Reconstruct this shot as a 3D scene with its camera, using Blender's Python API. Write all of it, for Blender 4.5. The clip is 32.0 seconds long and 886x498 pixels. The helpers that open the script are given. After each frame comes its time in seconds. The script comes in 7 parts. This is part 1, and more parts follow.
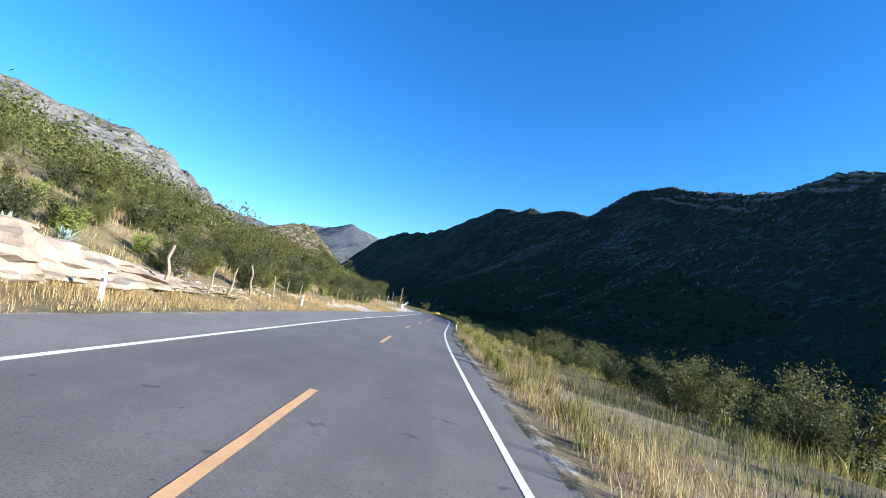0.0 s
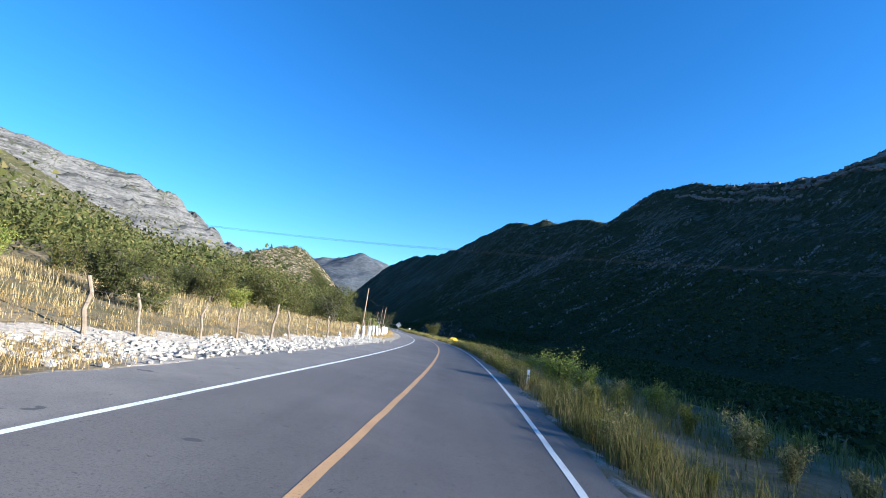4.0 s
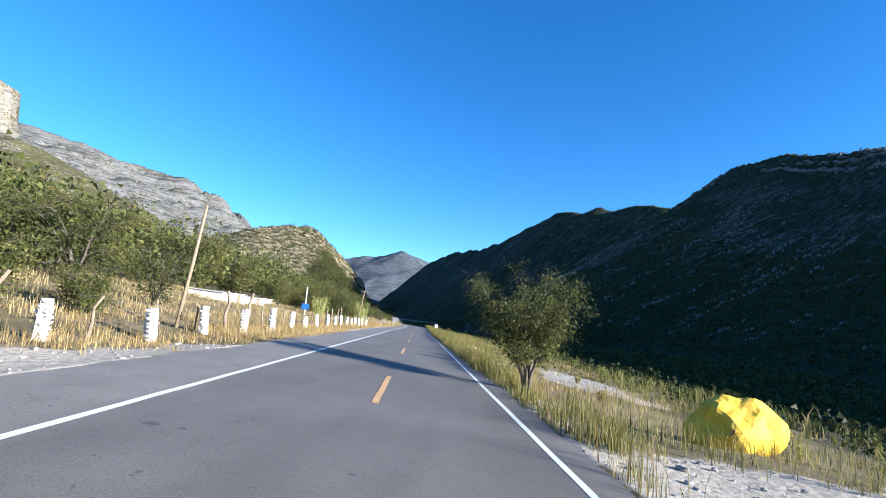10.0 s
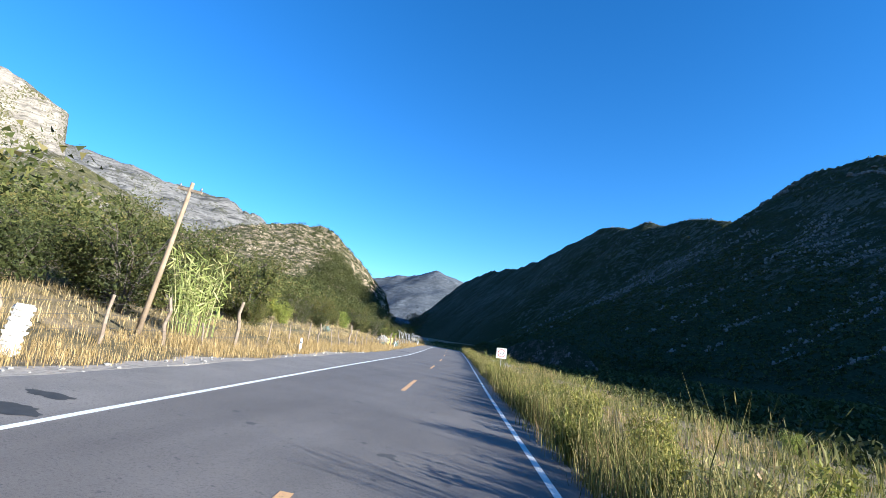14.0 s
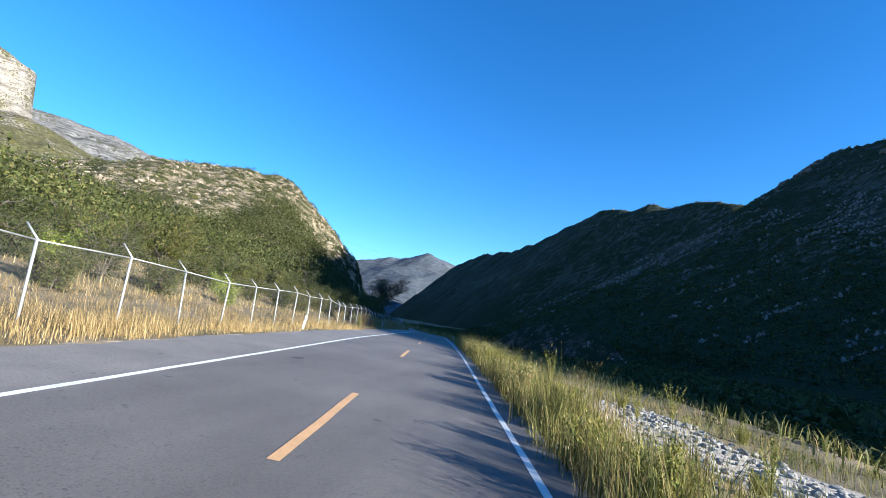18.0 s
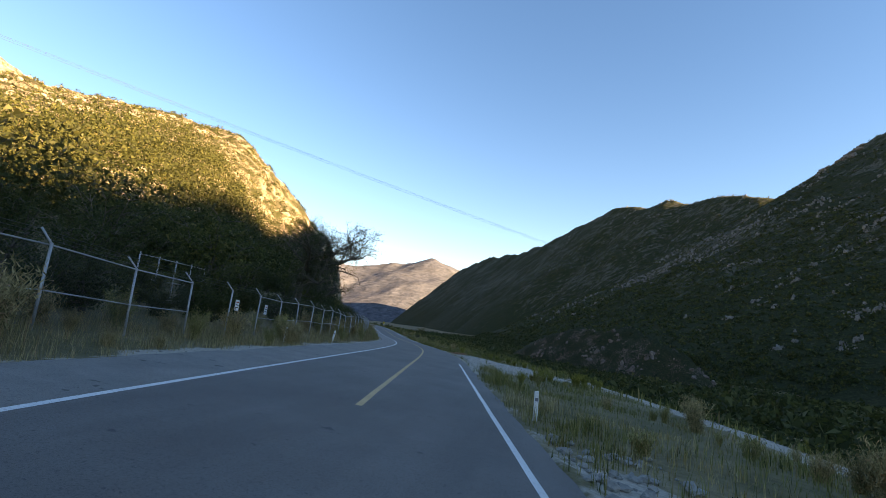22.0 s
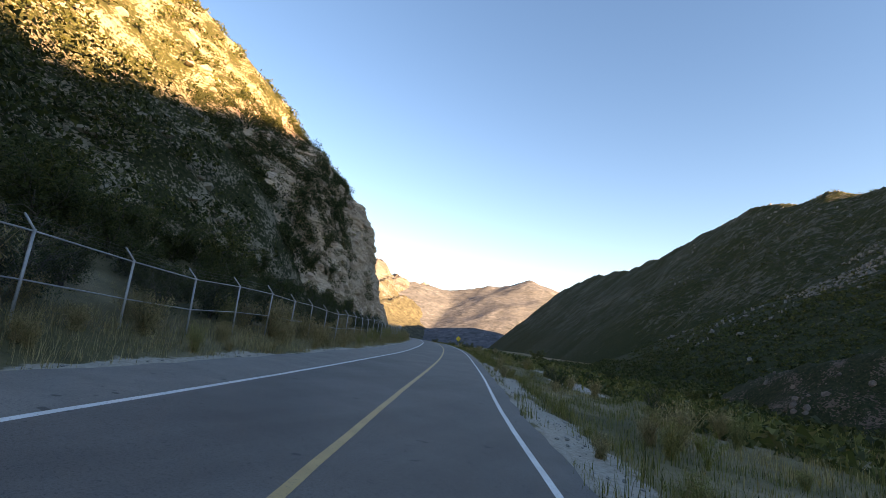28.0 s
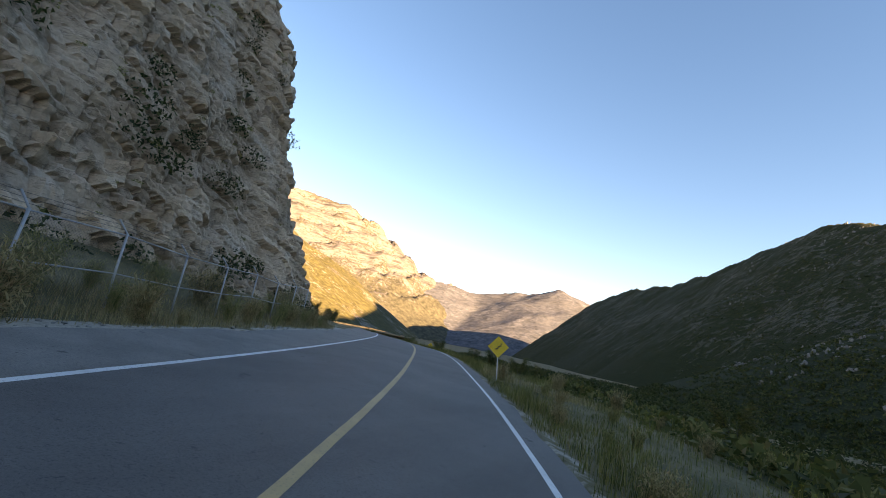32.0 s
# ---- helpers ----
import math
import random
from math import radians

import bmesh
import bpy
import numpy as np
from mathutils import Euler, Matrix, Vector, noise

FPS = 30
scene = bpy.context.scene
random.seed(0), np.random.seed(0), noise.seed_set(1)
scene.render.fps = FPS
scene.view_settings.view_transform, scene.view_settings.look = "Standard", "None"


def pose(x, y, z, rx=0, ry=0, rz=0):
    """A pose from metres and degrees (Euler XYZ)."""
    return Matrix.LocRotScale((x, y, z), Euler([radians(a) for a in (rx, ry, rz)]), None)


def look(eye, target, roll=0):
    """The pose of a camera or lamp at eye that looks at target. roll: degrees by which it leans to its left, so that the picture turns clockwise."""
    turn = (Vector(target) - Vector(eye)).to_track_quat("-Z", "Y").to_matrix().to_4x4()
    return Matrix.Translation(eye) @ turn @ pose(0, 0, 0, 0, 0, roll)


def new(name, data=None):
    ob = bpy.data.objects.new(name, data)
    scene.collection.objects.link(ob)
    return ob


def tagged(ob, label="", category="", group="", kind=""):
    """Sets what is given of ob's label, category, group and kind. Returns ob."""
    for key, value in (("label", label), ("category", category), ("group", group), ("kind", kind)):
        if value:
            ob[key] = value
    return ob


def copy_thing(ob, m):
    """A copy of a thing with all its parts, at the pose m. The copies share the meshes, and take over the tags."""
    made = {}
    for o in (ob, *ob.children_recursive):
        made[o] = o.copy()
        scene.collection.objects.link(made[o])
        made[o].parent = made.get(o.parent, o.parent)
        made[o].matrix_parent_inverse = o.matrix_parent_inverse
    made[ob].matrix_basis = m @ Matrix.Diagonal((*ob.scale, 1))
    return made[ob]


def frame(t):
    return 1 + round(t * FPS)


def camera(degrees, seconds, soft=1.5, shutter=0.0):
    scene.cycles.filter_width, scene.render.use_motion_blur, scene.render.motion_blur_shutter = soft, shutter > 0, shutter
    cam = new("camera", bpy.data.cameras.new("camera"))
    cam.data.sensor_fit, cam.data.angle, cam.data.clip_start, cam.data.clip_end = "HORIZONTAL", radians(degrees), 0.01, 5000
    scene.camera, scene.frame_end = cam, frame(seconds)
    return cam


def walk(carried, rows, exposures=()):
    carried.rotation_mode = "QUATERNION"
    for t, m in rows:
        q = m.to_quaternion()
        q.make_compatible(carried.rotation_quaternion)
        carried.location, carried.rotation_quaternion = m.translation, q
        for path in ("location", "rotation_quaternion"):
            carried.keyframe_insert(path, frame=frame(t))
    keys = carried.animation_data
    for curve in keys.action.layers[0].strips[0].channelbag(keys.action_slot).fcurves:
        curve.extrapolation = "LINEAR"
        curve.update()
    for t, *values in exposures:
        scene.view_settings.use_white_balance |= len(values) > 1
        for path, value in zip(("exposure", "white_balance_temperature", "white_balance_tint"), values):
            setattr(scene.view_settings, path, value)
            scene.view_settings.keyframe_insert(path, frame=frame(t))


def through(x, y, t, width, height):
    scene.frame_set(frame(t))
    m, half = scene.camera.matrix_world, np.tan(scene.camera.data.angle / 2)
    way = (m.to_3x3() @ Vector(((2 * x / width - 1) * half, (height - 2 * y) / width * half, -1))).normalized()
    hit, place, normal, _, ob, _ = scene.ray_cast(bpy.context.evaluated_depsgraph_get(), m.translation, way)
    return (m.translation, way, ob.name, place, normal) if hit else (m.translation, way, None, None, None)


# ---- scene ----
cam = camera(87.35, 32.0, soft=0.8)
ROWS = [
    (0.0, 12.80, 16.53, -0.39, -0.41, 6.13, -8.69),
    (0.5, 12.64, 26.02, -0.66, -0.47, 5.98, -8.53),
    (1.0, 12.62, 35.51, -0.93, -0.13, 6.83, -8.77),
    (1.5, 12.66, 44.94, -1.20, 0.51, 7.33, -8.12),
    (2.0, 12.64, 54.30, -1.48, 0.98, 7.83, -7.35),
    (2.5, 12.52, 63.62, -1.75, 1.24, 8.47, -6.26),
    (4.5, 13.40, 100.93, -2.51, 1.55, 8.82, -4.52),
    (5.0, 13.28, 110.27, -2.76, 1.31, 8.00, -4.66),
    (5.5, 13.10, 119.63, -3.01, 1.02, 7.14, -5.42),
    (6.0, 12.91, 129.03, -3.25, 0.95, 6.29, -6.68),
    (6.5, 12.61, 138.46, -3.49, 1.93, 5.83, -8.03),
    (7.0, 12.14, 147.88, -3.73, 3.22, 6.21, -8.63),
    (7.5, 11.55, 157.31, -3.95, 4.44, 6.00, -8.68),
    (8.0, 10.79, 166.75, -4.16, 5.34, 5.87, -7.91),
    (8.5, 9.83, 176.15, -4.37, 5.92, 6.24, -6.80),
    (9.0, 8.70, 185.48, -4.56, 6.38, 6.85, -5.78),
    (9.5, 7.53, 194.76, -4.74, 6.74, 7.55, -4.94),
    (10.0, 6.15, 204.01, -4.89, 6.81, 8.29, -4.45),
    (10.5, 4.71, 213.27, -5.07, 7.12, 8.95, -4.62),
    (11.0, 3.37, 222.53, -5.26, 8.09, 9.35, -4.97),
    (11.5, 1.99, 231.77, -5.44, 8.97, 9.37, -5.06),
    (12.0, 0.58, 240.98, -5.61, 9.88, 9.39, -5.10),
    (12.5, -0.96, 250.15, -5.77, 10.49, 9.24, -4.96),
    (13.0, -2.60, 259.32, -5.93, 10.96, 9.82, -4.95),
    (13.5, -4.24, 268.51, -6.11, 11.48, 10.21, -5.17),
    (14.0, -5.87, 277.76, -6.30, 11.00, 10.52, -5.37),
    (14.5, -7.49, 287.03, -6.46, 10.69, 10.63, -5.85),
    (16.5, -13.26, 324.25, -7.20, 10.33, 9.47, -5.41),
    (17.0, -14.85, 333.54, -7.32, 10.03, 9.06, -5.86),
    (17.5, -16.42, 342.83, -7.43, 9.93, 8.91, -6.28),
    (18.0, -17.96, 352.13, -7.52, 9.87, 8.70, -6.52),
    (18.5, -19.51, 361.44, -7.60, 9.90, 8.64, -6.70),
    (19.0, -21.13, 370.74, -7.69, 10.06, 8.80, -7.01),
    (19.5, -22.77, 380.05, -7.80, 10.27, 8.80, -7.36),
    (20.0, -24.46, 389.36, -7.96, 10.37, 8.79, -7.42),
    (20.5, -26.18, 398.66, -8.15, 10.46, 8.84, -7.28),
    (21.0, -27.88, 407.97, -8.34, 10.35, 8.73, -6.83),
    (21.5, -29.61, 417.24, -8.53, 10.42, 9.10, -6.45),
    (22.0, -31.38, 426.49, -8.75, 10.49, 9.40, -5.99),
    (22.5, -33.14, 435.74, -9.00, 10.52, 9.60, -5.68),
    (23.0, -34.90, 444.98, -9.23, 10.75, 9.62, -5.76),
    (23.5, -36.71, 454.21, -9.43, 11.07, 9.70, -6.82),
    (24.0, -38.62, 463.43, -9.64, 11.64, 9.75, -8.09),
    (24.5, -40.66, 472.64, -9.87, 12.57, 9.73, -9.25),
    (25.0, -42.90, 481.83, -10.10, 14.12, 9.70, -10.35),
    (25.5, -45.37, 490.97, -10.33, 15.86, 9.46, -11.05),
    (26.0, -48.17, 500.04, -10.54, 17.80, 9.44, -11.72),
    (26.5, -51.19, 509.06, -10.73, 19.34, 10.04, -10.85),
    (28.5, -63.97, 545.07, -11.15, 22.75, 11.54, -4.53),
    (29.0, -67.26, 554.08, -11.15, 22.81, 11.24, -3.88),
    (29.5, -70.56, 563.09, -11.11, 23.07, 11.02, -3.95),
    (30.0, -73.94, 572.07, -11.04, 23.19, 11.03, -4.87),
    (30.5, -77.42, 581.00, -10.93, 23.36, 11.10, -6.81),
    (31.0, -81.00, 589.86, -10.78, 23.74, 11.01, -8.58),
    (31.5, -84.74, 598.61, -10.62, 24.37, 11.31, -9.70),
    (32.0, -88.58, 607.31, -10.44, 25.25, 11.19, -10.79),
]
EXPOSURES = [(0.0, 2.1, 4720, 9), (19.3, 2.1, 4720, 9), (20.2, 2.15, 4850, 10), (21.0, 2.75, 7200, 21), (22.0, 2.95, 8800, 26), (24.0, 3.0, 9600, 29), (32.0, 3.1, 10200, 30)]
walk(cam, [(t, pose(x, y, z, 90 + pitch, roll, yaw)) for t, x, y, z, yaw, pitch, roll in ROWS], EXPOSURES)

# ---- daylight: low sun from beyond the right-hand ridge ----
SUN_UP, SUN_X, SUN_Y = radians(13.5), 0.956, -0.292
world = bpy.data.worlds.new("sky")
scene.world = world
world.use_nodes = True
wn = world.node_tree
sky = wn.nodes.new("ShaderNodeTexSky")
sky.sky_type, sky.sun_disc = "NISHITA", False
sky.sun_elevation, sky.sun_rotation = SUN_UP, math.atan2(SUN_X, SUN_Y)
sky.altitude, sky.air_density, sky.dust_density, sky.ozone_density = 1000.0, 1.0, 0.15, 2.1
background = wn.nodes["Background"]
background.inputs["Strength"].default_value = 0.055
tone = wn.nodes.new("ShaderNodeHueSaturation")
tone.inputs["Saturation"].default_value = 1.22
wn.links.new(sky.outputs["Color"], tone.inputs["Color"])
wn.links.new(tone.outputs["Color"], background.inputs["Color"])
sun = new("sun", bpy.data.lights.new("sun", "SUN"))
sun.data.energy, sun.data.angle, sun.data.color = 5.0, radians(0.53), (1.0, 0.80, 0.53)
sun.matrix_basis = look((400, -100, 300), (400 - SUN_X * math.cos(SUN_UP), -100 - SUN_Y * math.cos(SUN_UP), 300 - math.sin(SUN_UP)))

# ---- materials ----
def principled(name, rough=0.8, metal=0.0):
    m = bpy.data.materials.new(name)
    m.use_nodes = True
    n = m.node_tree.nodes
    b = n["Principled BSDF"]
    b.inputs["Roughness"].default_value, b.inputs["Metallic"].default_value = rough, metal
    b.inputs["Specular IOR Level"].default_value = 0.3
    return m, n, m.node_tree.links, b


def ramp(n, l, source, stops):
    r = n.new("ShaderNodeValToRGB")
    while len(r.color_ramp.elements) < len(stops):
        r.color_ramp.elements.new(0.5)
    for e, (p, c) in zip(r.color_ramp.elements, stops):
        e.position, e.color = p, (*c, 1)
    l.new(source, r.inputs["Fac"])
    return r.outputs["Color"]


def texture(n, l, scale, detail=6.0, kind="noise", rough=0.6, coords="Object", stretch=None):
    c = n.new("ShaderNodeTexCoord")
    t = n.new("ShaderNodeTexVoronoi" if kind in ("voronoi", "cracks") else "ShaderNodeTexNoise")
    t.inputs["Scale"].default_value = scale
    if kind == "cracks":
        t.feature = "DISTANCE_TO_EDGE"
    if kind == "noise":
        t.inputs["Detail"].default_value, t.inputs["Roughness"].default_value = detail, rough
    source = c.outputs[coords]
    if stretch:
        mp = n.new("ShaderNodeMapping")
        mp.inputs["Scale"].default_value = stretch[:3]
        if len(stretch) > 3:
            mp.inputs["Rotation"].default_value = [radians(a) for a in stretch[3:]]
        l.new(source, mp.inputs["Vector"])
        source = mp.outputs["Vector"]
    l.new(source, t.inputs["Vector"])
    return t.outputs["Distance"] if kind in ("voronoi", "cracks") else t.outputs["Fac"]


def mix(n, l, fac, a, b, how="MIX"):
    m = n.new("ShaderNodeMix")
    m.data_type, m.blend_type = "RGBA", how
    for socket, value in ((m.inputs[0], fac), (m.inputs[6], a), (m.inputs[7], b)):
        if isinstance(value, (int, float)):
            socket.default_value = value
        elif isinstance(value, tuple):
            socket.default_value = (*value, 1)
        else:
            l.new(value, socket)
    return m.outputs[2]


def bump(n, l, b, height, strength=0.5, distance=0.05):
    k = n.new("ShaderNodeBump")
    k.inputs["Strength"].default_value, k.inputs["Distance"].default_value = strength, distance
    l.new(height, k.inputs["Height"])
    l.new(k.outputs["Normal"], b.inputs["Normal"])


def simple(name, stops, scale=8.0, rough=0.85, metal=0.0, relief=0.4, depth=0.02, fine=60.0, vary=0.0, kind="noise"):
    """A surface whose colour wanders between stops, with a second finer grain and relief."""
    m, n, l, b = principled(name, rough, metal)
    a = texture(n, l, scale, kind=kind)
    c = ramp(n, l, a, stops)
    g = texture(n, l, fine)
    c = mix(n, l, 0.35, c, ramp(n, l, g, [(0.3, (0.45, 0.45, 0.45)), (0.7, (1, 1, 1))]), "MULTIPLY")
    if vary:
        o = n.new("ShaderNodeObjectInfo")
        c = mix(n, l, vary, c, ramp(n, l, o.outputs["Random"], [(0, (0.6, 0.62, 0.6)), (1, (1, 1, 1))]), "MULTIPLY")
    l.new(c, b.inputs["Base Color"])
    bump(n, l, b, g, relief, depth)
    return m


def leafy(name, stops, rough=0.6, through=0.35):
    """Leaves or blades, each island with its own tone, letting some light through."""
    m, n, l, b = principled(name, rough)
    b.inputs["Specular IOR Level"].default_value = 0.2
    g = n.new("ShaderNodeNewGeometry")
    c = ramp(n, l, g.outputs["Random Per Island"], stops)
    o = n.new("ShaderNodeObjectInfo")
    c = mix(n, l, 0.5, c, ramp(n, l, o.outputs["Random"], [(0, (0.7, 0.75, 0.65)), (0.5, (1, 1, 1)), (1, (1.0, 0.88, 0.65))]), "MULTIPLY")
    l.new(c, b.inputs["Base Color"])
    t = n.new("ShaderNodeBsdfTranslucent")
    l.new(c, t.inputs["Color"])
    s = n.new("ShaderNodeMixShader")
    s.inputs["Fac"].default_value = through
    l.new(b.outputs["BSDF"], s.inputs[1])
    l.new(t.outputs["BSDF"], s.inputs[2])
    l.new(s.outputs["Shader"], n["Material Output"].inputs["Surface"])
    return m


def asphalt_material():
    m, n, l, b = principled("asphalt", 0.72)
    big = texture(n, l, 0.35, 5)
    lanes = texture(n, l, 0.9, 4, stretch=(1.0, 0.06, 1.0))
    grain = texture(n, l, 90.0, 3)
    stones = texture(n, l, 260.0, kind="voronoi")
    c = ramp(n, l, big, [(0.3, (0.138, 0.123, 0.112)), (0.55, (0.166, 0.149, 0.136)), (0.75, (0.198, 0.178, 0.162))])
    c = mix(n, l, 0.4, c, ramp(n, l, lanes, [(0.35, (0.62, 0.62, 0.63)), (0.6, (1, 1, 1))]), "MULTIPLY")
    c = mix(n, l, 0.55, c, ramp(n, l, grain, [(0.35, (0.55, 0.55, 0.55)), (0.62, (1.0, 1.0, 1.0))]), "MULTIPLY")
    at = n.new("ShaderNodeAttribute")
    at.attribute_name = "gravel"
    dust = texture(n, l, 0.8, 7, rough=0.7)
    s = n.new("ShaderNodeMath")
    s.operation = "MULTIPLY"
    l.new(at.outputs["Fac"], s.inputs[0])
    l.new(ramp(n, l, dust, [(0.3, (0.35, 0.35, 0.35)), (0.65, (1, 1, 1))]), s.inputs[1])
    c = mix(n, l, s.outputs[0], c, (0.27, 0.245, 0.22))
    pits = texture(n, l, 34.0, 4, rough=0.75)
    c = mix(n, l, 0.75, c, ramp(n, l, pits, [(0.36, (0.42, 0.42, 0.42)), (0.47, (0.95, 0.95, 0.95)), (0.62, (1, 1, 1)), (0.7, (1.35, 1.35, 1.33))]), "MULTIPLY")
    flecks = texture(n, l, 9.0, 2)
    c = mix(n, l, ramp(n, l, flecks, [(0.69, (0, 0, 0)), (0.72, (0.7, 0.7, 0.7))]), c, (0.045, 0.044, 0.042))
    spots = texture(n, l, 1.9, 2)
    c = mix(n, l, ramp(n, l, spots, [(0.70, (0, 0, 0)), (0.73, (0.8, 0.8, 0.8))]), c, (0.05, 0.049, 0.048))
    l.new(c, b.inputs["Base Color"])
    bump(n, l, b, stones, 0.35, 0.006)
    return m


def paint_material(name, colour, worn):
    m, n, l, b = principled(name, 0.6)
    w = texture(n, l, 26.0, 8, rough=0.75)
    c = mix(n, l, ramp(n, l, w, [(0.56, (0, 0, 0)), (0.66, (1, 1, 1))]), colour, worn)
    d = texture(n, l, 1.3)
    c = mix(n, l, 0.5, c, ramp(n, l, d, [(0.3, (0.6, 0.6, 0.6)), (0.65, (1, 1, 1))]), "MULTIPLY")
    l.new(c, b.inputs["Base Color"])
    bump(n, l, b, w, 0.2, 0.003)
    return m


def ground_material():
    """Dry soil and low herbs; the gravel attribute turns it into pale limestone rubble."""
    m, n, l, b = principled("dry_ground", 0.95)
    a = texture(n, l, 0.22, 8)
    f = texture(n, l, 5.0, 8)
    soil = ramp(n, l, a, [(0.3, (0.085, 0.078, 0.03)), (0.46, (0.16, 0.126, 0.06)), (0.6, (0.25, 0.19, 0.108)), (0.78, (0.35, 0.28, 0.185))])
    soil = mix(n, l, 0.6, soil, ramp(n, l, f, [(0.3, (0.35, 0.36, 0.3)), (0.65, (1, 1, 1))]), "MULTIPLY")
    v = texture(n, l, 7.5, kind="voronoi")
    v2 = texture(n, l, 22.0, kind="voronoi")
    stone = ramp(n, l, v, [(0.0, (0.46, 0.405, 0.335)), (0.5, (0.42, 0.365, 0.30)), (0.9, (0.30, 0.26, 0.21))])
    stone = mix(n, l, 0.5, stone, ramp(n, l, v2, [(0.1, (1, 1, 1)), (0.8, (0.62, 0.62, 0.62))]), "MULTIPLY")
    at = n.new("ShaderNodeAttribute")
    at.attribute_name = "gravel"
    edge = texture(n, l, 1.4, 6)
    s = n.new("ShaderNodeMath")
    s.operation = "ADD"
    l.new(at.outputs["Fac"], s.inputs[0])
    l.new(edge, s.inputs[1])
    c = mix(n, l, ramp(n, l, s.outputs[0], [(0.86, (0, 0, 0)), (1.0, (1, 1, 1))]), soil, stone)
    l.new(c, b.inputs["Base Color"])
    bump(n, l, b, f, 0.8, 0.08)
    return m


def slope_material(name, rock, scrub, cover=0.5, scale=0.05, strata=0.0, tint=None, ribs=0.0, treeline=None):
    """A mountain slope: rock in bands, scrub over it in patches and specks."""
    m, n, l, b = principled(name, 0.95)
    b.inputs["Specular IOR Level"].default_value = 0.08
    r1 = texture(n, l, scale * 3.5, 10, rough=0.7, stretch=(1, 1, 3.5, 14, 8, 20) if strata else None)
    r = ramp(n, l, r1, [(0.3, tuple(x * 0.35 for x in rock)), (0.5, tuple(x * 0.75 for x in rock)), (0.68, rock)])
    if strata:
        bands = texture(n, l, scale * 2.2, 9, rough=0.72, stretch=(0.35, 0.35, 3.2, 18, -14, 0))
        r = mix(n, l, strata, r, ramp(n, l, bands, [(0.38, (0.30, 0.31, 0.32)), (0.47, (0.75, 0.75, 0.75)), (0.54, (1, 1, 1)), (0.6, (0.55, 0.56, 0.56)), (0.68, (1, 1, 1))]), "MULTIPLY")
    specks = texture(n, l, scale * 14, 4, rough=0.55)
    patches = texture(n, l, scale * 1.1, 6)
    s = n.new("ShaderNodeMath")
    s.operation, s.inputs[2].default_value = "MULTIPLY_ADD", -0.35
    s.inputs[1].default_value = 0.9
    l.new(patches, s.inputs[0])
    k = n.new("ShaderNodeMath")
    k.operation = "ADD"
    l.new(specks, k.inputs[0])
    l.new(s.outputs[0], k.inputs[1])
    dark = texture(n, l, scale * 9, 9, rough=0.75)
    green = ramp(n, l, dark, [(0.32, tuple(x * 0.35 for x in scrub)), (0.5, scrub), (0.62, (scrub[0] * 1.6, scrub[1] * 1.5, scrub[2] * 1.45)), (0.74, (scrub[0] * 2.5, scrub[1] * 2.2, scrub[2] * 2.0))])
    if treeline:
        co = n.new("ShaderNodeTexCoord")
        xyz = n.new("ShaderNodeSeparateXYZ")
        l.new(co.outputs["Object"], xyz.inputs["Vector"])
        rng_ = n.new("ShaderNodeMapRange")
        for socket, value in zip(("From Min", "From Max", "To Min", "To Max"), (treeline[0], treeline[1], treeline[2] if len(treeline) > 2 else 0.3, -0.05)):
            rng_.inputs[socket].default_value = value
        l.new(xyz.outputs["Z"], rng_.inputs["Value"])
        k3 = n.new("ShaderNodeMath")
        k3.operation = "ADD"
        l.new(k.outputs[0], k3.inputs[0])
        l.new(rng_.outputs["Result"], k3.inputs[1])
        k = k3
    c = mix(n, l, ramp(n, l, k.outputs[0], [(0.66 - cover * 0.3 - 0.03, (0, 0, 0)), (0.66 - cover * 0.3 + 0.05, (1, 1, 1))]), r, green)
    if ribs:
        co = n.new("ShaderNodeTexCoord")
        mp = n.new("ShaderNodeMapping")
        mp.vector_type = "TEXTURE"
        mp.inputs["Rotation"].default_value = Matrix(((0.83, -0.17, -0.52), (0.20, 0.971, 0.0), (0.51, -0.104, 0.85))).to_euler()
        mp.inputs["Scale"].default_value = (20.0, 6.0, 17.0)
        l.new(co.outputs["Object"], mp.inputs["Vector"])
        t = n.new("ShaderNodeTexNoise")
        t.inputs["Scale"].default_value, t.inputs["Detail"].default_value, t.inputs["Roughness"].default_value = 1.0, 6.0, 0.66
        l.new(mp.outputs["Vector"], t.inputs["Vector"])
        where = texture(n, l, 0.011, 3)
        zed = n.new("ShaderNodeSeparateXYZ")
        l.new(co.outputs["Object"], zed.inputs["Vector"])
        low = n.new("ShaderNodeMapRange")
        for socket, value in zip(("From Min", "From Max", "To Min", "To Max"), (0.0, 110.0, -0.08, 0.03)):
            low.inputs[socket].default_value = value
        l.new(zed.outputs["Z"], low.inputs["Value"])
        k4 = n.new("ShaderNodeMath")
        k4.operation = "ADD"
        l.new(t.outputs["Fac"], k4.inputs[0])
        l.new(low.outputs["Result"], k4.inputs[1])
        k2 = n.new("ShaderNodeMath")
        k2.operation = "MULTIPLY_ADD"
        k2.inputs[1].default_value = 0.45
        l.new(where, k2.inputs[0])
        l.new(k4.outputs[0], k2.inputs[2])
        grain = texture(n, l, 0.5, 6, rough=0.7)
        outcrop = ramp(n, l, grain, [(0.38, tuple(x * 0.3 for x in rock)), (0.6, tuple(x * 2.5 for x in rock))])
        c = mix(n, l, ramp(n, l, k2.outputs[0], [(0.795, (0, 0, 0)), (0.83, (ribs, ribs, ribs))]), c, outcrop)
    if tint:
        c = mix(n, l, tint[1], c, tint[0])
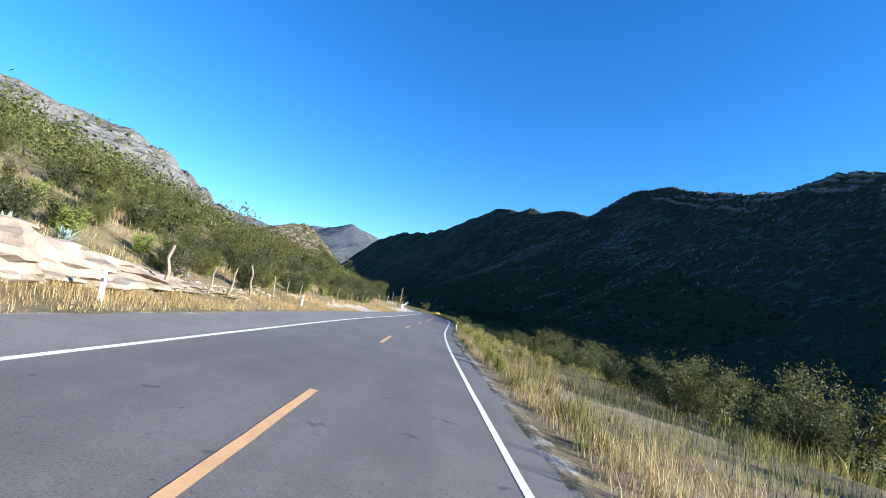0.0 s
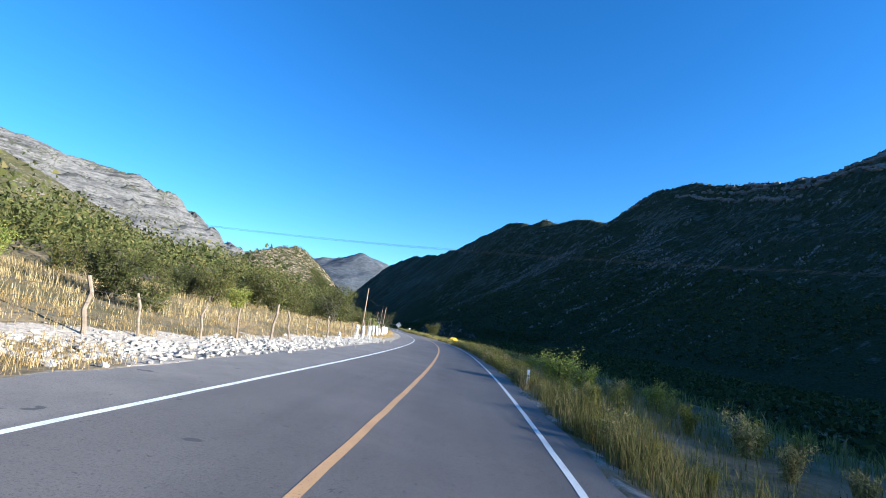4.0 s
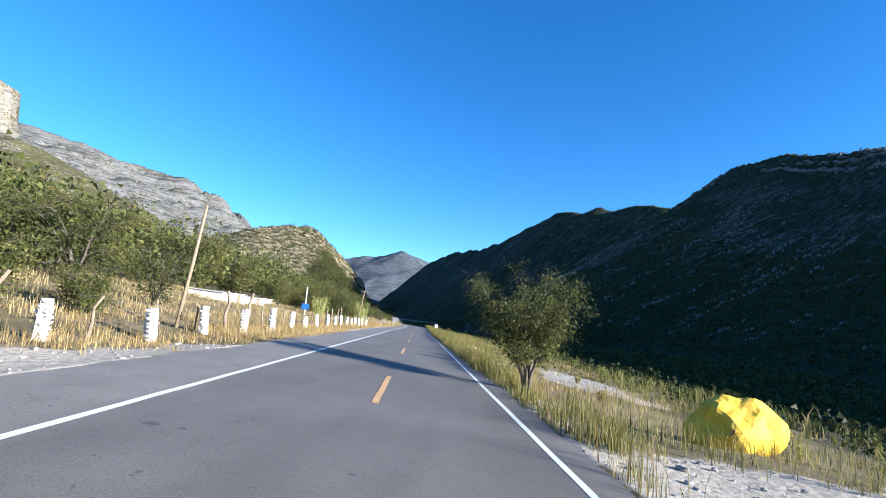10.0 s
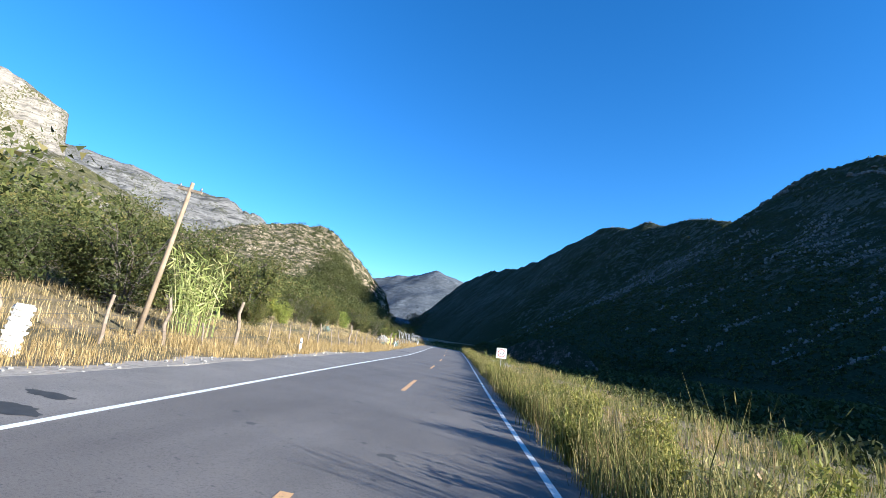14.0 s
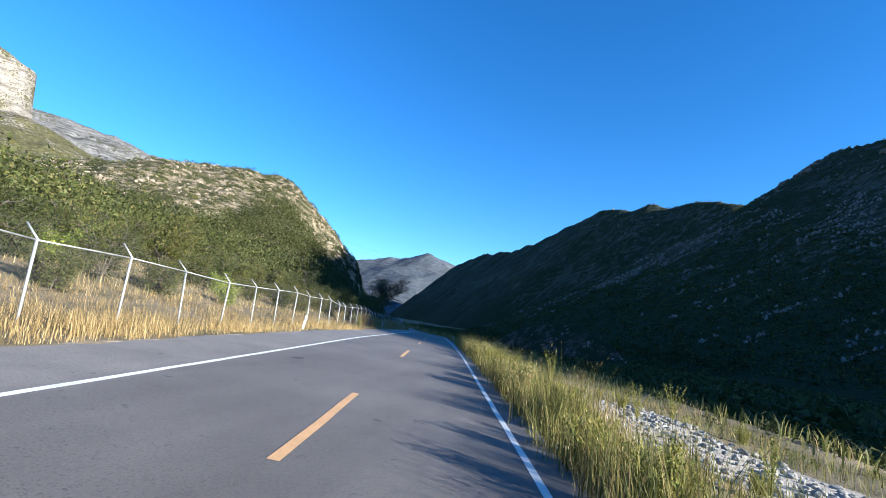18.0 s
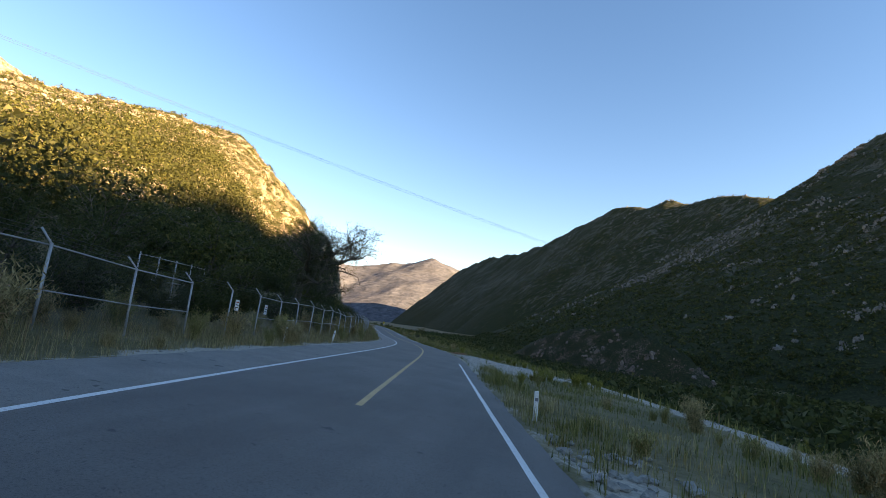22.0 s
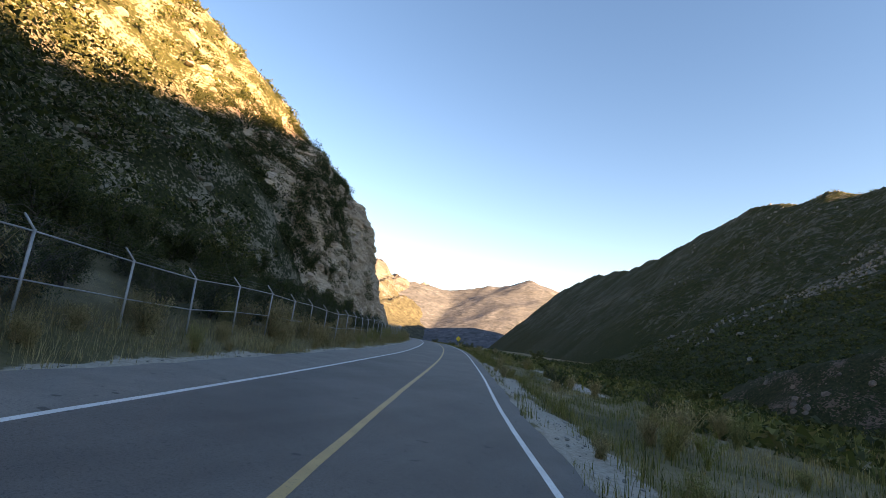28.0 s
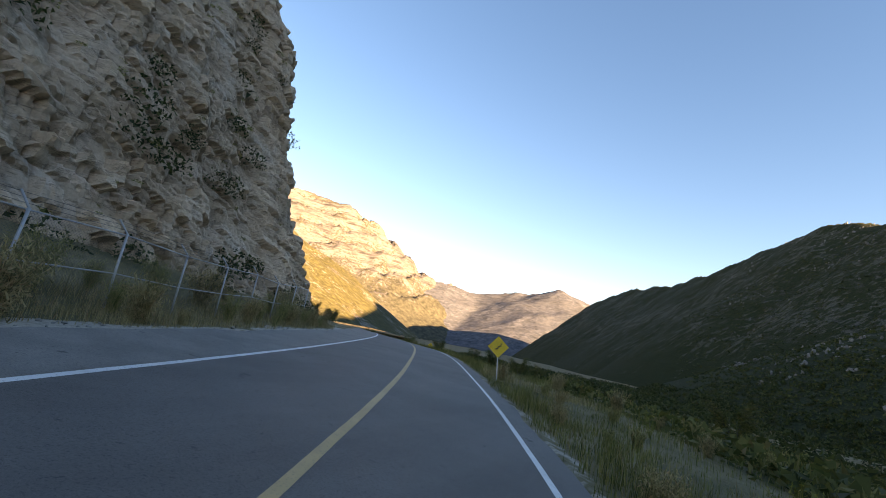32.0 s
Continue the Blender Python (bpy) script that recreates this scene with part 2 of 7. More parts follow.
    l.new(c, b.inputs["Base Color"])
    bump(n, l, b, r1, 1.0, (1.2 if ribs else 0.35 / scale * 0.05))
    return m


def cliff_material():
    """Tan bedded rock: blocks of differing tone, dark joints between beds, pale fresh breaks."""
    m, n, l, b = principled("bedded_cliff_rock", 0.95)
    tone = texture(n, l, 0.22, 8, rough=0.65)
    c = ramp(n, l, tone, [(0.3, (0.44, 0.30, 0.205)), (0.45, (0.60, 0.43, 0.30)), (0.58, (0.68, 0.505, 0.37)), (0.72, (0.66, 0.56, 0.46))])
    beds = texture(n, l, 1.0, 7, rough=0.7, stretch=(0.55, 0.55, 3.4, 16, -14, 0))
    c = mix(n, l, 0.9, c, ramp(n, l, beds, [(0.33, (0.4, 0.39, 0.38)), (0.38, (0.95, 0.94, 0.92)), (0.54, (1, 1, 1)), (0.565, (0.4, 0.38, 0.37)), (0.585, (1, 1, 1))]), "MULTIPLY")
    at = n.new("ShaderNodeAttribute")
    at.attribute_name = "gravel"
    c = mix(n, l, 1.0, c, ramp(n, l, at.outputs["Fac"], [(0.0, (0.55, 0.53, 0.52)), (0.35, (0.88, 0.86, 0.84)), (0.7, (0.97, 0.97, 0.97)), (1.0, (1.12, 1.1, 1.06))]), "MULTIPLY")
    fine = texture(n, l, 5.0, 10, rough=0.75)
    c = mix(n, l, 0.5, c, ramp(n, l, fine, [(0.35, (0.45, 0.44, 0.43)), (0.6, (1, 1, 1))]), "MULTIPLY")
    l.new(c, b.inputs["Base Color"])
    s = n.new("ShaderNodeMath")
    s.operation = "MULTIPLY_ADD"
    s.inputs[1].default_value = 2.0
    l.new(beds, s.inputs[0])
    l.new(fine, s.inputs[2])
    bump(n, l, b, s.outputs[0], 0.7, 0.06)
    return m


ASPHALT = asphalt_material()
WHITE_PAINT = paint_material("white_road_paint", (0.72, 0.72, 0.70), (0.2, 0.2, 0.2))
YELLOW_PAINT = paint_material("yellow_road_paint", (0.56, 0.335, 0.145), (0.2, 0.15, 0.10))
TAR = simple("old_tar", [(0.3, (0.035, 0.034, 0.033)), (0.7, (0.06, 0.058, 0.055))], 6.0, 0.7, relief=0.3, depth=0.004, fine=50.0)
GROUND = ground_material()
# rock and scrub set extra dark: part of the slope's shade is colour
SLOPE_RIGHT = slope_material("shade_dark_scrub_slope", (0.10, 0.094, 0.083), (0.026, 0.033, 0.015), 0.86, 0.07, ribs=0.35, treeline=(-10, 90, 0.15))
SLOPE_RED = slope_material("eroded_red_bank", (0.17, 0.12, 0.095), (0.026, 0.031, 0.015), 0.6, 0.14)
SLOPE_HILL = slope_material("rocky_scrub_hill", (0.34, 0.27, 0.185), (0.034, 0.036, 0.014), 0.40, 0.2)
SLOPE_GREY = slope_material("grey_limestone_mountain", (0.185, 0.177, 0.172), (0.058, 0.058, 0.042), 0.15, 0.0045, 1.0, treeline=(60, 460))
SLOPE_TOWER = slope_material("pale_limestone_tower", (0.29, 0.255, 0.215), (0.07, 0.066, 0.03), 0.2, 0.012, 0.7, treeline=(340, 480, 0.13))
# bluish rock and scrub tones stand in for haze over the distance
SLOPE_FAR = slope_material("far_range_haze_tint", (0.125, 0.135, 0.15), (0.08, 0.09, 0.105), 0.35, 0.003, 0.4)
CLIFF = cliff_material()
STONE = simple("pale_limestone", [(0.3, (0.22, 0.205, 0.185)), (0.55, (0.36, 0.34, 0.31)), (0.75, (0.48, 0.46, 0.43))], 3.0, 0.9, relief=0.8, depth=0.03, fine=22.0, vary=0.6)
WHITE_ROCK = simple("white_limestone", [(0.3, (0.25, 0.225, 0.195)), (0.55, (0.36, 0.335, 0.30)), (0.75, (0.45, 0.425, 0.39))], 3.0, 0.9, relief=0.8, depth=0.03, fine=22.0)
HILL_ROCK = simple("tan_outcrop", [(0.3, (0.18, 0.145, 0.10)), (0.5, (0.32, 0.26, 0.185)), (0.75, (0.44, 0.37, 0.275))], 0.8, 0.95, relief=0.8, depth=0.1, fine=5.0)
CUT_ROCK = simple("cut_limestone", [(0.3, (0.16, 0.115, 0.075)), (0.45, (0.27, 0.215, 0.16)), (0.7, (0.36, 0.31, 0.25))], 1.2, 0.95, relief=0.8, depth=0.04, fine=14.0)
BANK_ROCK = simple("pink_bank_rock", [(0.3, (0.09, 0.068, 0.056)), (0.5, (0.16, 0.122, 0.102)), (0.75, (0.26, 0.21, 0.18))], 0.6, 0.95, relief=0.8, depth=0.2, fine=4.0)
RIB_ROCK = simple("grey_rib_rock", [(0.3, (0.08, 0.077, 0.07)), (0.5, (0.16, 0.153, 0.142)), (0.75, (0.27, 0.258, 0.24))], 0.4, 0.95, relief=0.8, depth=0.3, fine=2.5)
WHITEWASH = simple("whitewashed_stone", [(0.3, (0.30, 0.26, 0.21)), (0.43, (0.58, 0.55, 0.50)), (0.7, (0.72, 0.70, 0.66))], 6.0, 0.9, relief=0.9, depth=0.03, fine=18.0, vary=0.25)
WOOD = simple("weathered_wood", [(0.3, (0.16, 0.12, 0.085)), (0.6, (0.28, 0.22, 0.16)), (0.8, (0.36, 0.30, 0.23))], 4.0, 0.85, relief=0.6, depth=0.01, fine=40.0, vary=0.5)
POLE_WOOD = simple("pole_wood", [(0.3, (0.19, 0.14, 0.09)), (0.6, (0.27, 0.205, 0.135)), (0.8, (0.34, 0.27, 0.19))], 3.0, 0.8, relief=0.5, depth=0.01, fine=30.0)
GALVANISED = simple("galvanised_steel", [(0.3, (0.33, 0.33, 0.33)), (0.7, (0.50, 0.50, 0.49))], 5.0, 0.5, 0.5, relief=0.1, depth=0.003)
WIRE = simple("dark_wire", [(0.3, (0.07, 0.07, 0.07)), (0.7, (0.14, 0.13, 0.12))], 5.0, 0.6, 0.4, relief=0.0)
MESH_WIRE = simple("chain_link_wire", [(0.3, (0.07, 0.07, 0.07)), (0.7, (0.13, 0.13, 0.127))], 5.0, 0.5, 0.5, relief=0.0)
BARK = simple("grey_bark", [(0.3, (0.06, 0.05, 0.04)), (0.7, (0.17, 0.14, 0.11))], 6.0, 0.9, relief=0.8, depth=0.02, fine=30.0)
RED_TWIG = simple("red_dry_twigs", [(0.3, (0.24, 0.09, 0.05)), (0.7, (0.46, 0.21, 0.12))], 9.0, 0.9, relief=0.2)
LEAF_MESQUITE = leafy("mesquite_leaves", [(0, (0.042, 0.049, 0.013)), (0.45, (0.085, 0.096, 0.025)), (0.8, (0.132, 0.134, 0.036)), (1, (0.19, 0.152, 0.055))])
LEAF_DARK = leafy("dark_leaves", [(0, (0.028, 0.036, 0.012)), (0.6, (0.058, 0.068, 0.019)), (1, (0.10, 0.105, 0.033))])
LEAF_LIGHT = leafy("light_leaves", [(0, (0.13, 0.18, 0.03)), (0.6, (0.24, 0.28, 0.05)), (1, (0.40, 0.38, 0.08))])
LEAF_RUST = leafy("rust_leaves", [(0, (0.10, 0.055, 0.022)), (0.6, (0.165, 0.095, 0.036)), (1, (0.20, 0.15, 0.055))])
GRASS_GREEN = leafy("roadside_grass", [(0, (0.055, 0.062, 0.016)), (0.35, (0.128, 0.132, 0.034)), (0.65, (0.215, 0.198, 0.058)), (0.9, (0.30, 0.25, 0.095)), (1, (0.26, 0.165, 0.085))], 0.7)
GRASS_STRAW = leafy("straw_grass", [(0, (0.17, 0.13, 0.055)), (0.4, (0.32, 0.24, 0.105)), (0.75, (0.44, 0.335, 0.16)), (1, (0.52, 0.43, 0.24))], 0.7)
WEED_DARK = leafy("brown_green_weed", [(0, (0.15, 0.15, 0.055)), (0.5, (0.28, 0.26, 0.095)), (0.85, (0.42, 0.35, 0.15)), (1, (0.40, 0.25, 0.15))], 0.7)
WEED_BROWN = leafy("dry_brown_weed", [(0, (0.145, 0.118, 0.052)), (0.4, (0.32, 0.25, 0.12)), (0.8, (0.50, 0.385, 0.205)), (1, (0.44, 0.25, 0.14))], 0.7)
WEED = leafy("tall_weed", [(0, (0.11, 0.125, 0.025)), (0.5, (0.21, 0.21, 0.04)), (1, (0.33, 0.285, 0.075))], 0.7)

# ---- mesh helpers ----
def mesh_from(name, verts, faces, material, smooth=False, attribute=None):
    """A mesh from arrays: verts (n, 3) and faces (m, 3 or 4), or a list of such face arrays."""
    me = bpy.data.meshes.new(name)
    verts = np.ascontiguousarray(verts, dtype=np.float32)
    groups = [np.asarray(f, dtype=np.int32) for f in (faces if isinstance(faces, list) else [faces])]
    loops = np.concatenate([g.ravel() for g in groups])
    sizes = np.concatenate([np.full(len(g), g.shape[1], dtype=np.int32) for g in groups])
    me.vertices.add(len(verts))
    me.vertices.foreach_set("co", verts.ravel())
    me.loops.add(len(loops))
    me.loops.foreach_set("vertex_index", loops)
    me.polygons.add(len(sizes))
    me.polygons.foreach_set("loop_start", np.concatenate([[0], np.cumsum(sizes)[:-1]]).astype(np.int32))
    me.polygons.foreach_set("use_smooth", np.full(len(sizes), smooth, dtype=bool))
    if attribute is not None:
        at = me.attributes.new("gravel", "FLOAT", "POINT")
        at.data.foreach_set("value", np.asarray(attribute, dtype=np.float32))
    me.update(calc_edges=True)
    me.validate()
    me.materials.append(material)
    return me


def hang(name, me, parent=None, label="", m=None):
    ob = new(name, me)
    if parent is not None:
        ob.parent = parent
    if m is not None:
        ob.matrix_basis = m
    return tagged(ob, label)


def grid_faces(rows, cols):
    i = np.arange(rows * cols).reshape(rows, cols)
    return np.stack([i[:-1, :-1], i[:-1, 1:], i[1:, 1:], i[1:, :-1]], -1).reshape(-1, 4)


class Bits:
    """Collects boxes, tubes and quads into one mesh."""

    def __init__(self):
        self.v, self.f, self.n = [], [], 0

    def add(self, verts, faces):
        self.v.append(np.asarray(verts, dtype=float))
        self.f += [tuple(int(i) + self.n for i in f) for f in faces]
        self.n += len(verts)

    def box(self, c, size, turn=None, taper=1.0):
        x, y, z = (s / 2 for s in size)
        v = np.array([(-x, -y, -z), (x, -y, -z), (x, y, -z), (-x, y, -z), (-x * taper, -y * taper, z), (x * taper, -y * taper, z), (x * taper, y * taper, z), (-x * taper, y * taper, z)])
        if turn is not None:
            v = v @ np.array(turn.to_3x3()).T
        self.add(v + np.array(c), [(0, 3, 2, 1), (4, 5, 6, 7), (0, 1, 5, 4), (1, 2, 6, 5), (2, 3, 7, 6), (3, 0, 4, 7)])

    def tube(self, pts, radii, sides=6, cap=True):
        pts = [Vector(p) for p in pts]
        rings = []
        for i, p in enumerate(pts):
            d = (pts[min(i + 1, len(pts) - 1)] - pts[max(i - 1, 0)]).normalized()
            a = d.cross(Vector((0, 0, 1)) if abs(d.z) < 0.9 else Vector((1, 0, 0))).normalized()
            b = d.cross(a)
            r = radii[i] if hasattr(radii, "__len__") else radii
            rings += [p + (a * math.cos(2 * math.pi * k / sides) + b * math.sin(2 * math.pi * k / sides)) * r for k in range(sides)]
        f = []
        for i in range(len(pts) - 1):
            f += [(i * sides + k, i * sides + (k + 1) % sides, (i + 1) * sides + (k + 1) % sides, (i + 1) * sides + k) for k in range(sides)]
        if cap:
            f += [tuple(range(sides))[::-1], tuple(range((len(pts) - 1) * sides, len(pts) * sides))]
        self.add([tuple(r) for r in rings], f)

    def mesh(self, name, material, smooth=False, bevel=0.0):
        me = bpy.data.meshes.new(name)
        me.from_pydata([tuple(p) for p in np.concatenate(self.v)], [], self.f)
        if bevel:
            bm = bmesh.new()
            bm.from_mesh(me)
            bmesh.ops.bevel(bm, geom=bm.edges[:], offset=bevel, segments=2, affect="EDGES", profile=0.6)
            bm.to_mesh(me)
            bm.free()
        if smooth:
            me.polygons.foreach_set("use_smooth", [True] * len(me.polygons))
        me.materials.append(material)
        me.update()
        return me


def smooth01(a, b, x):
    t = np.clip((x - a) / (b - a), 0, 1)
    return t * t * (3 - 2 * t)


def wobble(x, y, seed=0.0, scale=1.0):
    """Cheap smooth unevenness between -1 and 1."""
    x, y = np.asarray(x) / scale + seed * 7.13, np.asarray(y) / scale - seed * 3.7
    return (np.sin(x * 1.7 + 1.3 * np.sin(y * 1.1)) + np.sin(y * 2.1 + 1.7 * np.sin(x * 0.9 + 2.0)) + 0.6 * np.sin(3.9 * x + 2.3 * y) + 0.5 * np.sin(5.3 * y - 3.1 * x + seed)) / 3.1


# ---- the road's line: x of the yellow line every 14 m along y, its height every 28 m, and the bend after it ----
ROAD_X = [11.01, 10.67, 10.43, 10.45, 10.82, 11.4, 11.9, 12.12, 12.03, 11.66, 10.95, 9.82, 8.22, 6.17, 3.83, 1.43, -0.95, -3.36, -5.85, -8.35, -10.69, -12.9, -15.1, -17.4, -19.8, -22.25, -24.69, -27.17, -29.73, -32.37, -35, -37.56, -40.13, -43.06, -46.71, -51.2, -56.36, -61.84, -67.25, -72.34, -77.6, -83.1, -88.9]
ROAD_Z = [-2.06, -2.84, -3.65, -4.24, -5.01, -5.73, -6.35, -6.8, -7.28, -7.78, -8.33, -8.9, -9.21, -9.45, -9.98, -10.65, -11.39, -12.11, -12.62, -12.8, -12.64, -12.16]
TAIL = [(-98.7, 625.5, -11.75), (-114, 652, -11.3), (-138, 677, -11.6), (-172, 694, -12.6), (-215, 700, -14), (-290, 702, -17)]
ROAD_Y = [16.5 + 14 * i for i in range(len(ROAD_X))]
KNOTS = np.array([(12.2, -69, 0.2), (11.5, -26, -0.9)] + [(x, y, np.interp(y, ROAD_Y[::2], ROAD_Z)) for x, y in zip(ROAD_X, ROAD_Y)] + TAIL)
_t = np.concatenate([[0], np.cumsum(np.linalg.norm(np.diff(KNOTS[:, :2], axis=0), axis=1))])
S0 = _t[2]
_d = np.gradient(KNOTS, _t, axis=0)


def centre(s):
    """The yellow line at s metres from the start: x, y, z and the unit heading (hx, hy)."""
    u = np.clip(np.atleast_1d(np.asarray(s, dtype=float)) + S0, 0, _t[-1] - 1e-6)
    i = np.clip(np.searchsorted(_t, u, side="right") - 1, 0, len(_t) - 2)
    h = _t[i + 1] - _t[i]
    a = ((u - _t[i]) / h)[:, None]
    h = h[:, None]
    p = (2 * a**3 - 3 * a**2 + 1) * KNOTS[i] + (a**3 - 2 * a**2 + a) * h * _d[i] + (3 * a**2 - 2 * a**3) * KNOTS[i + 1] + (a**3 - a**2) * h * _d[i + 1]
    g = (6 * a**2 - 6 * a) * KNOTS[i] / h + (3 * a**2 - 4 * a + 1) * _d[i] + (6 * a - 6 * a**2) * KNOTS[i + 1] / h + (3 * a**2 - 2 * a) * _d[i + 1]
    g = g[:, :2] / np.linalg.norm(g[:, :2], axis=1)[:, None]
    return p, g


LINE_S = np.arange(-80, 860, 2.0)
LINE_P, LINE_G = centre(LINE_S)


def along(x, y):
    """s and l (metres to the right of the yellow line) of places in the plan."""
    x, y = np.atleast_1d(np.asarray(x, float)), np.atleast_1d(np.asarray(y, float))
    out_s, out_l = np.empty(len(x)), np.empty(len(x))
    for k in range(0, len(x), 4000):
        dx, dy = x[k:k + 4000, None] - LINE_P[:, 0], y[k:k + 4000, None] - LINE_P[:, 1]
        i = np.argmin(dx * dx + dy * dy, axis=1)
        r = np.arange(len(i))
        dx, dy, g = dx[r, i], dy[r, i], LINE_G[i]
        out_s[k:k + 4000] = LINE_S[i] + dx * g[:, 0] + dy * g[:, 1]
        out_l[k:k + 4000] = dx * g[:, 1] - dy * g[:, 0]
    return out_s, out_l


FALL = -0.085          # the carriageway's crossfall, down to the right
LEFT_EDGE, RIGHT_EDGE = -5.5, 4.0
SK = [-80, 30, 70, 95, 150, 250, 330, 400, 460, 540, 600, 680, 860]
BANK = [1.2, 1.3, 1.2, 0.9, 0.6, 0.6, 0.7, 0.9, 1.25, 1.5, 1.3, 0.7, 0.4]
RISE = [0.34, 0.34, 0.30, 0.2, 0.18, 0.18, 0.2, 0.24, 0.3, 0.35, 0.35, 0.1, 0.05]
SHELF = [10, 9, 9, 12, 15, 17, 15, 9, 13, 26, 34, 36, 36]
DROP = [12, 11, 10, 10, 10, 9, 7.5, 5, 5, 5, 5, 5, 5]


def lift(s, l):
    """Height of the ground over the yellow line's height, by s and l."""
    s, l = np.asarray(s, float), np.asarray(l, float)
    dl, dr = np.maximum(LEFT_EDGE - l, 0), np.maximum(l - RIGHT_EDGE, 0)
    z = FALL * np.clip(l, LEFT_EDGE, RIGHT_EDGE)
    z = z - 0.05 * smooth01(0, 0.25, dl) + np.interp(s, SK, BANK) * smooth01(1.2, 7.5, dl) + np.interp(s, SK, RISE) * np.maximum(dl - 6.5, 0)
    w = np.interp(s, SK, SHELF) + 2.5 * wobble(s, 0 * s, 3, 14)
    z = z - 0.06 * smooth01(0, 0.3, dr) - 0.10 * np.minimum(dr, w) - np.interp(s, SK, DROP) * smooth01(w, w + 22, dr) - 0.012 * np.maximum(dr - w - 22, 0)
    z = z + np.interp(s, [400, 430, 470, 530, 570, 600], [0, 0.1, 0.4, 0.5, 0.3, 0]) * smooth01(0.5, 2.6, dl)
    rough = 0.10 * wobble(s, l, 1, 2.3) + 0.22 * wobble(s, l, 2, 7.0)
    return z + rough * smooth01(0.3, 3.0, np.maximum(dl, dr))


def spot(s, l):
    """x, y, z of the ground at s, l."""
    s, l = np.atleast_1d(np.asarray(s, float)), np.atleast_1d(np.asarray(l, float))
    p, g = centre(s)
    return np.stack([p[:, 0] + g[:, 1] * l, p[:, 1] - g[:, 0] * l, p[:, 2] + lift(s, l)], 1)


# where pale gravel lies: s from, s to, l from, l to
GRAVEL = [(52, 64, -9, -5.4), (86, 133, -9.4, -5.3), (133, 205, -7.6, -5.4), (190, 197.5, 4.0, 34), (198, 204, 4.3, 6), (211, 226, 9, 13), (330, 342, 6.0, 11), (345, 362, 7.5, 12), (404, 424, 4.1, 6.5), (444, 492, 3.9, 5.5),
          (455, 490, 3.9, 11), (462, 484, 8, 16), (395, 470, 17, 22), (566, 574, 10.5, 13.5), (580, 592, 10.5, 14.5), (500, 512, 17, 20), (530, 538, 15, 18), (42, 58, -8.8, -7.3), (520, 580, 4, 5.6), (40, 66, 6.6, 9.5), (236, 300, -6.8, -5.4), (388, 640, -6.3, -5.4)]


def gravelly(s, l):
    s, l = np.asarray(s, float), np.asarray(l, float)
    g = np.zeros_like(s)
    for a, b, c, d in GRAVEL:
        e = np.minimum(np.minimum(s - a, b - s) * 0.5, np.minimum(l - c, d - l)) + 0.8 * wobble(s, l, 4, 2.0)
        g = np.maximum(g, smooth01(-0.5, 0.6, e))
    edge = np.minimum(np.abs(l - RIGHT_EDGE - 0.25), np.abs(l - LEFT_EDGE + 0.4))
    return np.maximum(g, 0.38 * (edge < 0.4))


# ---- ground along the road ----
def strip(name, s, l, material, label, raise_by=0.0, gravel=False, kind="structure", category=""):
    ss, ll = np.meshgrid(s, l, indexing="ij")
    v = spot(ss.ravel(), ll.ravel())
    v[:, 2] += raise_by
    me = mesh_from(name, v, grid_faces(len(s), len(l))[:, ::-1], material, True, gravelly(ss.ravel(), ll.ravel()) if gravel else None)
    return tagged(new(name, me), label, category, "", kind)


side_l = np.concatenate([np.arange(-75, -24, 2.5), np.arange(-24, -10, 0.8), np.arange(-10, LEFT_EDGE + 0.02, 0.45)])
side_r = np.concatenate([np.arange(RIGHT_EDGE - 0.01, 9, 0.45), np.arange(9, 24, 0.9), np.arange(24, 70, 2.0), np.arange(70, 171, 10.0)])
l_all = np.concatenate([side_l[:-1], [LEFT_EDGE - 0.12, LEFT_EDGE + 0.1, 0, RIGHT_EDGE - 0.1, RIGHT_EDGE + 0.12], side_r[1:]])


def ground_sheet():
    s = np.arange(-78, 760, 1.25)
    ss, ll = np.meshgrid(s, l_all, indexing="ij")
    ss, ll = ss.ravel(), ll.ravel()
    v = spot(ss, ll)
    inside = (ll > LEFT_EDGE - 0.05) & (ll < RIGHT_EDGE + 0.05)
    v[inside, 2] -= 0.15
    g = gravelly(ss, ll)
    me = mesh_from("ground", v, grid_faces(len(s), len(l_all))[:, ::-1], GROUND, True, g)
    tagged(new("ground", me), "dry grassy valley ground with pale limestone gravel", "ground", "", "structure")


ground_sheet()
road_s = np.arange(-78, 760, 1.0)
road_l = np.array([LEFT_EDGE - 0.02, LEFT_EDGE, LEFT_EDGE + 0.04, -4.4, -3.6, -3.1, -1.6, 0, 1.6, 3.3, 3.7, RIGHT_EDGE - 0.04, RIGHT_EDGE, RIGHT_EDGE + 0.02])


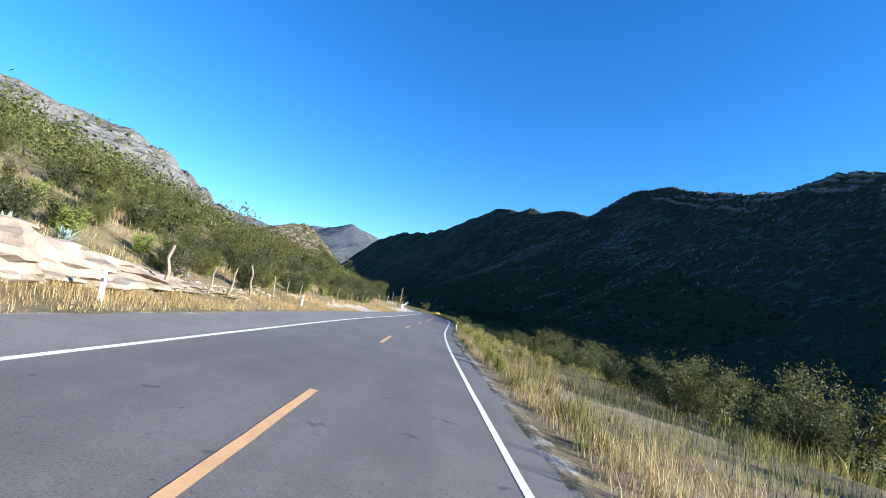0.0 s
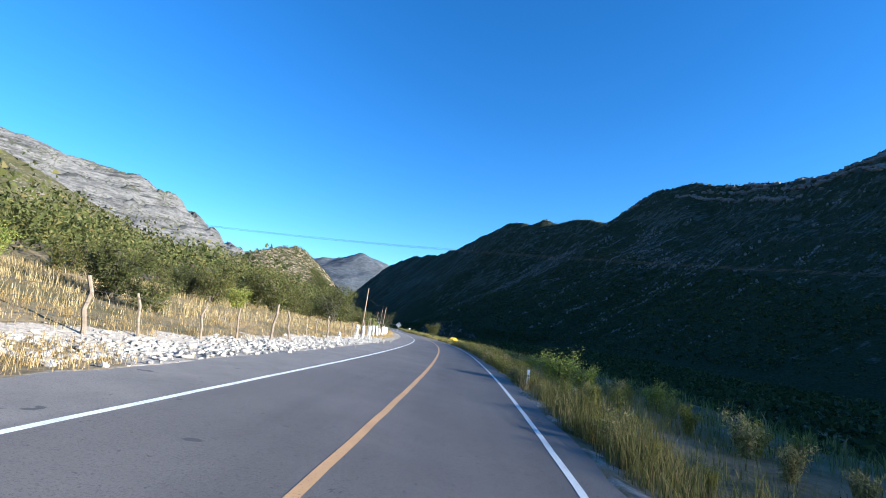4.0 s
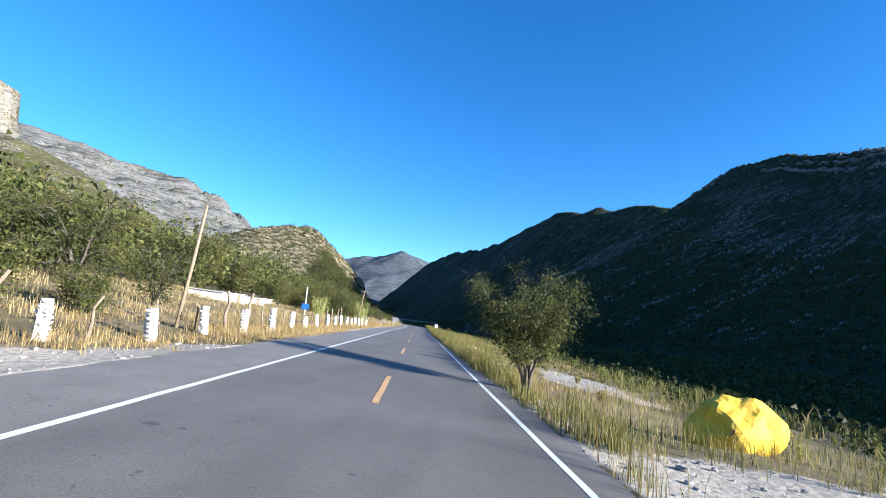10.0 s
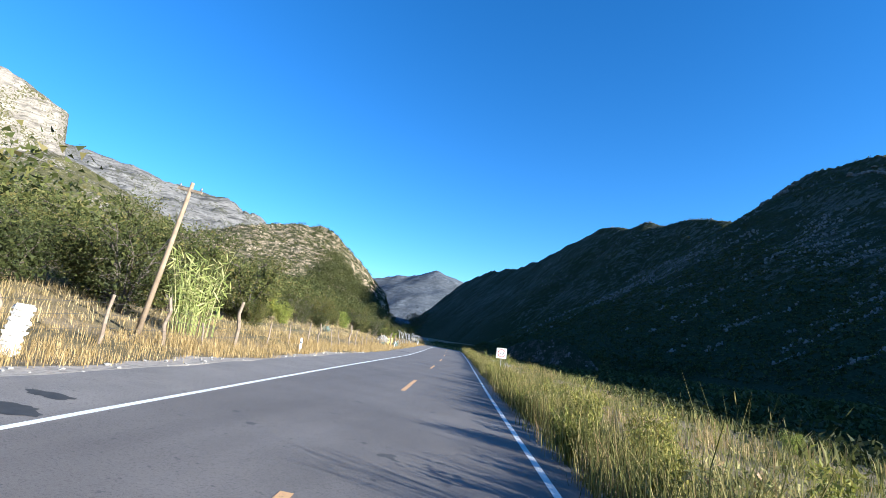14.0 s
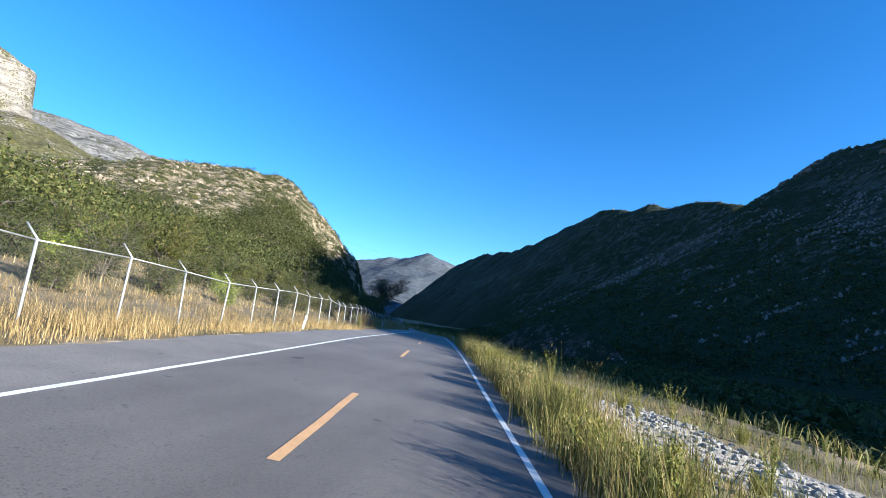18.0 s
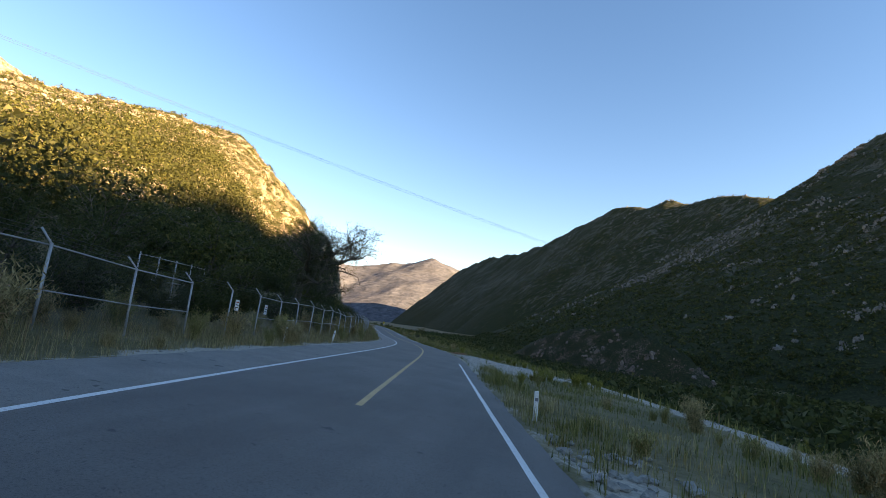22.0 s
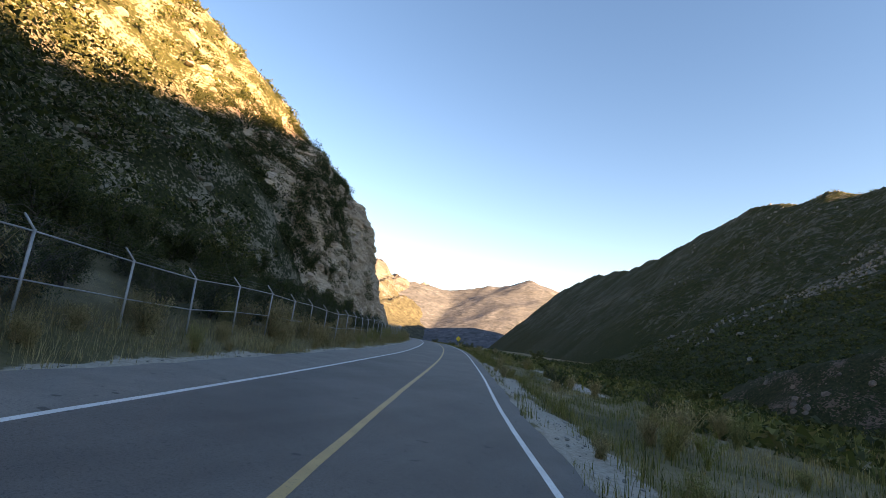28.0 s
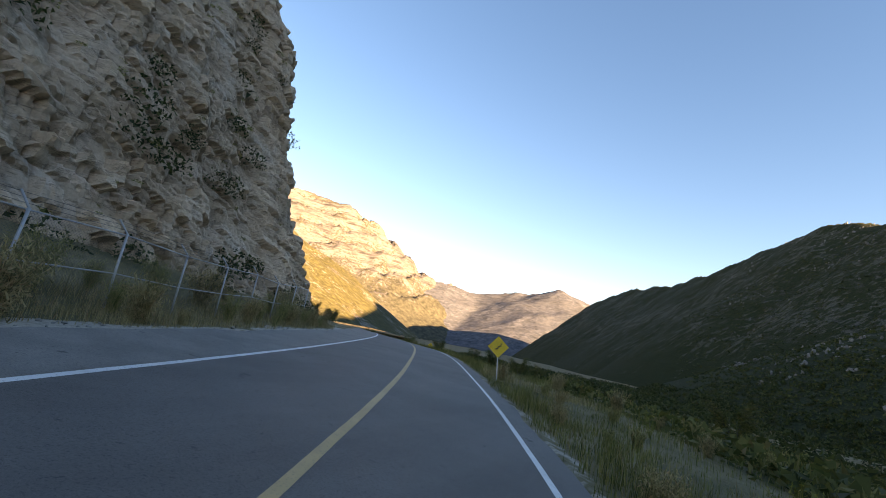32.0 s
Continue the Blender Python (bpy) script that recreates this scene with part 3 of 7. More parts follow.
def road_sheet():
    ss, ll = np.meshgrid(road_s, road_l, indexing="ij")
    ragged = 0.10 * wobble(ss, ll * 0, 6, 1.7) + 0.08 * wobble(ss, ll * 0, 8, 0.6)
    ll = ll + np.where(ll > 3.9, ragged, 0) + np.where(ll < -5.3, ragged * 1.5, 0)
    p, g = centre(ss.ravel())
    ll = ll.reshape(-1)
    v = np.stack([p[:, 0] + g[:, 1] * ll, p[:, 1] - g[:, 0] * ll, p[:, 2] + FALL * ll], 1).reshape(len(road_s), len(road_l), 3)
    v[:, [0, -1], 2] -= 0.25
    dusty = np.where(ll < -3.2, np.interp(ss.ravel(), [0, 380, 420], [0.6, 0.6, 0.75]), np.where(ll > 3.6, 0.2, 0.0))
    me = mesh_from("road", v.reshape(-1, 3), grid_faces(len(road_s), len(road_l))[:, ::-1], ASPHALT, False, dusty)
    return tagged(new("road", me), "worn grey asphalt country road with wide left shoulder", "road", "", "structure")


road = road_sheet()


def stripe(name, s_from, s_to, l, width, material, label="", up=0.006):
    """A painted line on the carriageway."""
    s = np.linspace(s_from, s_to, max(2, int((s_to - s_from) / 1.0) + 1))
    v = []
    for off, dz in ((-width / 2, up), (width / 2, up)):
        p, g = centre(s)
        q = l + off + (0.012 * wobble(s, s * 0, 5, 0.8) if width < 0.2 else 0)
        v.append(np.stack([p[:, 0] + g[:, 1] * q, p[:, 1] - g[:, 0] * q, p[:, 2] + FALL * q + dz], 1))
    v = np.stack(v, 1).reshape(-1, 3)
    return hang(name, mesh_from(name, v, grid_faces(len(s), 2)[:, ::-1], material), road, label)


stripe("edge_line", -78, 758, -3.3, 0.13, WHITE_PAINT, "white painted edge line")
stripe("edge_line", -78, 183.5, 3.3, 0.13, WHITE_PAINT, "white painted edge line")
stripe("edge_line", 193.5, 452, 3.3, 0.13, WHITE_PAINT, "white painted edge line")
stripe("edge_line", 493, 758, 3.3, 0.13, WHITE_PAINT, "white painted edge line")
dash_tips = [24.9, 41.7, 59.4, 75.5] + [219.0 + 15.9 * i for i in range(14)]
for y in dash_tips:
    tip = float(np.interp(y, LINE_P[:, 1], LINE_S))
    stripe("centre_dash", tip - 5.0, tip, 0.06, 0.15, YELLOW_PAINT, "yellow painted dash")
stripe("centre_line", float(np.interp(86.5, LINE_P[:, 1], LINE_S)), float(np.interp(204.5, LINE_P[:, 1], LINE_S)), 0.0, 0.15, YELLOW_PAINT, "solid yellow centre line")
stripe("centre_line", float(np.interp(436.6, LINE_P[:, 1], LINE_S)), 758, 0.07, 0.15, YELLOW_PAINT, "solid yellow centre line")

# dark tar patches on the wide shoulder
def tar_patch(s0, l0, length, width, seed):
    g = np.random.default_rng(seed)
    a = np.linspace(0, 2 * math.pi, 28, endpoint=False)
    r = 1 + 0.18 * np.sin(2 * a + seed) + 0.12 * np.sin(5 * a + 2 * seed) + 0.06 * g.normal(size=28)
    s, l = s0 + 0.5 * length * r * np.cos(a), l0 + 0.5 * width * r * np.sin(a)
    p, h = centre(np.append(s, s0))
    q = np.append(l, l0)
    v = np.stack([p[:, 0] + h[:, 1] * q, p[:, 1] - h[:, 0] * q, p[:, 2] + FALL * q + 0.005], 1)
    f = np.array([(28, (i + 1) % 28, i) for i in range(28)])
    hang("tar_patch", mesh_from("tar_patch", v, f, TAR), road, "dark tar patch")


for k, (s0, l0, length, width) in enumerate(((317.7, -4.3, 1.0, 1.3), (316.4, -4.6, 0.5, 0.4), (268.6, -3.9, 0.5, 0.8), (269.6, -4.3, 0.4, 0.7), (161.5, -0.7, 0.5, 0.35), (352, -2.4, 0.5, 0.3))):
    tar_patch(s0, l0, length, width, k + 1)

# ---- mountains ----
def ridge_field(x, y, crest, slope, foot=-16.0, hollow=0.0):
    """Height under a crest line of (x, y, z) points, falling off to both sides; hollow makes the slope steeper on top."""
    best = np.full(x.shape, -1e9)
    for (x0, y0, z0), (x1, y1, z1) in zip(crest[:-1], crest[1:]):
        dx, dy = x1 - x0, y1 - y0
        t = np.clip(((x - x0) * dx + (y - y0) * dy) / (dx * dx + dy * dy), 0, 1)
        d = np.hypot(x - x0 - t * dx, y - y0 - t * dy)
        z = z0 + t * (z1 - z0)
        rel = d * slope / np.maximum(z - foot, 1)
        best = np.maximum(best, foot + (z - foot) * np.where(rel < 1, 1 - rel * (1 + hollow * (1 - rel)), 1 - rel))
    return best


def relief(x, y, scale, octaves=6, kind="ridged", seed=0.0):
    out = np.empty(x.size)
    for i, (a, b) in enumerate(zip(x.ravel(), y.ravel())):
        p = Vector((a / scale + seed, b / scale - seed, seed))
        out[i] = noise.ridged_multi_fractal(p, 0.9, 2.1, octaves, 1.0, 2.0) if kind == "ridged" else noise.fractal(p, 0.9, 2.1, octaves)
    return out.reshape(x.shape)


def mountain(name, label, xs, ys, height, material, keep=None):
    xx, yy = np.meshgrid(xs, ys, indexing="ij")
    z = height(xx, yy)
    v = np.stack([xx, yy, z], -1).reshape(-1, 3)
    f = grid_faces(len(xs), len(ys))
    if keep is not None:
        k = keep(xx, yy, z).ravel()
        f = f[k[f].any(axis=1)]
    me = mesh_from(name, v, f, material, True)
    return tagged(new(name, me), label, "mountain", "", "structure")


# crest below y 674 is out of view, its heights set to cast shade
RIGHT_CREST = [(470, 90, 5), (505, 165, 50), (530, 236, 82), (592, 325, 192), (622, 380, 217), (680, 470, 224), (720, 560, 238), (640, 674, 289), (625, 749, 297), (600, 834, 284), (603, 925, 308), (595, 1011, 322), (540, 1130, 360), (476, 1211, 350), (448, 1285, 312)]
RIGHT_BACK = [(448, 1285, 306), (520, 1420, 318), (445, 1500, 336), (382, 1571, 360), (330, 1620, 352), (288, 1665, 374), (262, 1715, 364), (188, 1780, 376), (86, 1905, 338), (20, 1975, 308), (-95, 2314, 314), (-232, 2605, 340), (-419, 2985, 325)]


def right_height(x, y):
    z = np.maximum(ridge_field(x, y, RIGHT_CREST, 0.62, -24, 0.30), ridge_field(x, y, RIGHT_BACK, 0.92, -24, 0.0))
    z = np.maximum(z, ridge_field(x, y, [(540, 1130, 350), (420, 1080, 205), (290, 1000, 100), (170, 920, 25), (90, 860, -8)], 0.66, -24))
    z = np.maximum(z, ridge_field(x, y, [(620, 749, 290), (440, 720, 165), (310, 680, 78), (190, 640, 15)], 0.66, -24))
    up = smooth01(-20, 90, z)
    r = relief(x, y, 150.0, 6, "ridged", 3.3)
    return z + up * (r - 1.1) * 9.0 - 2.0


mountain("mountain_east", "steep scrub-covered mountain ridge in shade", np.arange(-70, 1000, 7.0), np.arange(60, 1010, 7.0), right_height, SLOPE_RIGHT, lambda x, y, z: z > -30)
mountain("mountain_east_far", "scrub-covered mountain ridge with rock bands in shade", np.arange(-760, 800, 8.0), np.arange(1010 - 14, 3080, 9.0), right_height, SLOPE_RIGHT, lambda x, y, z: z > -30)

# unseen spurs of the eastern ridge behind the start of the road, added so their crests block the low sun
SHADE_SPURS = [[(586, -300, 108), (586, -170, 130.6), (586, -97, 132.3), (586, -82, 139.3), (586, -40, 138.7), (586, -12, 138.8), (586, 5, 138.4), (586, 15, 133.3), (586, 75, 132.5), (586, 150, 134.6), (605, 185, 139.5)],
         [(630, 147, 100.5), (630, 186, 141.6), (630, 196, 156.6), (630, 236, 177.5), (645, 300, 206)]]


def spur_height(x, y):
    return np.maximum(ridge_field(x, y, SHADE_SPURS[0], 1.0, -26), ridge_field(x, y, SHADE_SPURS[1], 1.0, -26))


mountain("unseen_shade_spurs", "smooth scrub-covered spurs, unseen, added to shade the road", np.arange(386, 900, 4.0), np.arange(-460, 520, 4.0), spur_height, SLOPE_RIGHT, lambda x, y, z: z > -25)

# the low hill whose cliff ends beside the road
HILL_CREST = [(-460, 400, 40), (-330, 440, 35), (-240, 470, 34), (-190, 503, 38), (-180, 525, 49), (-178, 565, 60), (-171, 604, 68), (-154, 620, 57)]
HILL_FOOT = np.array([(-36, 350), (-42, 395), (-52, 440), (-66, 500), (-85, 555), (-104, 598.5), (-113.5, 621.8), (-120.3, 642.5), (-150, 659), (-240, 669), (-420, 687)], float)


def hill_inside(x, y):
    """Distance behind the hill's foot line (positive inside) and the y of the nearest foot point."""
    best, sign, near = np.full(x.shape, 1e9), np.ones(x.shape), np.zeros(x.shape)
    for (x0, y0), (x1, y1) in zip(HILL_FOOT[:-1], HILL_FOOT[1:]):
        dx, dy = x1 - x0, y1 - y0
        t = np.clip(((x - x0) * dx + (y - y0) * dy) / (dx * dx + dy * dy), 0, 1)
        ex, ey = x - x0 - t * dx, y - y0 - t * dy
        d = np.hypot(ex, ey)
        m = d < best
        best = np.where(m, d, best)
        sign = np.where(m, np.sign(dx * ey - dy * ex), sign)
        near = np.where(m, y0 + t * dy, near)
    return best * sign, near


def hill_height(x, y):
    d, near = hill_inside(x, y)
    cap = ridge_field(x, y, HILL_CREST, 0.42, -14)
    steep = smooth01(560, 612, near)
    d = d + (2.0 * wobble(x, y, 9, 6.0) + 0.9 * wobble(x, y, 11, 2.4)) * smooth01(-2, 6, d)
    easy = 0.30 * np.minimum(np.maximum(d, 0), 8) + np.interp(near, [400, 480, 540], [0.5, 0.75, 1.1]) * np.maximum(d - 8, 0)
    cliff = 3.0 * np.minimum(np.maximum(d, 0), 10.5) + 1.05 * np.maximum(d - 10.5, 0)
    base = np.interp(near, [350, 440, 540, 640, 700], [-9.5, -10.5, -11.8, -11.5, -13])
    face = base + easy * (1 - steep) + cliff * steep + np.minimum(d, 0) * 0.5
    soft = 2.5
    z = -soft * np.log(np.exp(-np.clip(face, -60, 200) / soft) + np.exp(-np.clip(cap, -60, 200) / soft))
    return z + (1.6 * wobble(x, y, 12, 9.0) + 0.7 * wobble(x, y, 13, 3.1)) * smooth01(0, 10, d)


def hill_core(x, y):
    """The hill's own surface, set back behind the rock face at its end."""
    d, near = hill_inside(x, y)
    return hill_height(x, y) - 4.5 * smooth01(588, 602, near) * (1 - smooth01(13, 20, d)) * smooth01(0.5, 3, d)


mountain("hill_west", "rocky hill dotted with scrub above the road", np.arange(-470, -30, 2.6), np.arange(345, 690, 2.6), hill_core, SLOPE_HILL, lambda x, y, z: hill_inside(x, y)[0] > -4)

TOWER = [(-2300, 900, 860), (-1900, 1240, 765), (-1795, 1330, 738), (-1735, 1425, 693), (-1708, 1468, 640)]


def tower_height(x, y):
    top = ridge_field(x, y, TOWER, 0.55, 60)
    apron = ridge_field(x, y, [(-2300, 900, 560), (-1790, 1340, 480), (-1700, 1480, 450), (-1600, 1560, 380)], 0.5, -10)
    apron = np.maximum(apron, ridge_field(x, y, [(-1700, 1400, 420), (-1250, 1000, 230), (-900, 650, 90), (-600, 450, 15)], 0.40, -10))
    apron = np.maximum(apron, ridge_field(x, y, [(-1700, 1480, 495), (-1362, 1303, 398), (-1190, 1235, 312), (-1130, 1272, 268), (-1080, 1324, 222), (-1000, 1400, 140)], 0.5, -10))
    reach = ridge_field(x, y, [(p[0], p[1], 100.0) for p in TOWER], 1.0, 0)
    wall = smooth01(24, 38, reach + 13 * wobble(x, y, 4, 52) + 6 * wobble(x, y, 5, 17))
    z = apron + np.maximum(top - apron, 0) * wall
    return z + relief(x, y, 170.0, 6, "ridged", 8.1) * 14.0 * smooth01(0, 120, z) - 16


mountain("mountain_west", "pale limestone tower above a scrubby slope", np.arange(-2300, -380, 11.0), np.arange(380, 1900, 11.0), tower_height, SLOPE_TOWER, lambda x, y, z: z > -12)

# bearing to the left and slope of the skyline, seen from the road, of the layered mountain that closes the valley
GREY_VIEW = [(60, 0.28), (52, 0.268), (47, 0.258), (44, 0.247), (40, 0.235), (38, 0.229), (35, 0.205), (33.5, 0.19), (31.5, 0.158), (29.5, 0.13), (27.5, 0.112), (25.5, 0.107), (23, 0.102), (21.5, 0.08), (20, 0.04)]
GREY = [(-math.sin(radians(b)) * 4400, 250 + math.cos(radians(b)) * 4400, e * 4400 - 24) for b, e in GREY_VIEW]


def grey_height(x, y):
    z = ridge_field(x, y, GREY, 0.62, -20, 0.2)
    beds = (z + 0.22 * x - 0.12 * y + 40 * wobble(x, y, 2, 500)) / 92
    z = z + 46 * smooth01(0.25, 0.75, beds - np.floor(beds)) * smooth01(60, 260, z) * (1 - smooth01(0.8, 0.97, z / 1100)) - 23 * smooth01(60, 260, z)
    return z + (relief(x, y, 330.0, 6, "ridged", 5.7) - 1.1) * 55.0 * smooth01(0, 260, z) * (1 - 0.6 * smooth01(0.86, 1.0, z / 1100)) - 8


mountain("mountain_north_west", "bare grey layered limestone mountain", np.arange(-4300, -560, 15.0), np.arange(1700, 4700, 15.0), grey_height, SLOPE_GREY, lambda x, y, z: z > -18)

FAR = [(-2400, 3700, 520), (-1800, 3960, 440), (-1545, 4160, 430), (-1262, 4260, 468), (-1070, 4320, 515), (-925, 4355, 568), (-770, 4385, 520), (-640, 4410, 478), (-400, 4380, 380), (100, 4300, 330), (700, 4000, 330)]


def far_height(x, y):
    z = ridge_field(x, y, FAR, 0.42, -20, 0.1)
    return z + relief(x, y, 520.0, 6, "ridged", 1.2) * 24.0 * smooth01(0, 200, z) - 28


mountain("mountain_far", "distant mountain range with haze tinted into its colour", np.arange(-2500, 1000, 24.0), np.arange(2700, 4640, 24.0), far_height, SLOPE_FAR, lambda x, y, z: z > -18)

# the valley floor out to the horizon, rising to the bench west of the road
vx, vy = np.arange(-3200, 3201, 40.0), np.arange(-1500, 4801, 40.0)
gx, gy = np.meshgrid(vx, vy, indexing="ij")
vz = -23 + 2 * wobble(gx, gy, 1, 300) - 8 * (1 - smooth01(150, 400, np.abs(gx - 40 + 0.2 * np.maximum(gy - 200, 0)))) * (gy < 700)
near_road = (np.abs(gx + 100) < 700) & (gy > -300) & (gy < 700)
vs, vl = along(gx[near_road], gy[near_road])
bench = spot(vs, np.full(len(vs), -73.0))[:, 2] - 0.5
fade = smooth01(30, 62, -vl) * (1 - smooth01(130, 420, -vl)) * smooth01(-300, -90, gy[near_road]) * (1 - smooth01(560, 690, gy[near_road]))
vz[near_road] += (bench - vz[near_road]) * fade
valley = mesh_from("valley_floor", np.stack([gx, gy, vz], -1).reshape(-1, 3), grid_faces(len(vx), len(vy)), GROUND, True, np.zeros(gx.size))
tagged(new("valley_floor", valley), "scrubby valley floor", "ground", "", "structure")


def bank_height(x, y):
    z = ridge_field(x, y, [(30, 628, -10), (16, 655, 1), (-15, 686, -3), (-32, 704, -12)], 0.95, -26)
    return z + 1.6 * wobble(x, y, 21, 5.0) + 1.2 * wobble(x, y, 22, 11.0) - 1


mountain("eroded_bank", "eroded reddish rock bank across the river", np.arange(-90, 110, 2.2), np.arange(520, 790, 2.2), bank_height, SLOPE_RED, lambda x, y, z: z > -25)


# the bedded rock face at the end of the hill
def hashed(a, b=0.0, c=0.0):
    h = np.sin(a * 127.1 + b * 311.7 + c * 74.7) * 43758.5453
    return h - np.floor(h)


def cliff_face():
    line = np.array([(-97, 584), (-104, 598.5), (-113.5, 621.8), (-120.3, 642.5), (-126, 650), (-150, 659), (-168, 662)], float)
    t = np.concatenate([[0], np.cumsum(np.linalg.norm(np.diff(line, axis=0), axis=1))])
    u = np.arange(0, t[-1], 0.16)
    fx, fy = np.interp(u, t, line[:, 0]), np.interp(u, t, line[:, 1])
    k = np.ones(15) / 15
    fx, fy = (np.convolve(np.pad(q, 7, mode="edge"), k, "valid") for q in (fx, fy))
    gx, gy = np.gradient(fx), np.gradient(fy)
    n = np.hypot(gx, gy)
    nx, ny = -gy / n, gx / n
    d = np.concatenate([np.arange(-1.0, 10, 0.1), np.arange(10, 34, 0.25)])
    x, y = fx[:, None] + nx[:, None] * d, fy[:, None] + ny[:, None] * d
    z = hill_height(x, y)
    w = np.arange(0, 46, 0.16)
    px, py, pz = (np.empty((len(u), len(w))) for _ in range(3))
    for i in range(len(u)):
        a = np.concatenate([[0], np.cumsum(np.hypot(np.diff(d), np.diff(z[i])))])
        dd = np.interp(w, a, d)
        px[i], py[i], pz[i] = fx[i] + nx[i] * dd, fy[i] + ny[i] * dd, np.interp(w, a, z[i])
    uu = np.repeat(u[:, None], len(w), 1)
    tilt = pz * 0.95 + uu * 0.30 + 0.35 * wobble(uu, pz, 3, 5.0)
    bt = tilt / 0.62 + 0.5 * wobble(tilt * 0, tilt, 7, 1.1)
    bed = np.floor(bt)
    bf = bt - bed
    wide = 0.55 + 1.9 * hashed(bed) ** 1.5
    bb = uu / wide + 9 * hashed(bed, 2.0) + 0.16 * wobble(uu, pz, 8, 0.8)
    block = np.floor(bb)
    kf = bb - block
    small = hashed(np.floor(bf * 2) + bed * 3.7, np.floor(kf * wide / 0.45))
    joint = np.maximum(1 - smooth01(0.04, 0.24, np.minimum(bf, 1 - bf) * 2), (1 - smooth01(0.03, 0.14, np.minimum(kf, 1 - kf) * wide)) * 0.8)
    out = 0.30 * hashed(bed, 5.0) + 0.85 * hashed(bed, block) ** 2.0 + 0.16 * small + 0.45 * wobble(uu, pz, 5, 6.5) + 0.10 * wobble(uu, pz, 6, 1.9)
    out = out + (bf - 0.5) * (hashed(bed, block + 7.0) - 0.25) * 0.5 + (kf - 0.5) * (hashed(bed, block + 11.0) - 0.5) * 0.5
    out = out - 0.26 * joint * hashed(bed, block + 1.0) ** 0.4 - 0.6 * (hashed(bed, block + 3.0) > 0.93)
    rise = smooth01(0.0, 1.2, w)[None, :] * (1 - smooth01(34, 44, w))[None, :] * smooth01(0, 14, uu)
    push = np.maximum(0.25 + out, 0.1) * rise - 0.9 * (1 - rise)
    v = np.stack([px - nx[:, None] * push * 0.93, py - ny[:, None] * push * 0.93, pz + push * 0.25], -1).reshape(-1, 3)
    me = mesh_from("cliff", v, grid_faces(len(u), len(w))[:, ::-1], CLIFF, False, (0.7 * hashed(bed, block) + 0.3 * small).ravel())
    tagged(new("cliff", me), "steep bedded tan rock face beside the fence", "cliff", "", "structure")
    return v.reshape(len(u), len(w), 3)


cliff_points = cliff_face()

# ---- plants ----
def leaf_quads(points, size, rng, droop=0.2, ratio=0.45, corners=4):
    """One small pointed leaf at each point, each turned its own way; returns verts and faces."""
    n = len(points)
    d = rng.normal(size=(n, 3))
    d[:, 2] -= droop
    d /= np.linalg.norm(d, axis=1)[:, None]
    e = np.cross(d, rng.normal(size=(n, 3)))
    e /= np.linalg.norm(e, axis=1)[:, None]
    k = (size * rng.uniform(0.6, 1.3, n))[:, None]
    if corners == 3:
        v = np.stack([points - d * k * 0.5 + e * k * ratio * 0.5, points + d * k * 0.5, points - d * k * 0.5 - e * k * ratio * 0.5], 1).reshape(-1, 3)
        return v, np.arange(3 * n).reshape(n, 3)
    v = np.stack([points - d * k * 0.5, points + e * k * ratio * 0.5, points + d * k * 0.5, points - e * k * ratio * 0.5], 1).reshape(-1, 3)
    return v, np.arange(4 * n).reshape(n, 4)


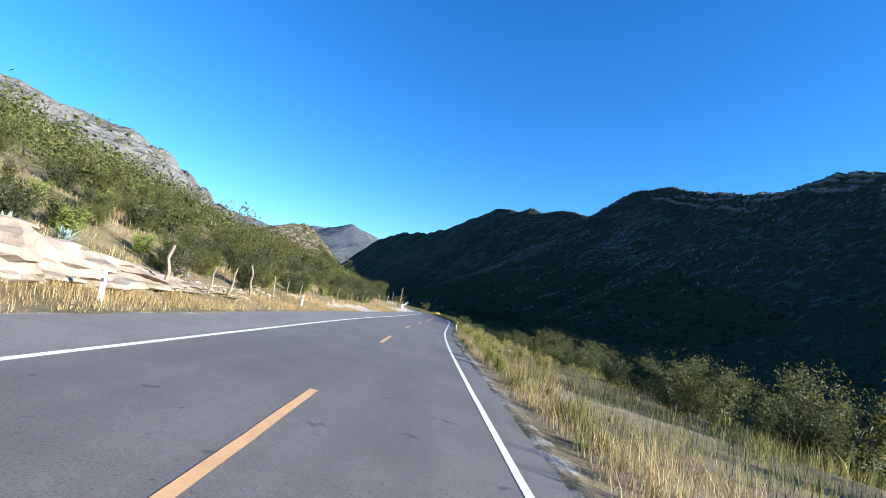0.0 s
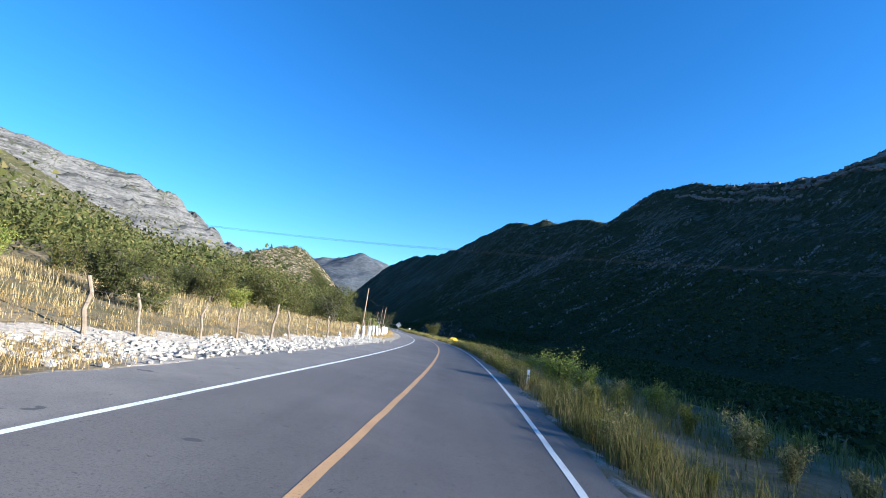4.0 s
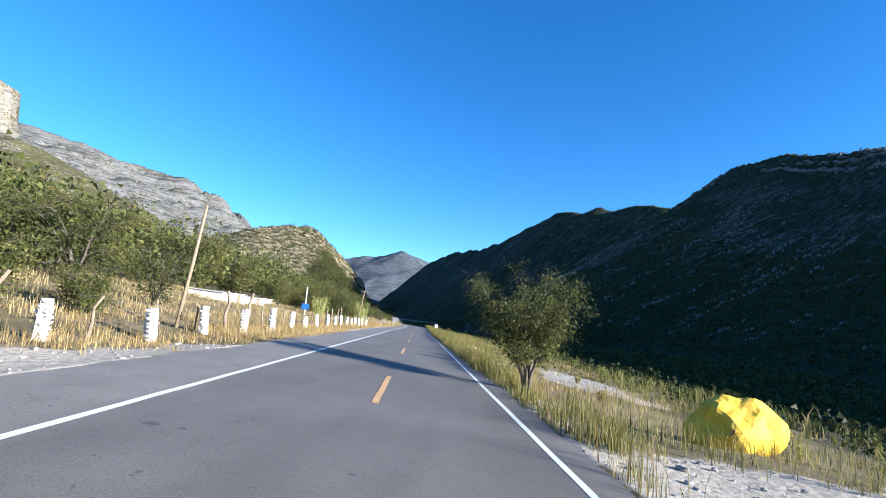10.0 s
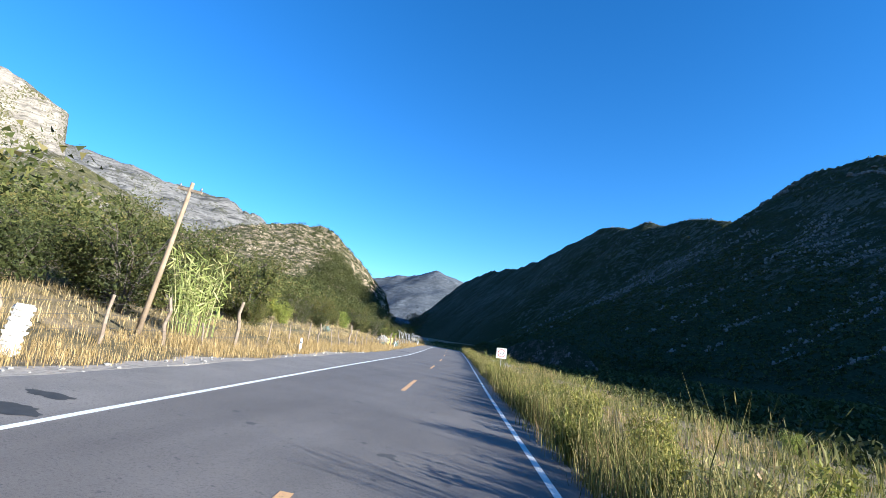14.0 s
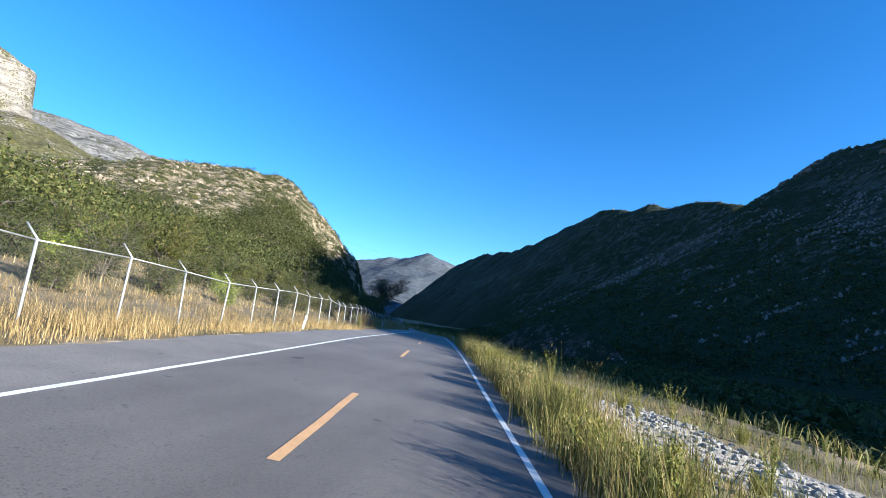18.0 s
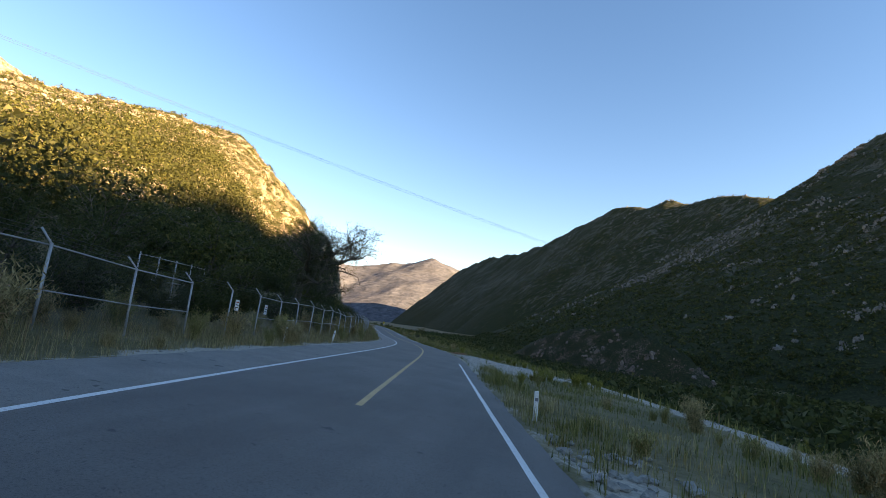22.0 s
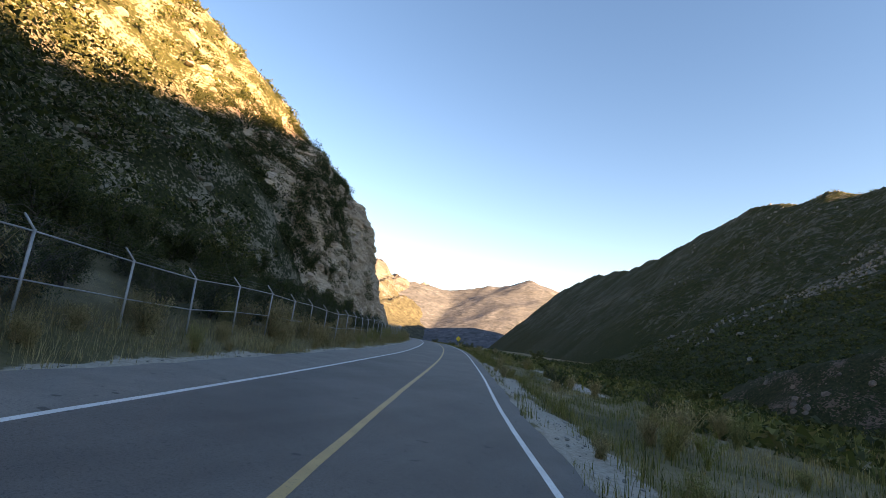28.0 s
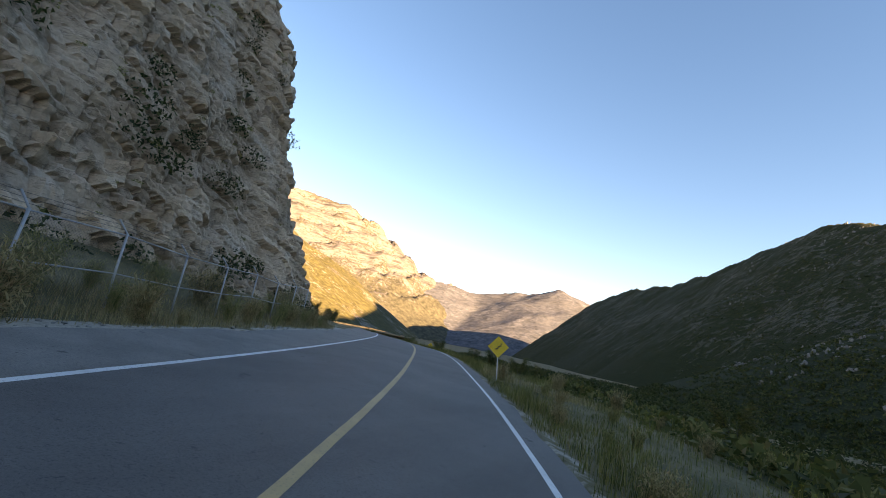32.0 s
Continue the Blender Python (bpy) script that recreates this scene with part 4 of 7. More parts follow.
def tree_meshes(name, seed, height, width, stems, leaves, size, leaf_material, low=0.25, bare=0.0, clump=0.5, boughs=3):
    """Wood and leaf meshes of a many-stemmed tree or bush that stands at the origin."""
    rng = np.random.default_rng(seed)
    wood, ends = Bits(), []
    for k in range(stems):
        a = 2 * math.pi * (k + rng.uniform(-0.3, 0.3)) / stems
        out = width * 0.5 * rng.uniform(0.25, 0.75)
        top = height * rng.uniform(0.65, 0.9)
        pts = [np.array((0.08 * math.cos(a), 0.08 * math.sin(a), -0.25))]
        for i in range(1, 6):
            u = i / 5
            pts.append(np.array((math.cos(a) * out * u**1.4, math.sin(a) * out * u**1.4, top * u)) + rng.normal(size=3) * 0.05 * height * u * 0.5)
        r0 = height * 0.02 * rng.uniform(0.7, 1.2) * (1.6 if stems < 3 else 1.0)
        wood.tube(pts, [r0 * (1 - 0.75 * i / 5) for i in range(6)], 5, False)
        for i in range(1, 6):
            for _ in range(boughs if i > 1 else 2):
                b = a + rng.uniform(-1.5, 1.5)
                reach = width * 0.5 * rng.uniform(0.3, 0.65) * (1.15 - 0.1 * i)
                p0 = pts[i]
                p1 = p0 + np.array((math.cos(b) * reach * 0.5, math.sin(b) * reach * 0.5, height * rng.uniform(0.02, 0.12)))
                p2 = p0 + np.array((math.cos(b) * reach, math.sin(b) * reach, height * rng.uniform(0.0, 0.16)))
                if p2[2] < low * height:
                    continue
                wood.tube([p0, p1, p2], [r0 * 0.4, r0 * 0.25, r0 * 0.1], 3, False)
                ends += [p1, p2, (p1 + p2) / 2, p2 + rng.normal(size=3) * width * 0.06]
    ends = np.array(ends)
    ends = ends[rng.random(len(ends)) >= bare]
    pick = ends[rng.integers(0, len(ends), leaves)]
    g = np.clip(rng.normal(size=(leaves, 3)), -1.5, 1.5) * np.array((1, 1, 0.75)) * clump * rng.choice((0.4, 0.65, 0.9), (leaves, 1))
    v, f = leaf_quads(pick + g, size, rng, ratio=0.42, corners=3)
    inner = max(40, leaves // 5)
    iv, jf = leaf_quads(ends[rng.integers(0, len(ends), inner)] * np.array((0.7, 0.7, 0.82)) + rng.normal(size=(inner, 3)) * clump * 0.3, size * 1.6, rng, ratio=0.8, corners=3)
    v, f = np.concatenate([v, iv]), np.concatenate([f, jf + len(v)])
    v[:, 2] = np.maximum(v[:, 2], 0.05)
    return wood.mesh(name + "_trunk", BARK, True), mesh_from(name + "_crown", v, f, leaf_material)


def tree(name, label, category, group, meshes):
    e = tagged(new(name), label, category, group)
    hang("trunk", meshes[0], e)
    hang("crown", meshes[1], e)
    return e


def standing(s, l, turn=0.0, scale=1.0, sink=0.0, lean=0.0):
    p = spot(s, l)[0]
    return pose(p[0], p[1], p[2] - sink, lean, 0, turn) @ Matrix.Scale(scale, 4)


def scatter(things, places):
    """Put the first things where places says, then copies; places: (index, pose)."""
    used = set()
    for i, m in places:
        if i in used:
            copy_thing(things[i], m)
        else:
            things[i].matrix_basis = m
            used.add(i)


rng = np.random.default_rng(5)
bushes = [
    tree("mesquite_bush", "dense green mesquite bush on the dry slope", "bush", "roadside bushes", tree_meshes("a", 1, 4.2, 5.2, 5, 5600, 0.15, LEAF_MESQUITE, 0.1, clump=0.42)),
    tree("mesquite_bush", "spreading olive-green mesquite on the dry slope", "bush", "roadside bushes", tree_meshes("b", 2, 5.2, 6.6, 4, 6200, 0.155, LEAF_MESQUITE, 0.12, clump=0.46)),
    tree("thorn_bush", "dark green thorn bush among dry grass", "bush", "roadside bushes", tree_meshes("c", 3, 3.4, 4.4, 6, 4800, 0.135, LEAF_DARK, 0.05, clump=0.38)),
    tree("thorn_bush", "half-bare grey thorn bush with thin leaves", "bush", "roadside bushes", tree_meshes("d", 4, 4.4, 5.2, 6, 3200, 0.12, LEAF_DARK, 0.15, 0.25, clump=0.5)),
    tree("young_shrub", "bright yellow-green leafy shrub", "bush", "roadside bushes", tree_meshes("e", 5, 2.3, 2.4, 6, 3000, 0.105, LEAF_LIGHT, 0.05, clump=0.26)),
    tree("rust_shrub", "shrub with rust-brown seed pods", "bush", "roadside bushes", tree_meshes("f", 6, 3.6, 4.2, 5, 4200, 0.14, LEAF_RUST, 0.1, clump=0.42)),
]
def bush_density(s, l):
    """How likely a bush stands at s, l on the left-hand slope."""
    if s < 78:
        return 1.0 if l < (-12.0 if s < 26 else -9.9) else 0.0
    if s < 150:
        return 0.9 if l < -22 else (0.3 if l < -13 else 0.0)
    if s < 218:
        return 0.95 if l < -17 else 0.08
    if s < 262:
        return 0.95 if l < -24 else 0.0
    if s < 322:
        return 1.0 if l < -14.5 else 0.0
    if s < 348:
        return 0.9 if l < -17 else 0.0
    return 1.0 if l < -11.5 else 0.0


places, beyond, beyond_dark = [], [], []
for s in np.arange(4, 600, 4.1):
    for l in np.arange(-62, -8.5, 4.4):
        ss, ll = s + rng.uniform(-2, 2), l + rng.uniform(-2, 2)
        if rng.random() > bush_density(ss, ll) or (abs(ss - 473) < 4.5 and -19 < ll) or (ss > 575 and ll < -24) or (555 < ss < 600 and rng.random() < 0.35):
            continue
        u = rng.random()
        i = 0 if u < 0.27 else 1 if u < 0.58 else 2 if u < 0.80 else 3 if u < 0.90 else 4
        if (238 < ss < 262 and -32 < ll < -24 and u < 0.35) or (405 < ss < 432 and ll > -18 and u < 0.35):
            i = 5
        if ss > 395:
            i = 2 if u < 0.72 else 0 if u < 0.84 else 1 if u < 0.9 else 3
        elif ll > -16 and i == 1:
            i = 0
        x, y, z = spot(ss, ll)[0]
        if ss > 380:
            z = max(z, float(hill_height(np.array([x]), np.array([y]))[0]))
        k = rng.uniform(0.8, 1.25) * (1.0 if ll < -13 else 0.85) * (1.2 if i == 4 else 1.0) * (0.74 if ss < 30 else 0.8 if ss < 78 else 1.0 if ss < 150 else 1.35 if 196 < ss < 262 and ll < -17 else 1.25 if ss < 320 else 1.0 if ss < 395 else 1.15)
        if 455 < ss < 485 and ll > -22:
            k *= 0.6
        if ll < -27 or (ss > 430 and ll < -24):
            (beyond_dark if ss > 392 and rng.random() < 0.8 else beyond).append((x, y, z, k))
            continue
        places.append((i, pose(x, y, z - 0.15, 0, 0, rng.uniform(0, 360)) @ Matrix.Scale(k, 4)))
for s in np.arange(9, 80, 3.1):
    for l in (-10.8, -14.2, -18.5):
        if s < 24 and l > -12:
            continue
        places.append((int(rng.choice((0, 0, 2, 2, 3, 4))), standing(s + rng.uniform(-1.4, 1.4), l + rng.uniform(-1.3, 1.0), rng.uniform(0, 360), rng.uniform(0.55, 0.85), 0.1)))
# bushes below the road on the right
for s, l, i, k in [(11, 15, 0, 0.7), (13, 19, 0, 0.9), (17, 16, 2, 0.9), (22, 14, 1, 0.65), (26, 17, 0, 0.85), (24, 21, 1, 0.9), (44, 13.5, 0, 0.7), (48, 15, 1, 0.7), (52, 13, 0, 0.75), (56, 15.5, 1, 0.75), (60, 12.5, 2, 0.8), (64, 14, 0, 0.8), (69, 12.5, 0, 0.65), (75, 14, 2, 0.8), (81, 13, 4, 0.9), (50, 19, 1, 1.0), (58, 20, 1, 1.0), (66, 19, 0, 1.0), (76, 20, 2, 1.0), (15, 24, 2, 1.1), (30, 14, 2, 0.7), (44, 23, 1, 0.9), (50, 25, 2, 1.0), (38, 15, 0, 0.6), (33, 17, 2, 0.7), (29, 24, 1, 0.7), (40, 19, 0, 0.75), (46, 15, 2, 0.7), (52, 18, 0, 0.6), (58, 21, 1, 0.6), (65, 17, 2, 0.7), (36, 27, 1, 0.8), (19, 27, 0, 0.9),
                   (98.8, 6.4, 4, 1.2), (97.6, 7.3, 4, 0.9), (20, 20, 1, 1.1), (25, 24, 0, 1.2), (30, 20, 1, 1.1), (34, 24, 2, 1.3), (28, 28, 1, 1.2), (22, 33, 0, 1.3), (36, 30, 1, 1.2), (41, 26, 0, 1.1), (46, 30, 2, 1.3), (17, 27, 1, 1.2), (31, 35, 0, 1.3), (55, 27, 1, 1.1), (63, 30, 0, 1.2), (60, 13, 4, 0.8), (68, 12, 4, 0.7), (96, 10, 4, 0.75), (118, 8.5, 4, 0.8), (150, 12, 4, 0.7), (228, 17, 4, 0.55), (236, 20, 4, 0.55), (247, 21, 4, 0.6), (285, 17, 4, 0.6), (70, 24, 0, 0.6), (88, 26, 2, 0.8), (104, 29, 0, 0.8), (130, 31, 1, 0.8),
                   (420, 33, 2, 0.9), (440, 38, 1, 0.8), (470, 40, 0, 0.8), (495, 34, 2, 0.7), (520, 42, 1, 0.9), (545, 38, 2, 0.9), (562, 9, 2, 0.45), (590, 33, 0, 0.8), (610, 30, 2, 0.8), (555, 13, 3, 0.5), (612, 8.5, 4, 0.55), (640, 26, 1, 0.8), (575, 11, 3, 0.4)]:
    places.append((i, standing(s, l, rng.uniform(0, 360), k, 0.1)))
for s in np.arange(36, 82, 2.4):
    places.append((int(rng.choice((0, 0, 2))), standing(s + rng.uniform(-1, 1), rng.uniform(10.0, 13.5), rng.uniform(0, 360), rng.uniform(0.38, 0.6), 0.1)))
# dark bushes that close the view past the bend
for s in np.arange(646, 750, 5.0):
    for l in (-9.5, -15, 9.5, 16):
        if l < 0 and s < 655:
            continue
        places.append((int(rng.integers(0, 3)), standing(s + rng.uniform(-2, 2), l + rng.uniform(-1.5, 2), rng.uniform(0, 360), rng.uniform(0.4, 0.7) * (0.75 if l > 0 and s < 690 else 1.0), 0.1)))
# low dark bushes pressed against the back of the chain-link fence
for s in np.arange(396, 606, 2.6):
    for l in (-10.0, -11.8):
        if rng.random() < 0.8 and not 446 < s < 456:
            places.append((2 if rng.random() < 0.8 else 3, standing(s + rng.uniform(-1, 1), l + rng.uniform(-0.4, 0.4), rng.uniform(0, 360), rng.uniform(0.5, 0.85), 0.1)))
# dark bushes against the foot of the cliff
for s, l, k in [(590, -14.5, 0.8), (596, -15, 0.9), (601, -14.5, 0.75), (609, -14, 0.55), (616, -13.5, 0.6), (584, -15, 0.9)]:
    places.append((2, standing(s, l, rng.uniform(0, 360), k, 0.1)))
scatter(bushes, places)

huizache = tree("huizache_tree", "feathery green roadside tree with three thin trunks", "tree", "", tree_meshes("huizache", 21, 4.3, 4.0, 5, 17000, 0.075, LEAF_MESQUITE, 0.36, clump=0.36))
huizache.matrix_basis = standing(float(np.interp(220.3, LINE_P[:, 1], LINE_S)) + 0.4, 4.9, 40)
def old_tree(seed):
    """A thick short trunk that forks into heavy crooked limbs; leaves hang in small tufts at the twigs."""
    g = np.random.default_rng(seed)
    wood, tips = Bits(), []

    def limb(p, d, length, radius, level):
        pts, n = [p], 5
        for i in range(n):
            d = d + g.normal(size=3) * (0.14, 0.24, 0.3, 0.34)[level] + np.array((0, 0, 0.05 if level < 3 else -0.05))
            d = d / np.linalg.norm(d)
            pts.append(pts[-1] + d * length / n)
        wood.tube(pts, [radius * (1 - 0.55 * i / n) for i in range(n + 1)], (9, 7, 5, 3)[level], False)
        if level == 3:
            tips.extend(pts[2:])
            return
        for i in range(1 if level else 3, n + 1):
            for _ in range((1, 2, 2)[level] + (i == n)):
                a = g.uniform(0, 2 * math.pi)
                side = np.array((math.cos(a), math.sin(a), g.uniform(-0.15, 0.75)))
                limb(pts[i], d * 0.45 + side * (0.95, 0.85, 0.9)[level], length * g.uniform(*((1.3, 1.9), (0.5, 0.75), (0.45, 0.7))[level]), radius * (0.55, 0.38, 0.36)[level], level + 1)

    limb(np.array((0.0, 0.0, -0.5)), np.array((0.15, 0.1, 1.0)), 3.0, 0.5, 0)
    tips = np.array(tips)
    n = 26000
    v, f = leaf_quads(tips[g.integers(0, len(tips), n)] + np.clip(g.normal(size=(n, 3)), -2, 2) * 0.2, 0.13, g, 0.7, 0.32, 3)
    return wood.mesh("oak_trunk", BARK, True), mesh_from("oak_crown", v, f, LEAF_DARK)


oak = tree("oak_tree", "large old tree with a thick trunk and crooked dark limbs", "tree", "", old_tree(33))
oak.matrix_basis = pose(-60.5, 480.5, -7.2, 0, 0, 20) @ Matrix.Scale(1.3, 4)
copy_thing(oak, standing(500, -17.5, 130, 0.7))


# grass: many tufts of blades in one mesh for each side
def grass(name, label, s, l, tall, blades, material, seed, width=0.011, spread=0.17, heads=0.25):
    g = np.random.default_rng(seed)
    p = spot(s, l)
    n = len(p) * blades
    q = np.repeat(p, blades, axis=0)
    h = np.repeat(tall, blades) * g.uniform(0.35, 1.15, n)
    a = g.uniform(0, 2 * math.pi, n)
    q[:, :2] += g.normal(size=(n, 2)) * spread
    q[:, 2] -= 0.04
    lean = h * g.uniform(0.05, 0.8, n) ** 1.3
    out = np.stack([np.cos(a), np.sin(a), np.zeros_like(a)], 1)
    side = np.stack([-np.sin(a), np.cos(a), np.zeros_like(a)], 1) * (width * g.uniform(0.5, 1.4, n))[:, None]
    up = np.array((0, 0, 1.0))
    tip = q + out * lean[:, None] + up * h[:, None]
    mid = q + out * lean[:, None] * 0.3 + up * h[:, None] * 0.6
    v = np.stack([q - side, q + side, mid + side * 0.8, tip, mid - side * 0.8], 1).reshape(-1, 3)
    i = np.arange(n)[:, None] * 5
    f = [i + np.array([[0, 1, 2, 4]]), i + np.array([[4, 2, 3]])]
    k = np.nonzero(g.random(n) < heads)[0]
    if len(k):
        d = (tip - mid)[k]
        d /= np.linalg.norm(d, axis=1)[:, None]
        c, e = tip[k] - d * 0.03, side[k] / np.linalg.norm(side[k], axis=1)[:, None]
        size = (np.minimum(0.12, 0.14 * h[k]) * g.uniform(0.5, 1.2, len(k)))[:, None]
        w = np.stack([c, c + d * size * 0.45 + e * size * 0.055, c + d * size, c + d * size * 0.45 - e * size * 0.055], 1).reshape(-1, 3)
        f.append(len(v) + np.arange(len(k))[:, None] * 4 + np.arange(4)[None])
        v = np.concatenate([v, w])
    me = mesh_from(name, v, f, material)
    return tagged(new(name, me), label, "grass", "", "stuff")


def sow(seed, s_from, s_to, l_from, l_to, per_m2, tall):
    g = np.random.default_rng(seed)
    n = int((s_to - s_from) * abs(l_to - l_from) * per_m2)
    s, l = g.uniform(s_from, s_to, n), g.uniform(l_from, l_to, n)
    patch = wobble(s, l, seed, 3.1) * 0.6 + wobble(s, l, seed + 3, 9.0) * 0.5
    keep = (g.random(n) < 0.62 + 0.5 * patch) & (gravelly(s, l) < g.uniform(0.25, 0.95, n))
    s, l, patch = s[keep], l[keep], patch[keep]
    return s, l, tall * (0.75 + 0.4 * patch + 0.35 * g.random(len(s)))


s, l, t = sow(1, -2, 690, 3.75, 6.4, 11.0, 0.9)
keep = l > np.interp(s, [0, 60, 90, 120, 180, 200, 215, 385, 410], [4.9, 4.7, 4.3, 4.1, 4.1, 4.2, 3.75, 3.75, 4.2]) + 0.25 * wobble(s, s * 0, 14, 2.2)
s, l, t = s[keep], l[keep], t[keep]
t *= (0.8 + 0.2 * smooth01(4.0, 4.8, l)) * (0.8 + 0.45 * wobble(s, l, 9, 1.6))
t *= np.interp(s, [0, 60, 100, 160, 200, 230, 340, 385, 420, 640], [0.8, 0.9, 1.0, 1.1, 0.8, 1.15, 1.3, 1.2, 0.8, 0.75])
straw = wobble(s, l, 17, 5.0) + 0.5 * wobble(s, l, 18, 1.7) > np.interp(s, [0, 50, 75, 200, 260, 400], [-0.1, 0.1, 0.5, 0.5, 0.4, 0.5])
se, le, te = sow(31, 55, 400, 3.8, 5.3, 26.0, 1.0)
keep = (le > np.interp(se, [55, 90, 120, 180, 200, 215, 385, 400], [4.8, 4.4, 4.15, 4.15, 4.3, 3.85, 3.85, 4.2]) + 0.25 * wobble(se, se * 0, 14, 2.2)) & (wobble(se, le, 33, 2.0) > -0.45)
te = te[keep] * (0.75 + 0.55 * wobble(se[keep], le[keep] * 0.3, 34, 1.3)) * np.interp(se[keep], [55, 120, 200, 230, 300, 400], [0.75, 1.0, 0.85, 1.25, 1.3, 1.25])
grass("edge_grass", "dense olive grass leaning over the road edge", se[keep], le[keep], np.maximum(te, 0.2), 12, GRASS_GREEN, 35, 0.006, 0.13, 0.3)
grass("verge_grass", "tall yellow-green grass along the road edge", s[~straw], l[~straw], t[~straw], 13, GRASS_GREEN, 11, 0.007, 0.14)
grass("dry_verge_grass", "tall straw-yellow grass in seed along the road edge", s[straw], l[straw], t[straw], 13, GRASS_STRAW, 17, 0.006, 0.12, 0.4)
s, l, t = sow(2, -2, 690, 6.6, 16, 3.8, 0.75)
t *= (0.8 + 0.45 * wobble(s, l, 19, 2.2)) * np.interp(s, [380, 410], [1.0, 0.7])
straw = wobble(s, l, 17, 5.0) + 0.5 * wobble(s, l, 18, 1.7) > 0.35
grass("slope_grass", "tall green grass on the falling slope", s[~straw], l[~straw], t[~straw], 12, GRASS_GREEN, 12, 0.008, 0.3, 0.1)
grass("dry_slope_grass", "dry straw grass on the falling slope", s[straw], l[straw], t[straw], 12, GRASS_STRAW, 18, 0.008, 0.28, 0.3)
s, l, t = sow(3, -2, 700, 16, 56, 0.9, 0.85)
grass("terrace_grass", "rough dry grass on the terrace below the road", s, l, t, 5, GRASS_GREEN, 13, 0.05, 0.45, 0.0)
band, back = sow(4, -2, 640, -9.5, -5.9, 21.0, 0.56), sow(7, -2, 640, -14.0, -9.5, 5.5, 0.5)
s, l, t = (np.concatenate([a, b]) for a, b in zip(band, back))
t *= np.interp(s, [0, 60, 90, 130, 220, 330, 385, 400, 640], [0.75, 0.75, 0.7, 0.8, 1.0, 1.0, 0.9, 0.65, 0.6]) * (0.4 + 0.6 * smooth01(-5.8, -7.0, l)) * (0.85 + 0.4 * wobble(s, l, 21, 1.9))
straw = s < 385 + 12 * wobble(s, l, 22, 3.0)
grass("straw_verge", "straw-coloured dry grass under the fence", s[straw], l[straw], t[straw], 8, GRASS_STRAW, 14, 0.0065, 0.16, 0.15)
thin = ~straw & (np.random.default_rng(23).random(len(s)) < 0.5)
grass("weedy_verge", "brown-green grass under the fence", s[thin], l[thin], t[thin], 11, WEED_BROWN, 15, 0.006, 0.22)
s, l, t = sow(8, 384, 640, -9.3, -5.75, 7.5, 0.6)
t *= (0.45 + 0.55 * smooth01(-5.7, -6.6, l)) * (0.8 + 0.5 * wobble(s, l, 27, 1.5))
grass("fence_weeds", "rank dry brown weeds crowding the road edge under the fence", s, l, t, 16, WEED_BROWN, 28, 0.0055, 0.2, 0.4)
s, l, t = sow(6, -2, 400, -26, -12.5, 2.4, 0.5)
grass("meadow_grass", "straw grass between the bushes", s, l, t, 11, GRASS_STRAW, 16, 0.013, 0.32, 0.0)


# tall leafy weeds on the right-hand verge
def weed_meshes(seed, height, stems, material=None, size=0.085, tuft=44):
    g = np.random.default_rng(seed)
    wood, leaf = Bits(), []
    for _ in range(stems):
        a, out = g.uniform(0, 2 * math.pi), g.uniform(0.1, 0.45) * height
        h = height * g.uniform(0.6, 1.0)
        pts = [np.array((math.cos(a) * out * u**1.5, math.sin(a) * out * u**1.5, h * u - 0.1)) for u in (0, 0.35, 0.7, 1.0)]
        wood.tube(pts, [0.011, 0.009, 0.007, 0.003], 3, False)
        for u in np.linspace(0.15, 1.0, tuft):
            i = min(int(u * 3), 2)
            leaf.append(pts[i] + (pts[i + 1] - pts[i]) * (u * 3 - i) + g.normal(size=3) * (0.035 if material is None else 0.07))
    v, f = leaf_quads(np.array(leaf), size, g, -0.9, 0.19 if stems > 20 else 0.34, 3)
    stems_v = np.concatenate([np.array(q) for q in wood.v])
    return mesh_from("weed", np.concatenate([stems_v, v]), [np.array(wood.f), f + len(stems_v)], material or WEED)


weeds = []
for k, (h, n) in enumerate(((1.3, 7), (1.7, 9), (1.0, 6))):
    e = tagged(new("tall_weed", weed_meshes(70 + k, h, n)), "tall yellow-green weed with narrow leaves", "plant", "roadside weeds")
    weeds.append(e)
places = [(0, standing(s, l, 60 * k, 1.0)) for k, (s, l) in enumerate([(98, 7.6), (101, 8.4), (137, 9.3), (139.5, 8.2), (142, 9.8), (173, 7.8), (196, 11), (199, 12.5)])]
for s, l, k in [(255, 8.2, 1.0), (258, 9.8, 0.9), (262, 10.5, 1.1), (287, 8.3, 1.15), (289, 9.5, 0.8), (325, 7.2, 1.0), (331, 8.0, 1.2), (336, 6.4, 0.9), (340, 10.4, 1.3), (347, 11.5, 1.2), (356, 9.4, 0.9), (359, 12.2, 1.1), (366.5, 8.6, 1.25), (371, 6.2, 0.9), (378, 5.9, 1.0)]:
    places.append((1, standing(s, l, rng.uniform(0, 360), k)))
for s in np.arange(70, 640, 8.0):
    places.append((int(rng.integers(0, 3)), standing(s + rng.uniform(-3, 3), rng.uniform(7.5, 15), rng.uniform(0, 360), rng.uniform(0.6, 0.95))))
scatter(weeds, places)

